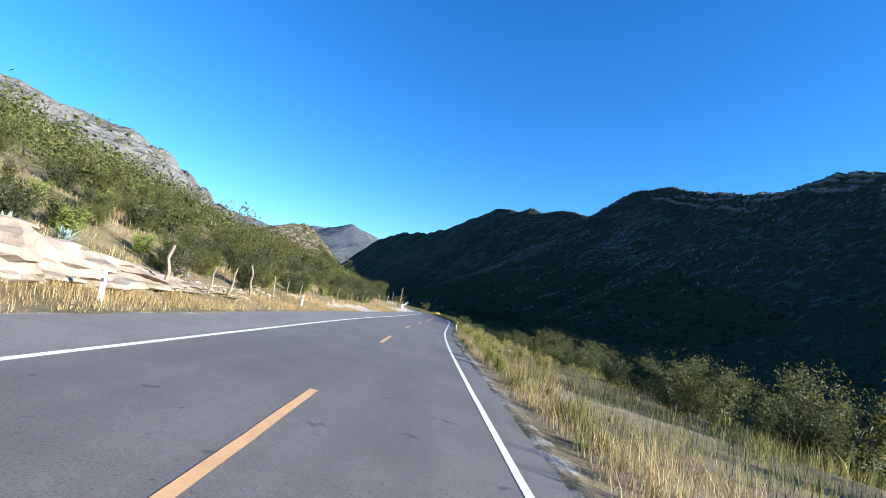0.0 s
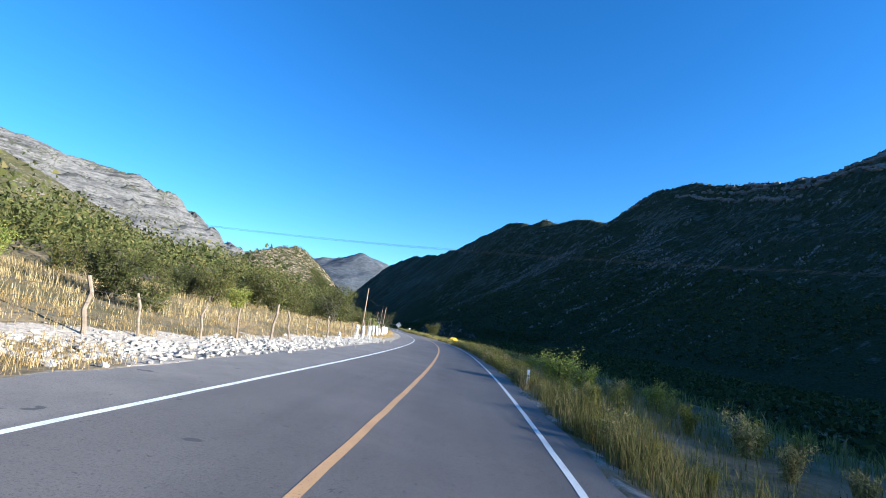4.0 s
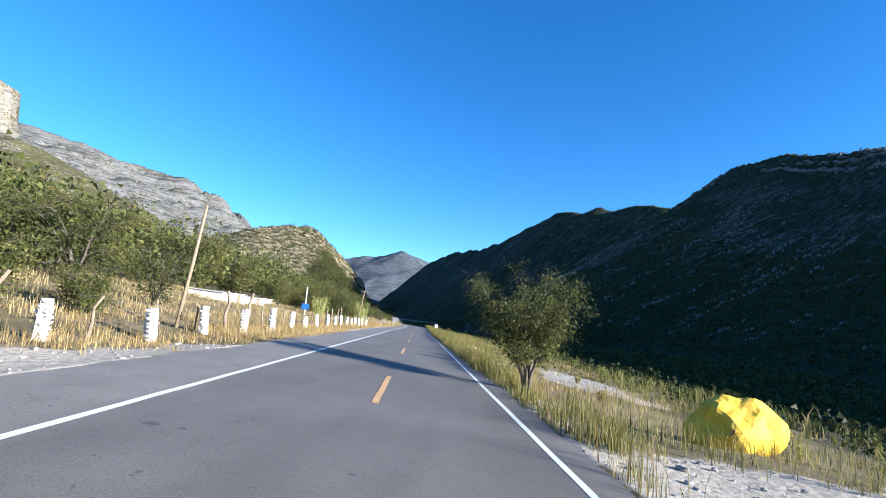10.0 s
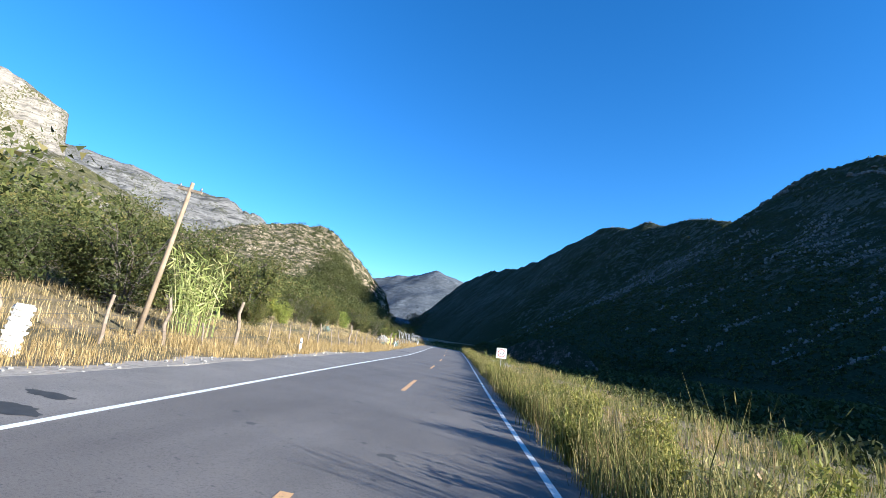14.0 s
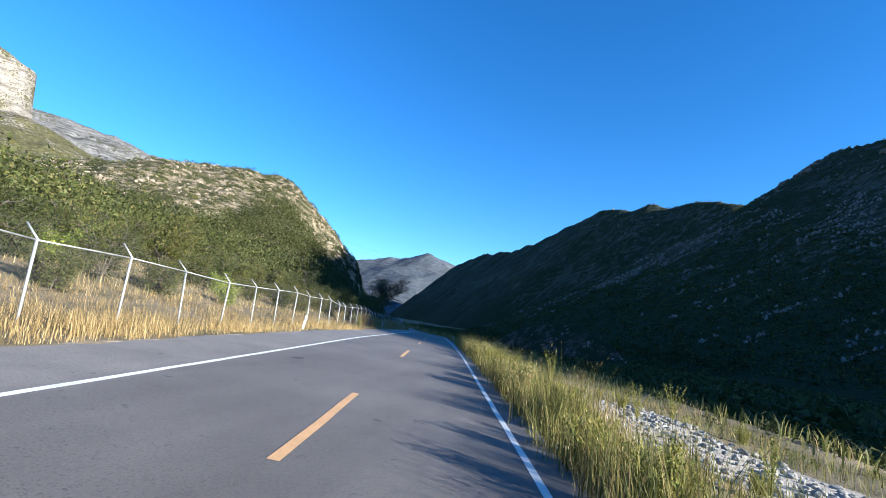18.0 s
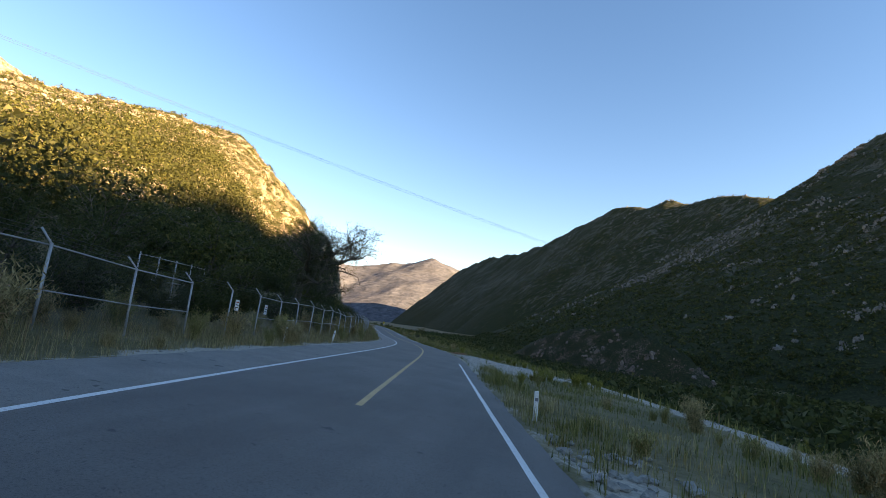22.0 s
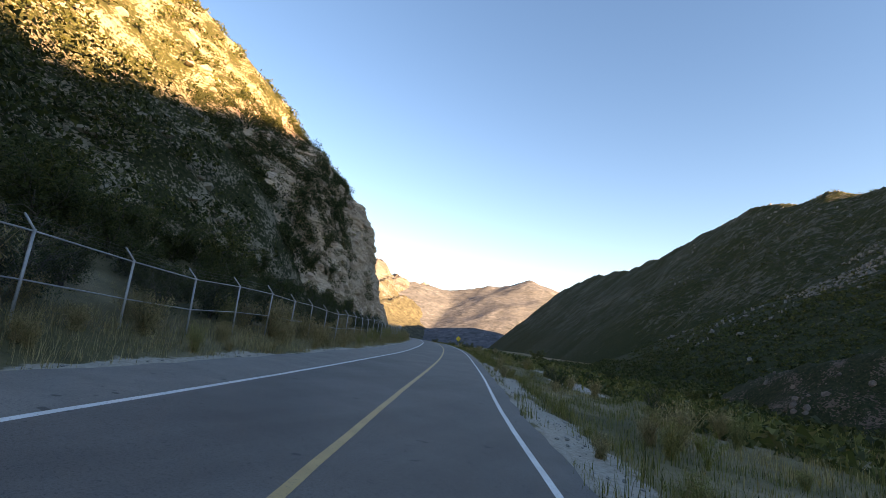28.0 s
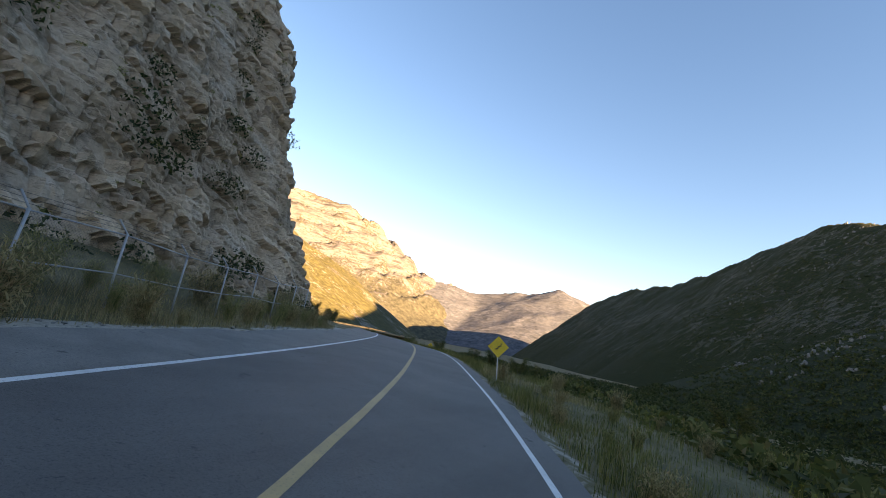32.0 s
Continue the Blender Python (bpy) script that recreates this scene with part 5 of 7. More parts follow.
# dense upright weeds that lean over the road's right edge
def broom_mesh(seed, height, stems, material):
    g = np.random.default_rng(seed)
    v, f = [], []
    for _ in range(stems):
        a, foot, out = g.uniform(0, 2 * math.pi), 0.22 * height * math.sqrt(g.random()), g.uniform(0.02, 0.35) * height
        h = height * g.uniform(0.55, 1.0)
        c, e = np.array((math.cos(a), math.sin(a), 0)), np.array((-math.sin(a), math.cos(a), 0)) * 0.006
        p0 = c * foot - np.array((0, 0, 0.05))
        p1, p2 = p0 + c * out * 0.35 + np.array((0, 0, h * 0.6)), p0 + c * out + np.array((0, 0, h))
        k = len(v)
        v += [p0 - e, p0 + e, p1 + e, p2, p1 - e]
        f += [(k, k + 1, k + 2, k + 4), (k + 4, k + 2, k + 3)]
        for u in np.linspace(0.25, 1.0, 22):
            q = p0 + (p1 - p0) * u / 0.6 if u < 0.6 else p1 + (p2 - p1) * (u - 0.6) / 0.4
            b = g.uniform(0, 2 * math.pi)
            d = np.array((math.cos(b), math.sin(b), g.uniform(0.7, 2.2)))
            d *= 0.11 * g.uniform(0.6, 1.2) / np.linalg.norm(d)
            w = np.array((-math.sin(b), math.cos(b), 0)) * 0.02
            k = len(v)
            v += [q - w, q + w, q + d]
            f.append((k, k + 1, k + 2))
    me = bpy.data.meshes.new("foliage")
    me.from_pydata([tuple(p) for p in v], [], f)
    me.materials.append(material)
    return me


brooms = []
for k, (h, n, material) in enumerate(((1.15, 70, WEED), (1.4, 80, WEED), (0.9, 60, GRASS_STRAW), (1.1, 70, WEED_DARK))):
    e = new("broom_weed", broom_mesh(50 + k, h, n, material))
    brooms.append(tagged(e, "dense upright %s weed on the road verge" % ("straw-coloured" if k == 2 else "brown-green" if k == 3 else "yellow-green"), "plant", "verge weeds"))
places = []
for s in np.arange(6, 395, 1.9):
    if 184 < s < 203 or rng.random() < np.interp(s, [0, 60, 100, 230, 260, 395], [0.6, 0.5, 0.35, 0.3, 0.1, 0.1]):
        continue
    l = float(np.interp(s, [0, 60, 100, 200, 220, 395], [5.3, 5.1, 4.7, 4.6, 4.15, 4.15])) + 2.4 * rng.random() ** 2
    places.append((int(rng.choice(4, p=(0.4, 0.25, 0.2, 0.15))), standing(s + rng.uniform(-0.9, 0.9), l, rng.uniform(0, 360), rng.uniform(0.6, 1.0) * float(np.interp(s, [0, 60, 240, 330, 395], [0.75, 0.95, 1.0, 1.15, 1.15])))))
for s, l, k in [(60.5, 5.4, 1.5), (107, 5.6, 1.7), (108.5, 6.2, 1.6), (112, 5.2, 1.3), (259, 5.0, 1.6), (260.5, 5.8, 1.4), (136.5, 5.2, 1.5), (138, 5.8, 1.3), (141, 5.0, 1.2), (249.5, 6.0, 1.8), (250.5, 6.6, 1.6), (117, 5.2, 1.4), (115.5, 5.6, 1.2), (27, 5.3, 1.3), (23, 5.2, 1.4), (31, 5.5, 1.1), (20.5, 5.3, 1.2), (45, 5.3, 1.0), (49, 5.2, 1.2), (163, 4.8, 1.2), (171, 4.7, 1.3)]:
    places.append((1, standing(s, l, rng.uniform(0, 360), k)))
for s in np.arange(62, 640, 4.3):
    if not (440 < s < 495 or 184 < s < 204):
        places.append((int(rng.choice((1, 3))) if s < 400 else 3, standing(s + rng.uniform(-2, 2), rng.uniform(6.2, 15), rng.uniform(0, 360), rng.uniform(0.7, 1.25))))
for s in np.arange(446, 500, 1.6):
    places.append((int(rng.choice((0, 3))), standing(s + rng.uniform(-0.7, 0.7), float(np.interp(s, [446, 462, 484, 500], [6.5, 17.0, 16.5, 6.5])) + rng.uniform(-0.5, 2.0), rng.uniform(0, 360), rng.uniform(0.7, 1.2))))
scatter(brooms, places)

# bushy brown-green weeds under the chain-link fence and along the shaded verge
dark_weeds = []
for k, (h, n) in enumerate(((1.0, 26), (1.25, 30), (0.8, 22))):
    e = tagged(new("bushy_weed", weed_meshes(90 + k, h, n, WEED_DARK if k == 1 else WEED_BROWN, 0.085, 90)), "bushy %s weed at the road edge" % ("brown-green" if k == 1 else "dry brown"), "plant", "fence weeds")
    dark_weeds.append(e)
places = []
for s in np.arange(388, 640, 2.7):
    for l in (-6.8, -7.7, -9.0):
        if rng.random() < 0.8:
            places.append((int(rng.integers(0, 3)), standing(s + rng.uniform(-1, 1), l + rng.uniform(-0.5, 0.5), rng.uniform(0, 360), rng.uniform(0.8, 1.5) * (0.8 if l > -7 else 1.1))))
for s in np.arange(395, 640, 2.2):
    if not 444 < s < 498:
        places.append((int(rng.integers(0, 3)), standing(s + rng.uniform(-2, 2), 4.9 + 12 * rng.random() ** 1.4, rng.uniform(0, 360), rng.uniform(0.7, 1.3))))
scatter(dark_weeds, places)

# leafy olive weeds that thicken the sunlit verge on the right
leafy_weeds = []
for k, (h, n) in enumerate(((0.95, 12), (1.2, 14))):
    leafy_weeds.append(tagged(new("leafy_weed", weed_meshes(110 + k, h, n, WEED if k else WEED_DARK, 0.09, 105)), "leafy %s weed on the grassy verge" % ("olive" if k else "dark olive"), "plant", "verge weeds"))
places = []
for s in np.arange(58, 182, 1.5):
    for near, far in ((4.9, 6.2), (6.4, 9.5)):
        if rng.random() < 0.75:
            places.append((int(rng.integers(0, 2)), standing(s + rng.uniform(-1, 1), rng.uniform(near, far), rng.uniform(0, 360), rng.uniform(0.65, 1.25))))
for s in (34, 37, 51, 55, 122, 125, 129, 148, 153, 176, 268, 271, 273, 275, 278, 281, 284, 305, 311):
    places.append((1, standing(s + rng.uniform(-0.5, 0.5), rng.uniform(5.3, 6.3), rng.uniform(0, 360), rng.uniform(1.4, 1.75))))
for s in np.arange(30, 62, 0.8):
    places.append((int(rng.integers(0, 2)), standing(s, rng.uniform(6.0, 10.0), rng.uniform(0, 360), rng.uniform(0.7, 1.1))))
for s in np.arange(98, 394, 1.5):
    if not 183 < s < 205:
        places.append((1 if rng.random() < 0.7 else 0, standing(s + rng.uniform(-0.8, 0.8), rng.uniform(4.3, 5.0), rng.uniform(0, 360), rng.uniform(0.7, 1.05) * (1.35 if rng.random() < 0.25 else 1.0))))
scatter(leafy_weeds, places)


# scrub on the hill and on the mountains, and trees in the valley
def clumps(name, label, x, y, z, size, per, leaf, material, seed, category="scrub", tall=0.30):
    g = np.random.default_rng(seed)
    c = np.repeat(np.stack([x, y, z], 1), per, axis=0)
    k = np.repeat(size, per)
    off = g.normal(size=(len(c), 3))
    off *= (g.random(len(c)) ** 0.4 / np.linalg.norm(off, axis=1))[:, None]
    off *= np.array((0.62, 0.62, tall * 1.5)) * k[:, None] * np.repeat(g.uniform(0.8, 1.15, (len(size), 3)), per, axis=0)
    off[:, 2] = np.abs(off[:, 2]) + 0.05 * k
    v, f = leaf_quads(c + off, leaf * k, g, 0.0, 0.7, 3)
    return tagged(new(name, mesh_from(name, v, f, material)), label, category, "", "stuff")


far_bushes = np.array(beyond_dark)
clumps("dark_far_bushes", "dark wooded thicket up the hillside behind the fence", far_bushes[:, 0], far_bushes[:, 1], far_bushes[:, 2] + 0.4, far_bushes[:, 3] * 5.6, 280, 0.066, LEAF_DARK, 38, "scrub", 0.62)
far_bushes = np.array(beyond)
clumps("far_bushes", "thicket of olive-green bushes up the slope", far_bushes[:, 0], far_bushes[:, 1], far_bushes[:, 2] + 0.4, far_bushes[:, 3] * 5.6, 280, 0.066, LEAF_MESQUITE, 39, "scrub", 0.62)
g = np.random.default_rng(40)
x, y = g.uniform(-420, -30, 22000), g.uniform(348, 680, 22000)
d, near = hill_inside(x, y)
z = hill_height(x, y)
keep = (d > 5) & (g.random(len(x)) < np.where((near > 600) & (d < 13), 0.03, np.where(d < 55, 0.97, 0.62)))
half = keep & (g.random(len(x)) < np.where(d < 34, 0.12, 0.5))
clumps("hill_scrub", "olive-green scrub dotted over the rocky hill", x[half], y[half], z[half] - 0.3, g.uniform(1.0, 2.6, half.sum()), 30, 0.24, LEAF_MESQUITE, 41, "scrub", 0.42)
half = keep & ~half
clumps("dark_hill_scrub", "dark green scrub dotted over the rocky hill", x[half], y[half], z[half] - 0.3, g.uniform(1.0, 2.9, half.sum()), 30, 0.24, LEAF_DARK, 47, "scrub", 0.42)
nu, nw = cliff_points.shape[:2]
pick = cliff_points[g.integers(40, nu - 40, 340), g.integers(4, 200, 340)]
clumps("cliff_plants", "small plants rooted in the cliff ledges", pick[:, 0], pick[:, 1], pick[:, 2] - 0.15, g.uniform(0.3, 1.0, 340) ** 1.3, 60, 0.18, WEED_DARK, 45)
iu, iw = g.integers(20, nu - 30, 2600), g.integers(8, nw - 10, 2600)
bare = iw * 0.16 < np.interp(iu / nu, [0.0, 0.12, 0.22, 0.32, 0.5, 1.0], [9, 12, 17, 28, 42, 48])
low = iw < 17
keep = np.where(bare & ~low, g.random(2600) < 0.05, g.random(2600) < 0.92)
pick = cliff_points[iu[keep], iw[keep]]
clumps("cliff_bushes", "dark bushes growing over the rock face", pick[:, 0], pick[:, 1], pick[:, 2] - 0.4, g.uniform(1.2, 3.1, keep.sum()), 230, 0.095, LEAF_DARK, 46, "scrub", 0.5)
x, y = g.uniform(-140, 80, 7600), g.uniform(360, 900, 7600)
s, l = along(x, y)
keep = (l > 38) & (l < 130)
clumps("valley_trees", "dark trees along the valley bottom", x[keep], y[keep], spot(s[keep], l[keep])[:, 2] - 0.5, g.uniform(1.8, 5.0, keep.sum()), 34, 0.24, LEAF_DARK, 42, "trees")
s, l = g.uniform(545, 800, 3600), 14 + 100 * g.random(3600) ** 1.5
p = spot(s, l)
clumps("terrace_scrub", "low olive scrub on the terrace below the bend", p[:, 0], p[:, 1], p[:, 2] - 0.2, g.uniform(0.7, 2.4, 3600), 30, 0.24, LEAF_MESQUITE, 49, "scrub", 0.42)
x, y = g.uniform(-45, 45, 260), g.uniform(625, 715, 260)
z = bank_height(x, y)
keep = (z > -6) & (g.random(260) < 0.8)
clumps("bank_trees", "dark green trees on top of the eroded bank", x[keep], y[keep], z[keep] - 0.5, g.uniform(1.6, 3.6, keep.sum()), 60, 0.17, LEAF_DARK, 48, "trees", 0.5)
s, l = g.uniform(30, 400, 3600), 13 + 44 * g.random(3600)
p = spot(s, l)
clumps("bank_thicket", "dark thicket below the road's bank", p[:, 0], p[:, 1], p[:, 2] - 0.3, g.uniform(0.8, 1.6, 3600) * np.interp(l, [13, 20, 26], [0.6, 1.0, 2.1]), 46, 0.19, LEAF_DARK, 54, "scrub", 0.45)
s, l = g.uniform(40, 560, 6000), g.uniform(55, 172, 6000)
p = spot(s, l)
clumps("river_scrub", "dense dark scrub over the valley bottom", p[:, 0], p[:, 1], p[:, 2] - 0.4, g.uniform(2.4, 6.0, 6000), 24, 0.3, LEAF_DARK, 55, "scrub", 0.35)
x, y = g.uniform(-320, 160, 8000), g.uniform(690, 1150, 8000)
z = right_height(x, y)
s, l = along(x, y)
keep = (z < -12) & (l > 60)
clumps("valley_woods", "dark scrub woodland filling the valley past the bend", x[keep], y[keep], np.maximum(-23 + 2 * wobble(x[keep], y[keep], 1, 300), z[keep]) - 0.5, g.uniform(2.6, 7.0, keep.sum()), 26, 0.27, LEAF_DARK, 52, "trees", 0.5)
x, y = np.concatenate([g.uniform(-70, 650, 24000), g.uniform(-70, 330, 14000)]), np.concatenate([g.uniform(150, 1700, 24000), g.uniform(420, 1050, 14000)])
z = ridge_field(x, y, RIGHT_CREST, 0.62, -24, 0.30)
s, l = along(x, y)
low = (l > 36) & (l < 165) & (s < 620)
clumps("river_trees", "dark scrub trees between the road and the ridge", x[low], y[low], spot(s[low], l[low])[:, 2] - 0.5, g.uniform(2.0, 4.5, low.sum()), 30, 0.28, LEAF_DARK, 44, "trees")
z = right_height(x, y)
up = (z > -19) & ~low & (l > 36)
near_x, near_y = g.uniform(-60, 380, 16000), g.uniform(560, 1250, 16000)
near_z = right_height(near_x, near_y)
keep = (near_z > -16) & (g.random(16000) < 0.35 + 0.5 * (wobble(near_x, near_y, 51, 40.0) + 0.6 * wobble(near_x, near_y, 52, 14.0)))
clumps("slope_scrub", "thick dark scrub on the lower mountain slope", near_x[keep], near_y[keep], near_z[keep] - 0.4, g.uniform(1.4, 4.4, keep.sum()), 22, 0.3, LEAF_DARK, 53, "scrub", 0.4)
clumps("mountain_scrub", "dark scrub on the shaded mountain", x[up], y[up], z[up] - 0.5, g.uniform(1.8, 4.6, up.sum()), 9, 0.5, LEAF_DARK, 43)


# loose stones
def y_line(y):
    return float(np.interp(y, LINE_P[:, 1], LINE_S))


def stones(name, label, s, l, size, seed, material=STONE, sink=0.3, feet=None, low=(0.6, 0.4, 0.3), high=(1.0, 0.8, 0.6)):
    g = np.random.default_rng(seed)
    t = (1 + 5 ** 0.5) / 2
    base = np.array([(-1, t, 0), (1, t, 0), (-1, -t, 0), (1, -t, 0), (0, -1, t), (0, 1, t), (0, -1, -t), (0, 1, -t), (t, 0, -1), (t, 0, 1), (-t, 0, -1), (-t, 0, 1)]) / 1.9
    tri = np.array([(0, 11, 5), (0, 5, 1), (0, 1, 7), (0, 7, 10), (0, 10, 11), (1, 5, 9), (5, 11, 4), (11, 10, 2), (10, 7, 6), (7, 1, 8), (3, 9, 4), (3, 4, 2), (3, 2, 6), (3, 6, 8), (3, 8, 9), (4, 9, 5), (2, 4, 11), (6, 2, 10), (8, 6, 7), (9, 8, 1)])
    n = len(s)
    p = spot(s, l) if feet is None else feet
    a = g.uniform(0, 6.28, n)
    v = base[None] * g.uniform(0.75, 1.25, (n, 12, 1)) * (size[:, None] * g.uniform(low, high, (n, 3)))[:, None, :] * 0.6
    c, q = np.cos(a)[:, None], np.sin(a)[:, None]
    v = np.stack([v[..., 0] * c - v[..., 1] * q, v[..., 0] * q + v[..., 1] * c, v[..., 2]], -1)
    v = v + p[:, None, :] + np.array((0, 0, 1)) * (size * (0.3 - sink * 0.5))[:, None, None]
    f = (tri[None] + 12 * np.arange(n)[:, None, None]).reshape(-1, 3)
    return tagged(new(name, mesh_from(name, v.reshape(-1, 3), f, material)), label, "stones", "", "stuff")


g = np.random.default_rng(76)
x, y = g.uniform(-330, -60, 14000), g.uniform(380, 660, 14000)
d, near = hill_inside(x, y)
keep = (d > 9) & (g.random(len(x)) < np.where(wobble(x, y, 31, 14.0) > 0, 0.75, 0.2))
x, y = x[keep], y[keep]
stones("hill_rocks", "pale rock outcrops between the scrub on the hill", x, y, 0.5 + 1.9 * g.random(len(x)) ** 2.2, 75, HILL_ROCK, 0.65, np.stack([x, y, hill_height(x, y)], 1))

# dipping ribs of bare rock that crop out of the eastern slope
def rib_rocks():
    g = np.random.default_rng(83)
    n = 52000
    x, y = np.concatenate([g.uniform(0, 620, n // 2), g.uniform(-40, 400, n // 2)]), np.concatenate([g.uniform(450, 1900, n // 2), g.uniform(560, 1250, n // 2)])
    z = right_height(x, y)
    u, v, w = 0.83 * x + 0.20 * y + 0.51 * z, -0.17 * x + 0.971 * y - 0.104 * z, -0.52 * x + 0.85 * z
    field = np.array([noise.fractal(Vector((a / 55, b / 10, c / 45)), 0.9, 2.1, 4) for a, b, c in zip(u, v, w)])
    area = np.array([noise.noise(Vector((a / 130, b / 130, 4.0))) for a, b in zip(x, y)])
    keep = (z > -6) & (field + 0.55 * area + 0.12 * smooth01(0, 140, z) > 0.5)
    x, y, z, field = x[keep], y[keep], z[keep], field[keep]
    size = (0.8 + 3.6 * g.random(len(x)) ** 2.4) * (0.8 + 0.5 * smooth01(300, 900, y))
    near = (y < 1050) & (x < 380)
    x, y = np.concatenate([x, x[near] + g.normal(size=near.sum()) * 2.5]), np.concatenate([y, y[near] + g.normal(size=near.sum()) * 1.5])
    z = right_height(x, y)
    size = np.concatenate([size, 0.5 + 1.8 * g.random(near.sum()) ** 2])
    stones("rib_rocks", "jagged pale limestone ribs on the scrubby mountain", x, y, size, 84, RIB_ROCK, 0.5, np.stack([x, y, z], 1), (0.4, 0.35, 0.5), (0.8, 0.7, 1.2))


rib_rocks()


def crest_cliffs():
    """Bands of pale cliff under the eastern crest."""
    g = np.random.default_rng(88)
    line = np.array([c for c in RIGHT_CREST if c[1] > 660], float)
    u = g.uniform(0, len(line) - 1.001, 900)
    i, a = u.astype(int), (u - u.astype(int))[:, None]
    p = line[i] * (1 - a) + line[i + 1] * a
    band = g.choice((16.0, 34.0, 60.0), 900) + g.normal(size=900) * 2.5
    x, y = p[:, 0] - band * 0.95, p[:, 1] - band * 0.15
    keep = wobble(x, y, 61, 60.0) > -0.15
    x, y = x[keep], y[keep]
    stones("crest_cliffs", "broken pale cliff bands below the mountain crest", x, y, g.uniform(5, 15, len(x)), 89, RIB_ROCK, 0.45, np.stack([x, y, right_height(x, y)], 1))


crest_cliffs()
g = np.random.default_rng(85)
x, y = g.uniform(-45, 45, 1500), g.uniform(600, 700, 1500)
z = bank_height(x, y)
keep = (z > -21) & (wobble(x, y, 55, 9.0) > 0.25)
stones("bank_outcrop", "broken pinkish rock ledges in the eroded bank", x[keep], y[keep], 0.8 + 2.6 * g.random(keep.sum()) ** 2, 86, BANK_ROCK, 0.8, np.stack([x, y, z], 1)[keep], (0.5, 0.4, 0.5), (0.9, 0.8, 1.1))
g = np.random.default_rng(77)
s, l = g.uniform(-2, 640, 90000), g.uniform(-10, 24, 90000)
keep = (gravelly(s, l) > 0.5) & ((l > RIGHT_EDGE + 0.1) | (l < LEFT_EDGE - 0.1))
s, l = s[keep][:12000], l[keep][:12000]
stones("gravel_stones", "loose pale limestone gravel beside the road", s, l, (0.035 + 0.13 * g.random(len(s)) ** 2.5) * (1 + 0.7 * (g.random(len(s)) < 0.06)), 78)
s, l = g.uniform(84, 134, 4200), -7.5 + 0.75 * g.normal(size=4200)
stones("stone_berm", "heap of broken white limestone along the verge", s, l, 0.06 + 0.26 * g.random(4200) ** 2.5, 79, WHITE_ROCK)
s, l = y_line(357.5) + 1.5 * g.normal(size=700), -10.9 + 0.6 * g.normal(size=700)
feet = spot(s, l) + np.array((0, 0, 1.0)) * (0.9 * np.exp(-((s - y_line(357.5)) / 2.2) ** 2 - ((l + 10.9) / 0.9) ** 2) * g.random(700) ** 0.3)[:, None]
stones("rubble_pile", "pile of white rubble behind the fence", s, l, g.uniform(0.1, 0.34, 700), 80, WHITE_ROCK, 0.6, feet)
s, l = np.concatenate([g.uniform(13, 33, 190), g.uniform(38, 60, 310)]), np.concatenate([-9.9 + 0.5 * g.normal(size=190), -9.0 + 0.5 * g.normal(size=310)])
stones("bank_rocks", "tan limestone blocks in the cut bank", s, l, g.uniform(0.15, 0.6, 500), 81, HILL_ROCK, 0.8)
s, l = np.concatenate([g.uniform(345, 362, 500), g.uniform(330, 343, 350), g.uniform(405, 425, 300)]), np.concatenate([g.uniform(7.2, 12, 500), g.uniform(6, 11, 350), g.uniform(4.3, 7, 300)])
stones("verge_rubble", "broken white stones tipped on the verge", s, l, g.uniform(0.10, 0.34, len(s)), 82)

# pale rock cut beside the road at the start
def cut_bank():
    s = np.arange(-6, 27, 0.2)
    v = np.arange(0, 1.001, 0.045)
    ss, vv = np.meshgrid(s, v, indexing="ij")
    foot = -9.1 + 0.5 * wobble(ss, ss * 0, 41, 3.0)
    tall_here = np.interp(ss, [-6, 4, 12, 16, 20, 24, 27], [1.8, 1.8, 1.7, 1.3, 0.8, 0.25, 0.0])
    bed = np.floor(vv * 6 + 0.8 * wobble(ss, vv * 3, 42, 2.4))
    block = np.floor(ss / (0.5 + 0.9 * hashed(bed)) + 7 * hashed(bed, 3.0))
    step = 0.75 * hashed(bed, block) ** 1.5 + 0.2 * hashed(bed, block, 4.0) + 0.3 * wobble(ss, vv * 4, 43, 1.3)
    back = np.where(vv < 0.75, vv * 1.9, 1.43 + (vv - 0.75) * 13)
    ll = foot - back + step * (vv > 0.03) * (vv < 0.8)
    p = spot(ss.ravel(), ll.ravel())
    base = spot(ss.ravel(), foot.ravel())[:, 2]
    up = (tall_here * np.where(vv < 0.75, vv / 0.75, 1 - 0.1 * (vv - 0.75))).ravel()
    p[:, 2] = np.where(vv.ravel() > 0.97, p[:, 2] - 0.3, np.maximum(base + up + 0.08 * hashed(bed, block, 2.0).ravel(), p[:, 2] - 0.1 * (vv.ravel() < 0.02)))
    me = mesh_from("cut_bank", p, grid_faces(len(s), len(v)), CUT_ROCK)
    tagged(new("cut_bank", me), "pale limestone cut bank under the bushes", "rock bank", "", "structure")


cut_bank()

# ---- fences, poles, signs ----
def y_to_s(y):
    return float(np.interp(y, LINE_P[:, 1], LINE_S))


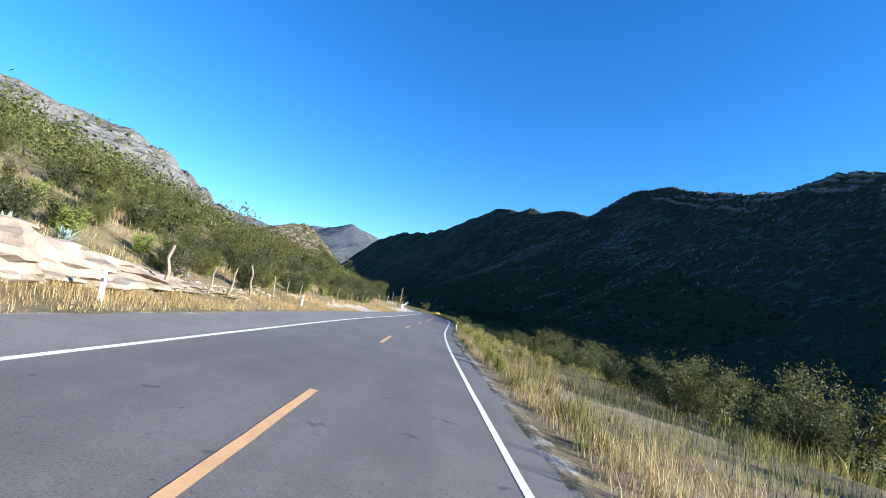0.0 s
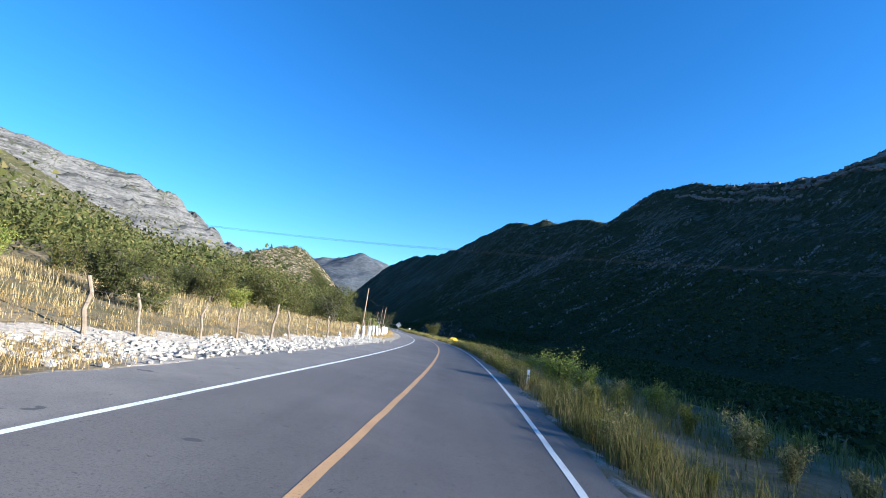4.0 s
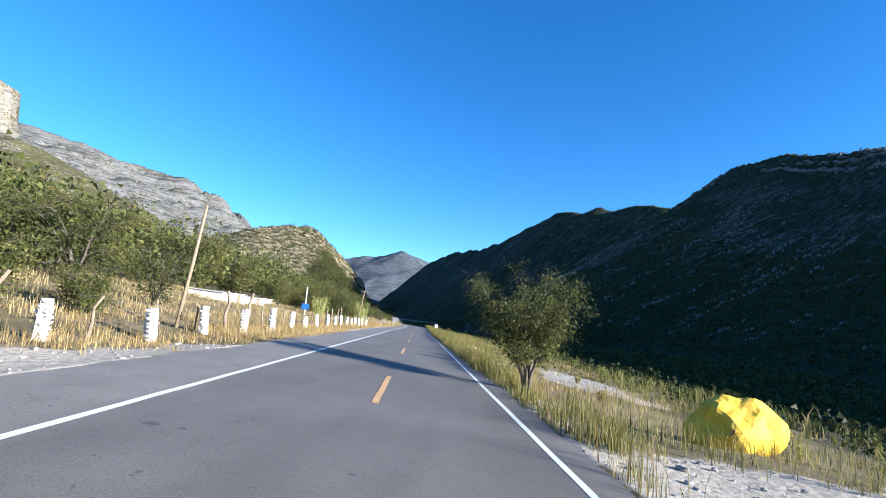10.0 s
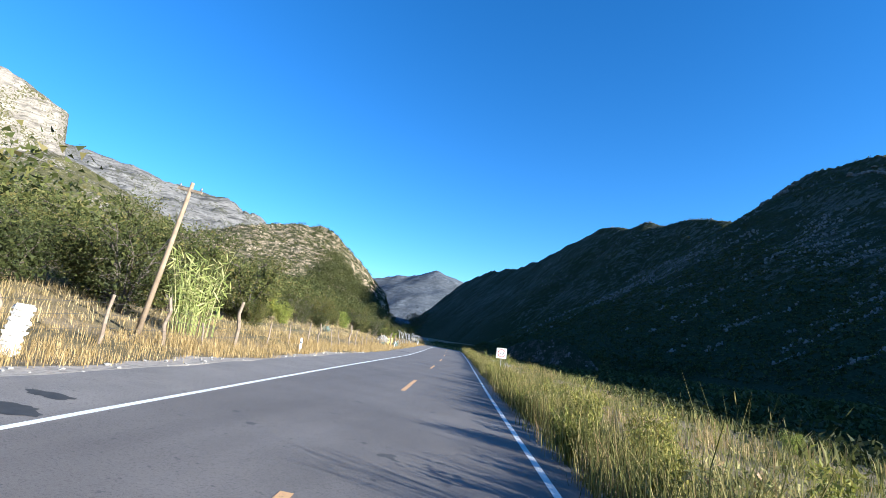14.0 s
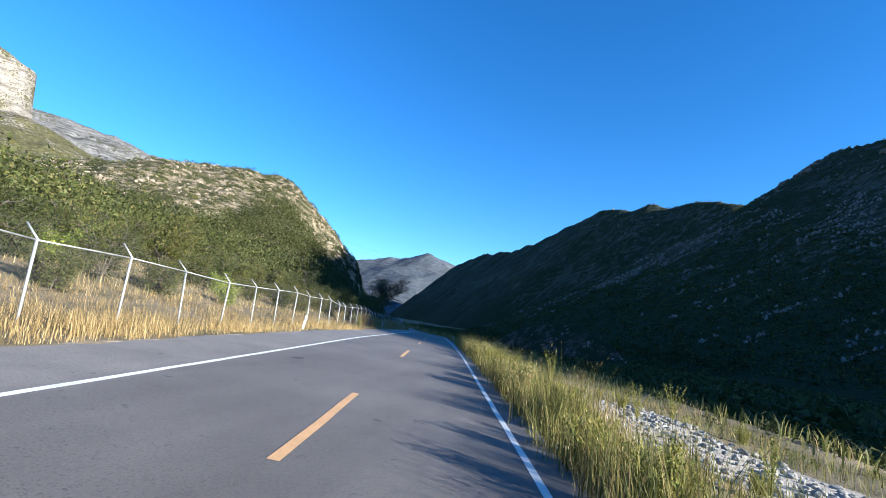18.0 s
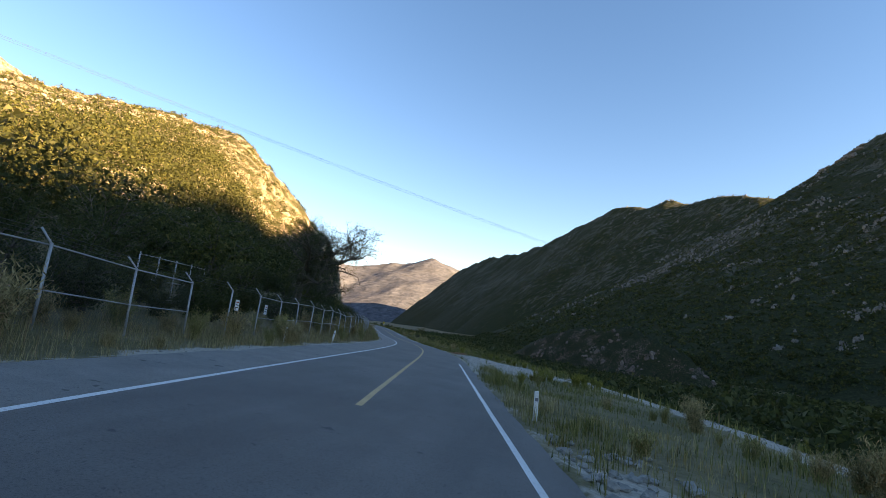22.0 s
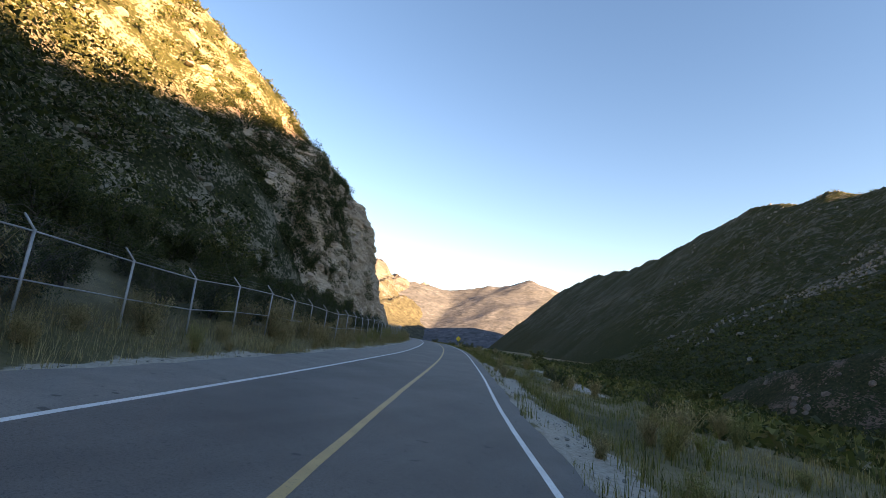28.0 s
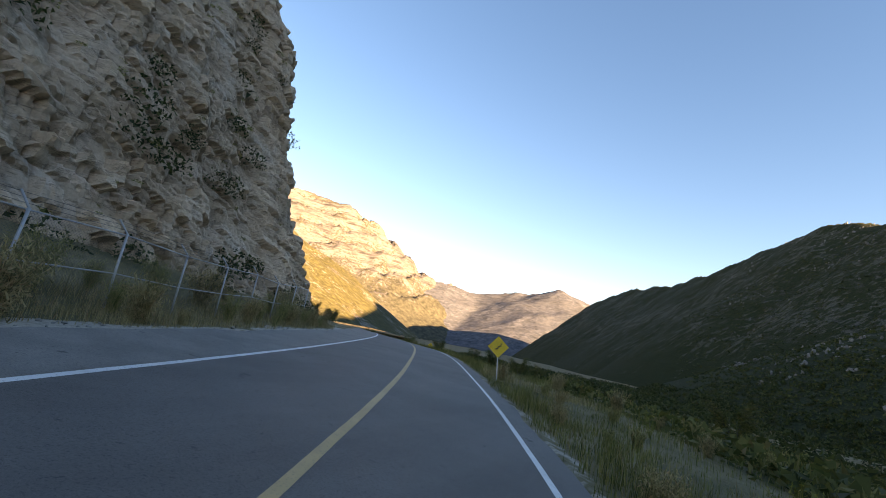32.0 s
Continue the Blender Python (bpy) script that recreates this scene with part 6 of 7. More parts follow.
def lumpy(name, size, seed, material, rough=0.12, cuts=2, scale=1.6, flat=0.0, smooth=True):
    """A rounded irregular stone."""
    bm = bmesh.new()
    bmesh.ops.create_icosphere(bm, subdivisions=cuts, radius=0.5)
    off = Vector((seed * 3.1, seed * 1.7, seed))
    for v in bm.verts:
        n = noise.noise(v.co * scale * 2 + off) * rough * 2 + noise.noise(v.co * scale * 5 + off) * rough * 0.7
        v.co *= 1 + n
        v.co = Vector((v.co.x * size[0], v.co.y * size[1], max(v.co.z, -0.5 + flat) * size[2]))
    me = bpy.data.meshes.new(name)
    bm.to_mesh(me)
    bm.free()
    me.materials.append(material)
    if smooth:
        me.polygons.foreach_set("use_smooth", [True] * len(me.polygons))
    return me


# whitewashed stone posts
STONES = [lumpy("stone", (1, 1, 1), k + 1, WHITEWASH, 0.16, 1, smooth=False) for k in range(6)]
core = Bits()
core.box((0, 0, 0.7), (0.29, 0.29, 1.5), None, 0.9)
CORE = core.mesh("core", WHITEWASH)


def stone_post(seed):
    g = random.Random(seed)
    e = tagged(new("stone_post"), "whitewashed post of stacked rough stones by the road", "post", "stone fence posts")
    hang("core", CORE, e)
    for c in range(9):
        z = 0.02 + c * 0.165
        turn = g.uniform(0, 90)
        for k in range(2):
            a = radians(turn + 180 * k)
            m = Matrix.Translation((math.cos(a) * 0.09, math.sin(a) * 0.09, z + g.uniform(-0.02, 0.02))) @ Euler((g.uniform(-0.15, 0.15), g.uniform(-0.15, 0.15), a)).to_matrix().to_4x4() @ Matrix.Diagonal((g.uniform(0.22, 0.34), g.uniform(0.30, 0.46), 0.20, 1))
            hang("stone", STONES[g.randrange(6)], e, m=m)
    return e


kinds = [stone_post(k) for k in range(3)]
posts = []
for k, s in enumerate(np.arange(y_to_s(139.0), y_to_s(292), 4.55)):
    s += random.uniform(-0.5, 0.5)
    p = spot(s, -8.5)[0]
    posts.append((k % 3, pose(p[0], p[1], p[2] - 0.1, random.uniform(-5, 5), random.uniform(-4, 7), random.uniform(0, 360)) @ Matrix.Diagonal((random.uniform(0.85, 1.15), random.uniform(0.85, 1.1), random.uniform(0.85, 1.08), 1))))
scatter(kinds, posts)


def wood_post(name, label, seed, height, radius, material, category, group):
    g = random.Random(seed)
    b = Bits()
    pts = [(g.uniform(-0.03, 0.03) * i, g.uniform(-0.03, 0.03) * i, -0.3 + (height + 0.3) * i / 4) for i in range(5)]
    b.tube(pts, [radius * (1.1 - 0.06 * i + g.uniform(-0.08, 0.08)) for i in range(5)], 7)
    return tagged(new(name, b.mesh(name, material, False)), label, category, group)


stakes = [wood_post("fence_stake", "crooked weathered wooden fence stake with barbed wire", k, 1.45 + 0.15 * k, 0.05 + 0.008 * k, WOOD, "fence post", "wooden fence stakes") for k in range(4)]
where = []
for s in np.arange(20, y_to_s(352), 3.2):
    if abs(s - y_to_s(347.6)) < 3:
        continue
    p = spot(s + random.uniform(-0.7, 0.7), -8.9 if s > 55 else -9.2)[0]
    where.append((random.randrange(4), pose(p[0], p[1], p[2], random.uniform(-7, 7), random.uniform(-6, 9), random.uniform(0, 360)) @ Matrix.Scale(random.uniform(0.8, 1.15), 4)))
scatter(stakes, where)


def strand(name, label, s, l, up, sag=0.05, radius=0.006, material=WIRE, parent=None):
    p = spot(s, np.full(len(s), l))
    p[:, 2] += up + sag * np.abs(np.sin(np.arange(len(s)) * 1.3))
    b = Bits()
    b.tube([tuple(q) for q in p], radius, 3, False)
    ob = new(name, b.mesh(name, material))
    if parent is not None:
        ob.parent = parent
        return ob
    return tagged(ob, label, "wire")


for up in (0.45, 0.85, 1.2):
    strand("barbed_wire", "rusty barbed wire strung between fence posts", np.arange(20, y_to_s(341), 3.2), -8.85, up)

# chain-link fence with cranked posts along the hill
FENCE_L, BAY = -8.0, 3.3
fence = tagged(new("chain_link_fence"), "tall galvanised chain-link fence with cranked barbed-wire arms", "fence")
fence_s = np.arange(y_to_s(356), y_to_s(636), BAY)
fence_p = spot(fence_s, np.full(len(fence_s), FENCE_L))
fence_p[:, 2] -= 0.05
pb = Bits()
pb.tube([(0, 0, -0.3), (0, 0, 2.15)], 0.035, 8)
POST = pb.mesh("post", GALVANISED, True)
ab = Bits()
ab.tube([(0, 0, 2.13), (-0.34, 0, 2.50)], 0.026, 6)
ARM = ab.mesh("arm", GALVANISED, True)
heading = np.degrees(np.arctan2(centre(fence_s)[1][:, 1], centre(fence_s)[1][:, 0])) - 90
for k, p in enumerate(fence_p):
    q = hang("post", POST, fence, m=pose(*p, random.uniform(-2, 2), random.uniform(-1.5, 2.5), heading[k]))
    hang("arm", ARM, q)


def wire_mesh(a, b, height=2.05, pitch=0.095, thick=0.0055):
    """A bay of chain link between two feet: crossing diagonal wires."""
    a, b = Vector(a), Vector(b)
    length = (b - a).length
    along_v, up = (b - a).normalized(), Vector((0, 0, 1))
    bits = Bits()
    n = int((length + height) / pitch)
    for k in range(n):
        for way in (1, -1):
            x0 = k * pitch - height if way > 0 else k * pitch
            u0, u1 = x0, x0 + way * height
            t0, t1 = 0.0, 1.0
            for lo, hi in ((0, length),):
                if u1 != u0:
                    ta, tb = (lo - u0) / (u1 - u0), (hi - u0) / (u1 - u0)
                    t0, t1 = max(t0, min(ta, tb)), min(t1, max(ta, tb))
            if t1 - t0 < 0.02:
                continue
            p0 = a + along_v * (u0 + (u1 - u0) * t0) + up * (height * t0 + 0.05)
            p1 = a + along_v * (u0 + (u1 - u0) * t1) + up * (height * t1 + 0.05)
            side = (up - along_v * way).normalized() * thick * 0.5
            bits.add([tuple(p0 - side), tuple(p1 - side), tuple(p1 + side), tuple(p0 + side)], [(0, 1, 2, 3)])
    return bits


for k in range(len(fence_p) - 1):
    if 27 <= k <= 28:
        continue
    hang("wire_mesh", wire_mesh(fence_p[k], fence_p[k + 1]).mesh("wire_mesh", MESH_WIRE), fence)
    rail = Bits()
    rail.tube([tuple(fence_p[k] + (0, 0, 2.1)), tuple(fence_p[k + 1] + (0, 0, 2.1))], 0.022, 6)
    hang("top_rail", rail.mesh("top_rail", GALVANISED, True), fence)
    if fence_p[k][1] > 415:
        rail = Bits()
        rail.tube([tuple(fence_p[k] + (0, 0, 1.0)), tuple(fence_p[k + 1] + (0, 0, 1.0))], 0.02, 6)
        hang("middle_rail", rail.mesh("middle_rail", GALVANISED, True), fence)
for k in range(3):
    left = np.stack([centre(fence_s)[1][:, 1], -centre(fence_s)[1][:, 0], 0 * fence_s], 1)
    b = Bits()
    b.tube([tuple(q) for q in fence_p - left * (0.12 + 0.1 * k) + np.array((0, 0, 2.24 + 0.12 * k))], 0.006, 3, False)
    hang("barbed_wire", b.mesh("barbed_wire", WIRE), fence)


def plate(name, w, h, thick, material, bevel=0.0):
    b = Bits()
    b.box((0, 0, 0), (w, thick, h))
    return b.mesh(name, material, False, bevel)


SIGN_WHITE = simple("sign_white", [(0.3, (0.66, 0.66, 0.64)), (0.7, (0.80, 0.80, 0.79))], 4.0, 0.5, relief=0.05, depth=0.002)
SIGN_YELLOW = simple("sign_yellow", [(0.3, (0.72, 0.42, 0.03)), (0.7, (0.85, 0.52, 0.04))], 4.0, 0.5, relief=0.05, depth=0.002)
SIGN_RED = simple("sign_red", [(0.3, (0.45, 0.04, 0.03)), (0.7, (0.58, 0.06, 0.05))], 4.0, 0.5, relief=0.05, depth=0.002)
SIGN_BLACK = simple("sign_black", [(0.3, (0.015, 0.015, 0.015)), (0.7, (0.03, 0.03, 0.03))], 4.0, 0.5, relief=0.05, depth=0.002)
SIGN_BACK = simple("sign_back", [(0.3, (0.16, 0.17, 0.19)), (0.7, (0.24, 0.25, 0.27))], 3.0, 0.5, 0.5, relief=0.05, depth=0.002)
SIGN_BLUE = simple("sign_blue", [(0.3, (0.03, 0.10, 0.35)), (0.7, (0.05, 0.15, 0.45))], 3.0, 0.5, relief=0.05, depth=0.002)
YELLOW_ROCK = simple("yellow_painted_rock", [(0.3, (0.62, 0.38, 0.02)), (0.6, (0.80, 0.52, 0.03)), (0.8, (0.85, 0.60, 0.08))], 2.5, 0.7, relief=0.7, depth=0.04, fine=14.0)
YELLOW_WOOD = simple("yellow_painted_wood", [(0.3, (0.50, 0.38, 0.10)), (0.6, (0.68, 0.54, 0.17)), (0.8, (0.74, 0.60, 0.24))], 5.0, 0.75, relief=0.4, depth=0.01, fine=30.0)
PLASTER = simple("white_plaster", [(0.3, (0.60, 0.59, 0.57)), (0.7, (0.80, 0.79, 0.77))], 1.5, 0.9, relief=0.2, depth=0.01)
ROOF_GREY = simple("roof_sheet", [(0.3, (0.38, 0.38, 0.38)), (0.7, (0.52, 0.52, 0.52))], 2.0, 0.6, 0.2, relief=0.2, depth=0.01)
AGAVE = simple("agave_leaf", [(0.3, (0.14, 0.20, 0.17)), (0.7, (0.30, 0.36, 0.32))], 2.0, 0.6, relief=0.1, depth=0.01)
YUCCA = leafy("yucca_leaves", [(0, (0.10, 0.15, 0.03)), (0.6, (0.20, 0.25, 0.05)), (1, (0.36, 0.33, 0.10))])
CANE = leafy("cane_leaves", [(0, (0.20, 0.24, 0.06)), (0.5, (0.38, 0.40, 0.12)), (1, (0.55, 0.50, 0.24))])


def facing(p, degrees, lean=0.0):
    return pose(p[0], p[1], p[2], 0, lean, degrees)


# speed sign on the right-hand verge
speed = tagged(new("speed_sign"), "white square speed limit sign with red ring", "road sign")
p = spot(y_to_s(311.5), 4.9)[0]
speed.matrix_basis = facing(p, 10, 1.5)
b = Bits()
b.box((0, 0.03, 0.9), (0.05, 0.05, 2.6))
hang("pole", b.mesh("pole", GALVANISED), speed)
board = hang("board", plate("board", 0.72, 0.72, 0.015, SIGN_WHITE), speed, m=pose(0, 0, 1.95))
ring = Bits()
n = 28
for k in range(n):
    a0, a1 = 2 * math.pi * k / n, 2 * math.pi * (k + 1) / n
    ring.add([(0.23 * math.cos(a0), -0.012, 0.23 * math.sin(a0)), (0.29 * math.cos(a0), -0.012, 0.29 * math.sin(a0)), (0.29 * math.cos(a1), -0.012, 0.29 * math.sin(a1)), (0.23 * math.cos(a1), -0.012, 0.23 * math.sin(a1))], [(0, 1, 2, 3)])
hang("ring", ring.mesh("ring", SIGN_RED), board, "red ring")


def writing(text, size, material, parent, m, name="lettering"):
    c = bpy.data.curves.new(name, "FONT")
    c.body, c.size, c.extrude, c.align_x, c.align_y = text, size, 0.002, "CENTER", "CENTER"
    ob = bpy.data.objects.new("text", c)
    scene.collection.objects.link(ob)
    bpy.context.view_layer.update()
    me = bpy.data.meshes.new_from_object(ob.evaluated_get(bpy.context.evaluated_depsgraph_get()))
    bpy.data.objects.remove(ob)
    me.materials.clear()
    me.materials.append(material)
    return hang(name, me, parent, "black numerals", m)


writing("40", 0.33, SIGN_BLACK, board, pose(0, -0.013, 0, 90, 0, 0))

# the back of a diamond sign on the left
back = tagged(new("diamond_sign"), "grey back of a diamond warning sign on a leaning pole", "road sign")
p = spot(*along(0.6, 193.5))[0]
back.matrix_basis = facing(p, 10, 8)
b = Bits()
b.box((0, -0.04, 1.15), (0.06, 0.05, 3.1))
hang("pole", b.mesh("pole", GALVANISED), back)
dia = plate("board", 0.9, 0.9, 0.012, SIGN_BACK)
hang("board", dia, back, m=pose(0, 0, 2.15, 0, 45, 0))

# yellow curve sign ahead
curve_sign = tagged(new("curve_sign"), "yellow diamond warning sign with a black winding arrow", "road sign")
a, b = along(-97.0, 633.0)
p = spot(a, b)[0]
curve_sign.matrix_basis = facing(p, 28, -6)
b = Bits()
b.box((0, 0.04, 0.9), (0.06, 0.05, 2.4))
hang("pole", b.mesh("pole", GALVANISED), curve_sign)
board = hang("board", plate("board", 0.85, 0.85, 0.012, SIGN_YELLOW), curve_sign, m=pose(0, 0, 1.95, 0, 45, 0))
arrow = Bits()
arrow.tube([(-0.16, -0.012, -0.12), (-0.02, -0.012, -0.10), (0.0, -0.012, 0.02), (0.14, -0.012, 0.05), (0.15, -0.012, 0.2)], 0.035, 4)
hang("arrow", arrow.mesh("arrow", SIGN_BLACK), board, "black winding arrow", pose(0, 0, 0, 0, -45, 0))
far_sign = copy_thing(curve_sign, facing(spot(*along(-136.3, 702.7))[0], 40))

# white marker posts
def marker(height, width):
    e = tagged(new("marker_post"), "short white roadside marker post", "marker post", "roadside marker posts")
    b = Bits()
    b.box((0, 0, height / 2 - 0.1), (width, 0.09, height + 0.2), None, 0.92)
    hang("body", b.mesh("body", SIGN_WHITE, False, 0.012), e)
    c = Bits()
    c.box((0, -0.047, height * 0.72), (width * 0.7, 0.006, 0.10))
    hang("reflector", c.mesh("reflector", SIGN_BACK), e)
    return e


m0 = marker(0.85, 0.13)
spots = [(y_to_s(74.3), 4.55, 0, -8), (y_to_s(93), 4.6, 0, 3), (y_to_s(113.5), 4.6, 0, 2), (y_to_s(237), 5.0, 0, 4), (y_to_s(379.5), -6.5, 12, 8), (y_to_s(419.5), -6.7, 12, 6), (y_to_s(452), -7.0, 15, 5), (y_to_s(440.2), 4.7, 12, 0), (y_to_s(462), -6.7, 15, 9), (y_to_s(341.5), -6.9, 10, 9), (y_to_s(402.9), 4.7, 10, 2), (y_to_s(304), -7.2, 10, 2), (y_to_s(123), -6.6, 0, 6), (y_to_s(30), -7.4, 0, -3), (y_to_s(51), -7.6, 0, 3)]
for k, (s, l, turn, lean) in enumerate(spots):
    m = facing(spot(s, l)[0], turn, lean)
    if k:
        copy_thing(m0, m)
    else:
        m0.matrix_basis = m

# the yellow-painted boulder with lettering nobody can read from the road
boulder = tagged(new("painted_boulder", lumpy("painted_boulder", (2.3, 1.75, 2.0), 6.0, YELLOW_ROCK, 0.17, 4, 1.05, 0.15, smooth=False)), "big boulder painted bright yellow with dark lettering", "boulder")
p = spot(y_to_s(216.6), 9.75)[0]
boulder.matrix_basis = pose(p[0], p[1], p[2] + 0.48, 0, 0, 15)
for k in range(9):
    if k == 2:
        continue
    hang("letter_bar", plate("letter_bar", 0.05, 0.16, 0.02, SIGN_BLACK), boulder, "dark painted lettering", pose(-0.72 + 0.07 * k, -0.78 + 0.012 * k, 0.12 - 0.008 * k, 12, 0, -14))


# utility poles and the lines over the road
def utility_pole(height, radius, arm, label):
    e = tagged(new("utility_pole"), label, "utility pole", "utility poles")
    b = Bits()
    b.tube([(0, 0, -0.6), (0.02, 0, height * 0.5), (0, 0.02, height)], [radius, radius * 0.85, radius * 0.66], 9)
    hang("pole", b.mesh("pole", POLE_WOOD, True), e)
    if arm:
        c = Bits()
        c.box((0, 0, height - 0.35), (1.1, 0.09, 0.11))
        hang("crossarm", c.mesh("crossarm", WOOD), e)
        for x in (-0.48, 0, 0.48):
            d = Bits()
            d.tube([(x, 0, height - 0.29), (x, 0, height - 0.20), (x, 0, height - 0.12)], [0.03, 0.05, 0.02], 7)
            hang("insulator", d.mesh("insulator", SIGN_BACK, True), e)
    return e


tall = utility_pole(5.7, 0.095, False, "bare wooden utility pole leaning beside the fence")
armed = utility_pole(6.6, 0.12, True, "wooden utility pole with crossarm and insulators")
tall.matrix_basis = facing(spot(y_to_s(150.2), -9.7)[0], 0, 4)
armed.matrix_basis = facing(spot(y_to_s(296), -11.2)[0], 10, 9)
copy_thing(tall, facing(spot(y_to_s(182.8), -9.4)[0], 0, 6) @ Matrix.Scale(0.86, 4))
copy_thing(tall, facing(spot(y_to_s(225.1), -9.9)[0], 40, 5))


def cable(name, label, a, b, sag, radius=0.007):
    a, b = Vector(a), Vector(b)
    pts = [a.lerp(b, u) - Vector((0, 0, sag * 4 * u * (1 - u))) for u in np.linspace(0, 1, 25)]
    c = Bits()
    c.tube([tuple(p) for p in pts], radius, 4, False)
    return tagged(new(name, c.mesh(name, WIRE)), label, "cable", "overhead lines")


for k in range(3):
    cable("overhead_line", "thin overhead power line high across the road", (-75, 189 + 0.9 * k, 16.3 + 0.25 * k), (140, 99 + 0.9 * k, 5.9 + 0.25 * k), 5.3, 0.011)
for k, (x, y, z) in enumerate(((-51.1, 477.8, 4.06), (-49.3, 476.4, 3.1), (-46.6, 473.4, 1.5))):
    cable("overhead_line", "overhead power line climbing over the road", (x - 0.72 * 45, y - 0.69 * 45, z + 8.1), (x + 0.72 * 300, y + 0.69 * 300, z - 0.0865 * 300 + 22), 6.0, 0.008)
lower = [spot(y_to_s(yy), ll)[0] + np.array((0, 0, 5.2)) for yy, ll in ((150.2, -9.7), (182.8, -9.4), (225.1, -9.9), (296, -11.2))]
for a, b in zip(lower[:-1], lower[1:]):
    cable("overhead_line", "slack wire between roadside poles", tuple(a), tuple(b), 0.7, 0.006)

# the yellow field gate
gate = tagged(new("field_gate"), "low yellow-painted wooden gate with crossed braces", "gate")
p = spot(y_to_s(347.6), -8.3)[0]
gate.matrix_basis = facing(p, 10 + 90 - 4, 0)
def beam(parent, name, a, b, w, d, material):
    a, b = Vector(a), Vector(b)
    bits = Bits()
    turn = (b - a).to_track_quat("X", "Z").to_matrix()
    bits.box(tuple((a + b) / 2), ((b - a).length, d, w), turn)
    return hang(name, bits.mesh(name, material), parent)


for z in (0.18, 0.62, 1.12):
    beam(gate, "rail", (-1.6, 0, z), (1.6, 0, z), 0.11, 0.045, YELLOW_WOOD)
for x in (-1.6, 0.0, 1.6):
    beam(gate, "stile", (x, 0.047, 0.05), (x, 0.047, 1.25), 0.11, 0.045, YELLOW_WOOD)
for a, b in (((-1.55, -0.046, 0.2), (-0.05, -0.046, 1.1)), ((-0.05, -0.046, 0.2), (-1.55, -0.046, 1.1)), ((0.05, -0.046, 0.2), (1.55, -0.046, 1.1)), ((1.55, -0.046, 0.2), (0.05, -0.046, 1.1))):
    beam(gate, "brace", a, b, 0.10, 0.04, YELLOW_WOOD)
for yy, h in ((345.2, 2.0), (350.0, 1.7)):
    q = wood_post("gate_post", "thick weathered wooden gate post", int(yy), h, 0.11, WOOD, "gate post", "gate posts")
    q.matrix_basis = facing(spot(y_to_s(yy), -8.0)[0], 0, 4)


# agaves, yuccas and the cane clump
def agave(seed, leaves, size):
    g = random.Random(seed)
    e = tagged(new("agave"), "grey-green agave rosette with stiff pointed leaves", "agave", "agaves")
    b = Bits()
    for k in range(leaves):
        a, up = k * 2.4, 0.25 + 1.1 * k / leaves
        d = Vector((math.cos(a) * math.cos(up), math.sin(a) * math.cos(up), math.sin(up)))
        side = Vector((-math.sin(a), math.cos(a), 0))
        n = d.cross(side)
        L = size * g.uniform(0.8, 1.1)
        rows = []
        for u, w, t in ((0, 0.07, 0.05), (0.35, 0.11, 0.04), (0.7, 0.075, 0.025), (1.0, 0.004, 0.004)):
            c = d * (L * u) - Vector((0, 0, 0.10 * L * u * u))
            rows += [c - side * w * size, c - n * t * size, c + side * w * size, c + n * 0.4 * t * size]
        f = [(4 * i + j, 4 * i + (j + 1) % 4, 4 * i + 4 + (j + 1) % 4, 4 * i + 4 + j) for i in range(3) for j in range(4)]
        b.add([tuple(r) for r in rows], f)
        hang("leaf", b.mesh("leaf", AGAVE), e)
        b = Bits()
    return e


ag = agave(1, 22, 1.15)
ag.matrix_basis = facing(spot(y_to_s(348.6), -7.6)[0], 0)
for yy, l, k in ((338, -15.5, 0.9), (31, -13.6, 0.8), (33.5, -13.8, 0.7), (36, -13.5, 0.75), (199, -11.5, 0.9), (203, -12.5, 0.8), (206, -12.2, 0.9), (120, -24, 1.2), (342.6, -8.6, 0.6)):
    copy_thing(ag, facing(spot(y_to_s(yy), l)[0], yy * 37) @ Matrix.Scale(k, 4))


def yucca(seed, height):
    g = np.random.default_rng(seed)
    e = tagged(new("yucca"), "yucca with a spiky green head on a short trunk", "yucca", "yuccas")
    b = Bits()
    b.tube([(0, 0, -0.2), (0.04, 0, height * 0.5), (0, 0.03, height)], [0.13, 0.11, 0.10], 8)
    hang("trunk", b.mesh("trunk", BARK, True), e)
    a, up = g.uniform(0, 6.28, 110), g.uniform(-0.3, 1.4, 110)
    d = np.stack([np.cos(a) * np.cos(up), np.sin(a) * np.cos(up), np.sin(up)], 1)
    side = np.stack([-np.sin(a), np.cos(a), 0 * a], 1) * 0.022
    c = np.array((0, 0, height))
    L = g.uniform(0.55, 0.85, 110)[:, None]
    v = np.stack([c + side, c - side, c + d * L], 1).reshape(-1, 3)
    hang("rosette", mesh_from("spikes", v, np.arange(330).reshape(-1, 3), YUCCA), e)
    return e


yu = yucca(3, 1.0)
yu.matrix_basis = facing(spot(y_to_s(270.5), -9.6)[0], 0)
copy_thing(yu, facing(spot(y_to_s(262), -10.5)[0], 60) @ Matrix.Scale(1.3, 4))
copy_thing(yu, facing(spot(y_to_s(187), -10.3)[0], 60) @ Matrix.Scale(1.2, 4))

cane = tagged(new("cane_clump"), "clump of giant cane with drooping pale leaves", "cane")
g = np.random.default_rng(9)
stalks, pts = Bits(), []
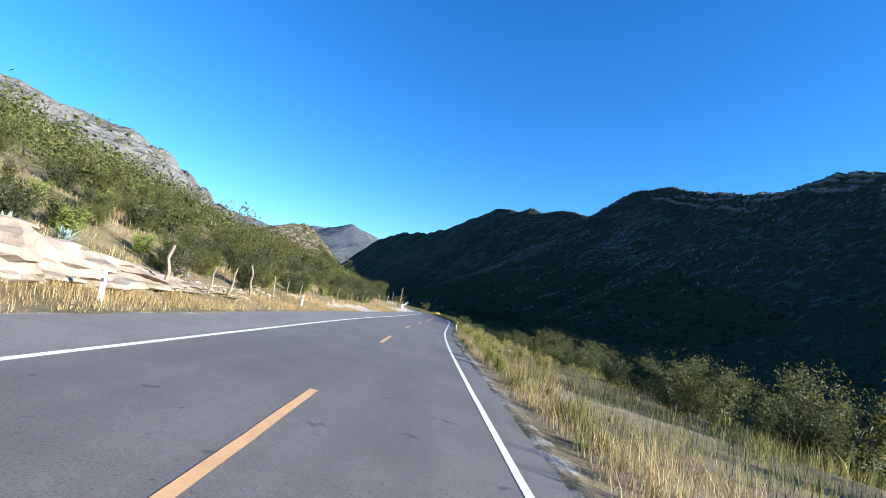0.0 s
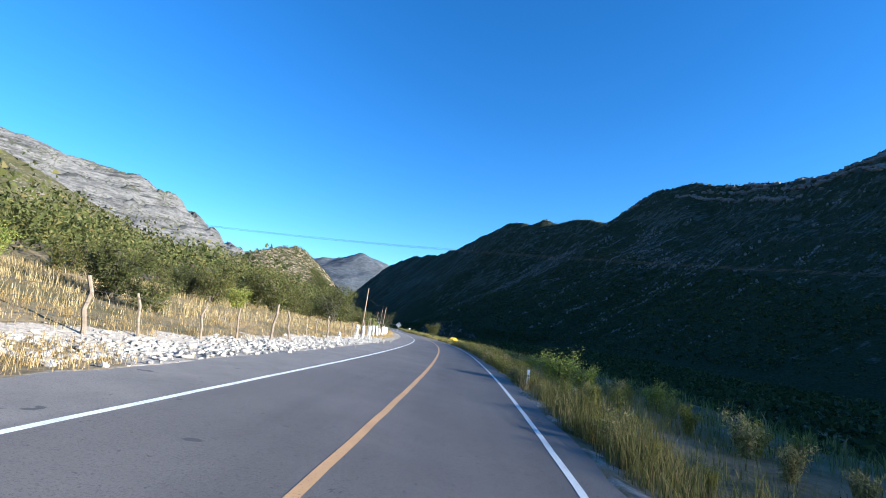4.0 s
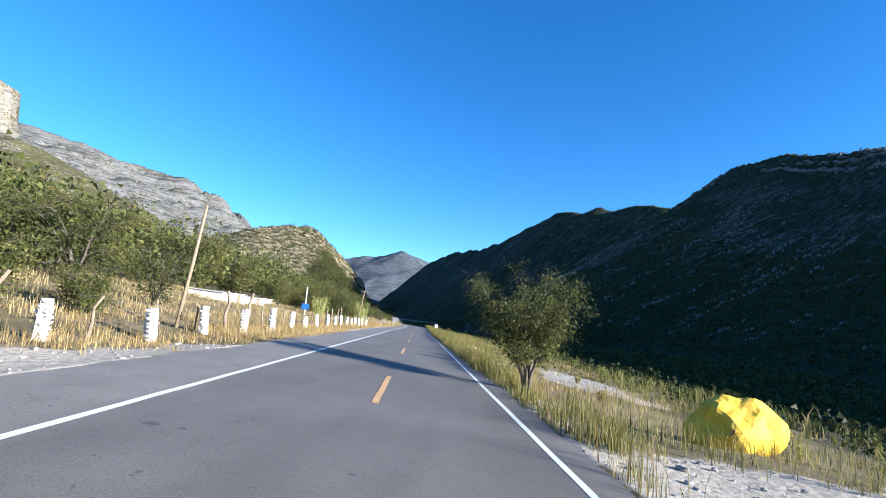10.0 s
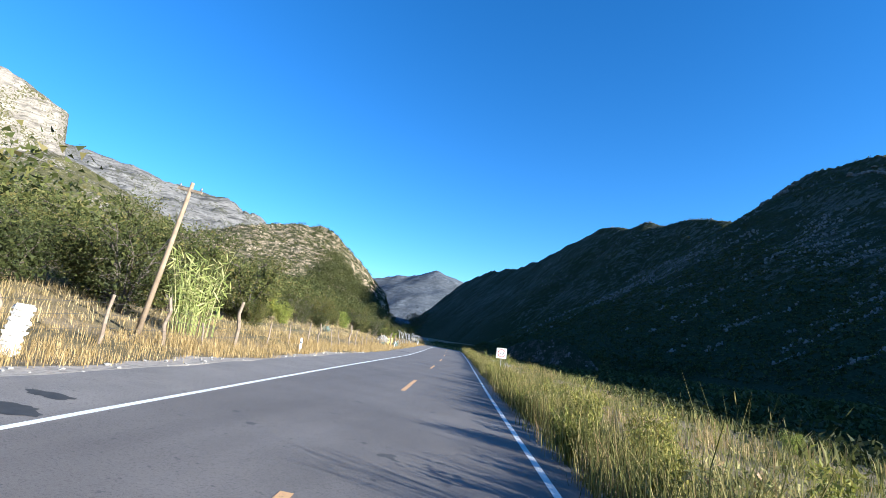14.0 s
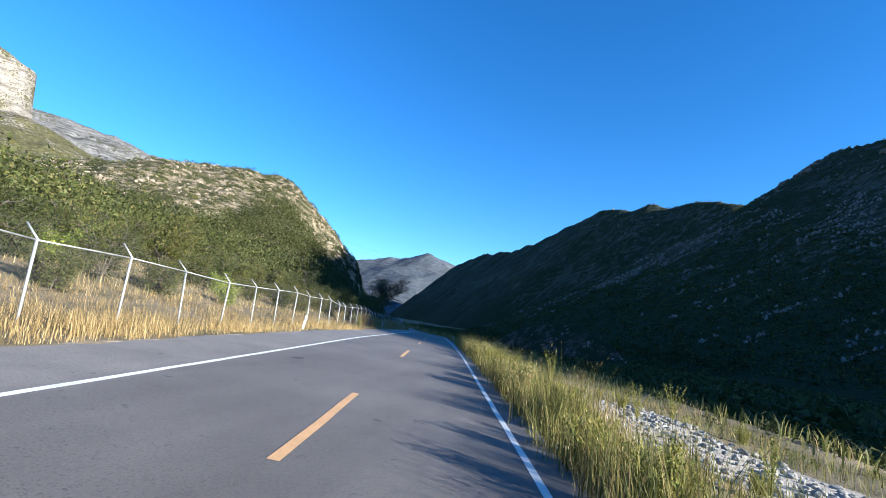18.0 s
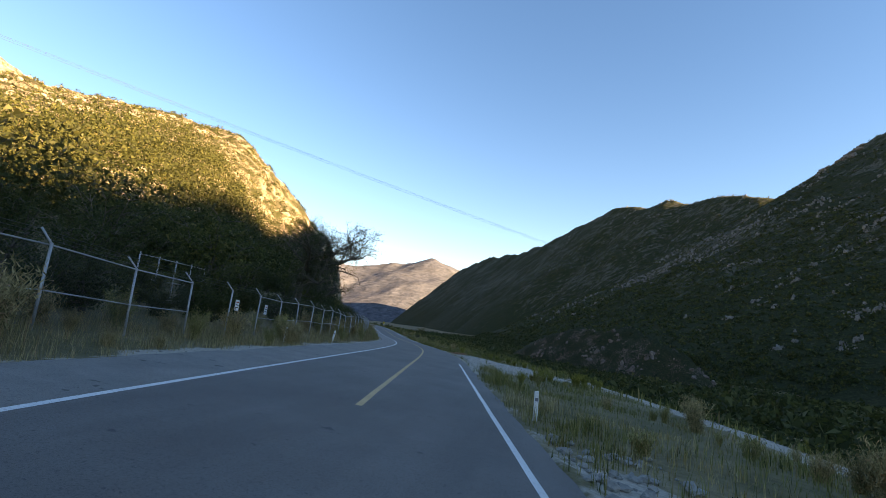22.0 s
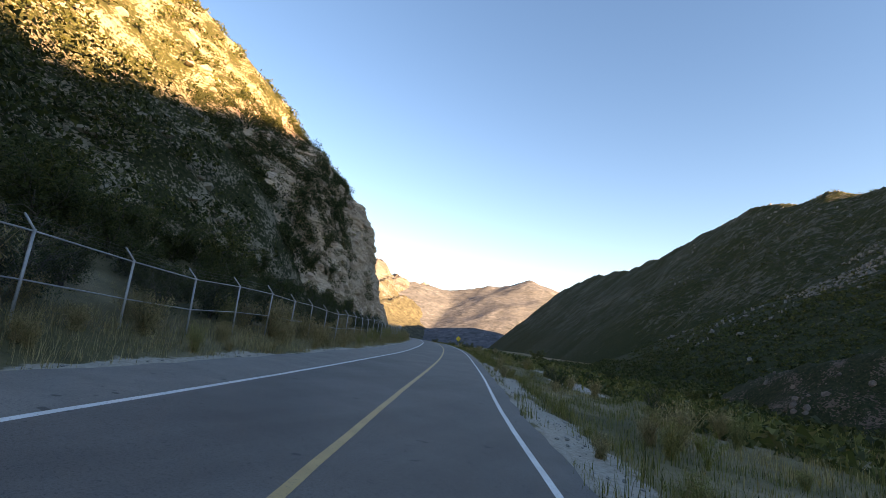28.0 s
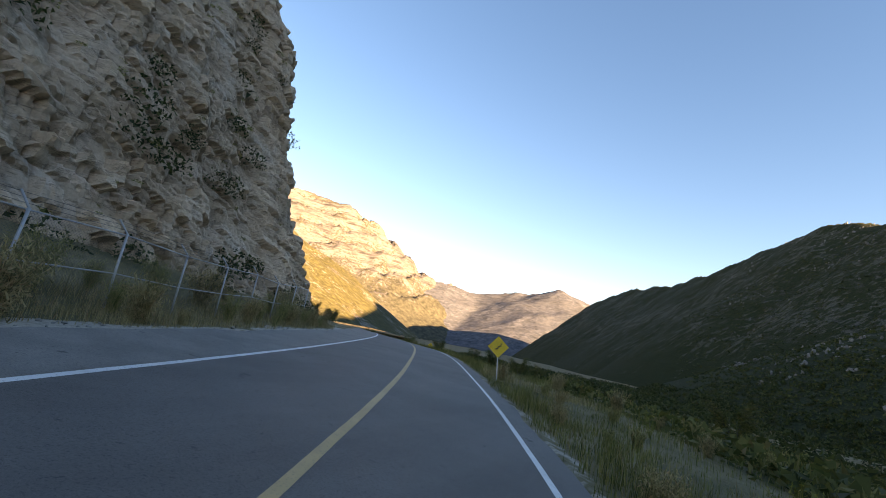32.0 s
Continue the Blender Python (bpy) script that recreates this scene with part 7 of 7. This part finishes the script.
for _ in range(46):
    a, r = g.uniform(0, 6.28), g.uniform(0.1, 1.0)
    h, lean = g.uniform(2.2, 4.2), g.uniform(0.1, 0.9)
    q = [np.array((math.cos(a) * (r + lean * u * u), math.sin(a) * (r + lean * u * u), h * u)) for u in (0, 0.4, 0.75, 1)]
    stalks.tube(q, [0.018, 0.015, 0.012, 0.006], 4, False)
    for u in np.linspace(0.25, 1, 12):
        i = min(int(u * 3), 2)
        pts.append(q[i] + (q[i + 1] - q[i]) * (u * 3 - i))
hang("stalks", stalks.mesh("stalks", CANE), cane)
v, f = leaf_quads(np.array(pts) + g.normal(size=(len(pts), 3)) * 0.12, 0.62, g, 0.1, 0.11)
hang("leaves", mesh_from("leaves", v, f, CANE), cane)
cane.matrix_basis = facing(spot(y_to_s(299), -10.8)[0], 0)
copy_thing(cane, facing(spot(y_to_s(272), -13.5)[0], 70) @ Matrix.Scale(0.8, 4))

# white sheds behind the trees and a blue sign
def shed(w, d, h, roof):
    e = tagged(new("shed"), "low white-plastered shed with a grey sheet roof", "shed", "white sheds")
    b = Bits()
    t = 0.18
    b.box((0, -d / 2 + t / 2, h / 2), (w, t, h))
    hang("front_wall", b.mesh("front_wall", PLASTER), e)
    b = Bits()
    b.box((0, d / 2 - t / 2, h / 2), (w, t, h))
    hang("back_wall", b.mesh("back_wall", PLASTER), e)
    for x in (-1, 1):
        b = Bits()
        b.box((x * (w / 2 - t / 2), 0, h / 2), (t, d - 2 * t - 0.004, h))
        hang("side_wall", b.mesh("side_wall", PLASTER), e)
    b = Bits()
    b.box((0, 0, h + 0.06), (w + 0.4, d + 0.5, 0.08), Euler((radians(roof), 0, 0)).to_matrix())
    hang("roof", b.mesh("roof", ROOF_GREY), e)
    b = Bits()
    b.box((w * 0.2, -d / 2 - 0.03, 0.95), (0.85, 0.05, 1.9))
    hang("door", b.mesh("door", WOOD), e)
    return e


sh = shed(6.5, 3.5, 1.9, 4)
sh.matrix_basis = facing(spot(y_to_s(256), -21.5)[0] - np.array((0, 0, 1.0)), 100) @ Matrix.Diagonal((1.0, 1, 0.9, 1))
copy_thing(sh, facing(spot(y_to_s(265), -22.5)[0] - np.array((0, 0, 1.0)), 97) @ Matrix.Diagonal((1.2, 1, 0.85, 1)))
copy_thing(sh, facing(spot(y_to_s(275), -23.5)[0] - np.array((0, 0, 1.0)), 99) @ Matrix.Diagonal((1.0, 1, 0.8, 1)))
blue = tagged(new("blue_sign"), "small blue information sign on a pale pole", "road sign")
blue.matrix_basis = facing(spot(y_to_s(249), -10.2)[0], 10)
b = Bits()
b.tube([(0, 0.04, -0.3), (0, 0.04, 3.4)], 0.05, 7)
hang("pole", b.mesh("pole", SIGN_WHITE, True), blue)
hang("board", plate("board", 0.7, 0.55, 0.02, SIGN_BLUE), blue, m=pose(0, 0, 1.55))

# notices on the fence, and the gate frames set back from it
for k, (yy, up) in enumerate(((360.5, 1.5), (447.5, 1.45), (451, 1.4), (513, 1.4))):
    q = tagged(new("fence_notice"), "small white notice board wired to the fence", "notice", "fence notices")
    q.matrix_basis = facing(spot(y_to_s(yy), FENCE_L + 0.09)[0] + np.array((0, 0, up)), 100 + k, 3)
    hang("board", plate("board", 0.42, 0.5, 0.01, SIGN_WHITE), q)
    for j in range(3):
        hang("text_bar", plate("text_bar", 0.3, 0.04, 0.004, SIGN_RED if j == 0 else SIGN_BLACK), q, "printed bar", pose(0, -0.008, 0.14 - 0.12 * j))
sg = tagged(new("service_gate"), "galvanised double gate set back from the fence", "gate")
p = spot(y_to_s(450), -12.6)[0]
sg.matrix_basis = facing(p, 103)
for x in (-3.2, -1.6, 0.0, 1.6, 3.2):
    b = Bits()
    b.tube([(x, 0, -0.2), (x, 0, 2.3)], 0.035, 7)
    hang("upright", b.mesh("upright", GALVANISED, True), sg)
for z in (0.2, 1.1, 2.2):
    b = Bits()
    b.tube([(-3.2, 0, z), (3.2, 0, z)], 0.025, 6)
    hang("bar", b.mesh("bar", GALVANISED, True), sg)


# a heap of dry red-brown brush left on the gravel
g = np.random.default_rng(61)
twigs = Bits()
for _ in range(170):
    a, r = g.uniform(0, 2 * math.pi), 0.75 * math.sqrt(g.random())
    c = np.array((1.35 * r * math.cos(a), 0.7 * r * math.sin(a), 0.26 * (1 - r) * g.random() + 0.02))
    b = g.uniform(-0.7, 0.7)
    d = np.array((math.cos(b), math.sin(b), g.uniform(-0.1, 0.25))) * g.uniform(0.15, 0.4)
    twigs.tube([tuple(c - d), tuple(c + g.normal(size=3) * 0.03), tuple(c + d)], [0.006, 0.008, 0.004], 3, False)
brush = tagged(new("brush_pile", twigs.mesh("brush_pile", RED_TWIG)), "low heap of dry red-brown brush on the gravel", "brush")
p = spot(*along(-41.7, 496.3))[0]
brush.matrix_basis = pose(p[0], p[1], p[2] + 0.05, 0, 0, 30) @ Matrix.Scale(1.25, 4)
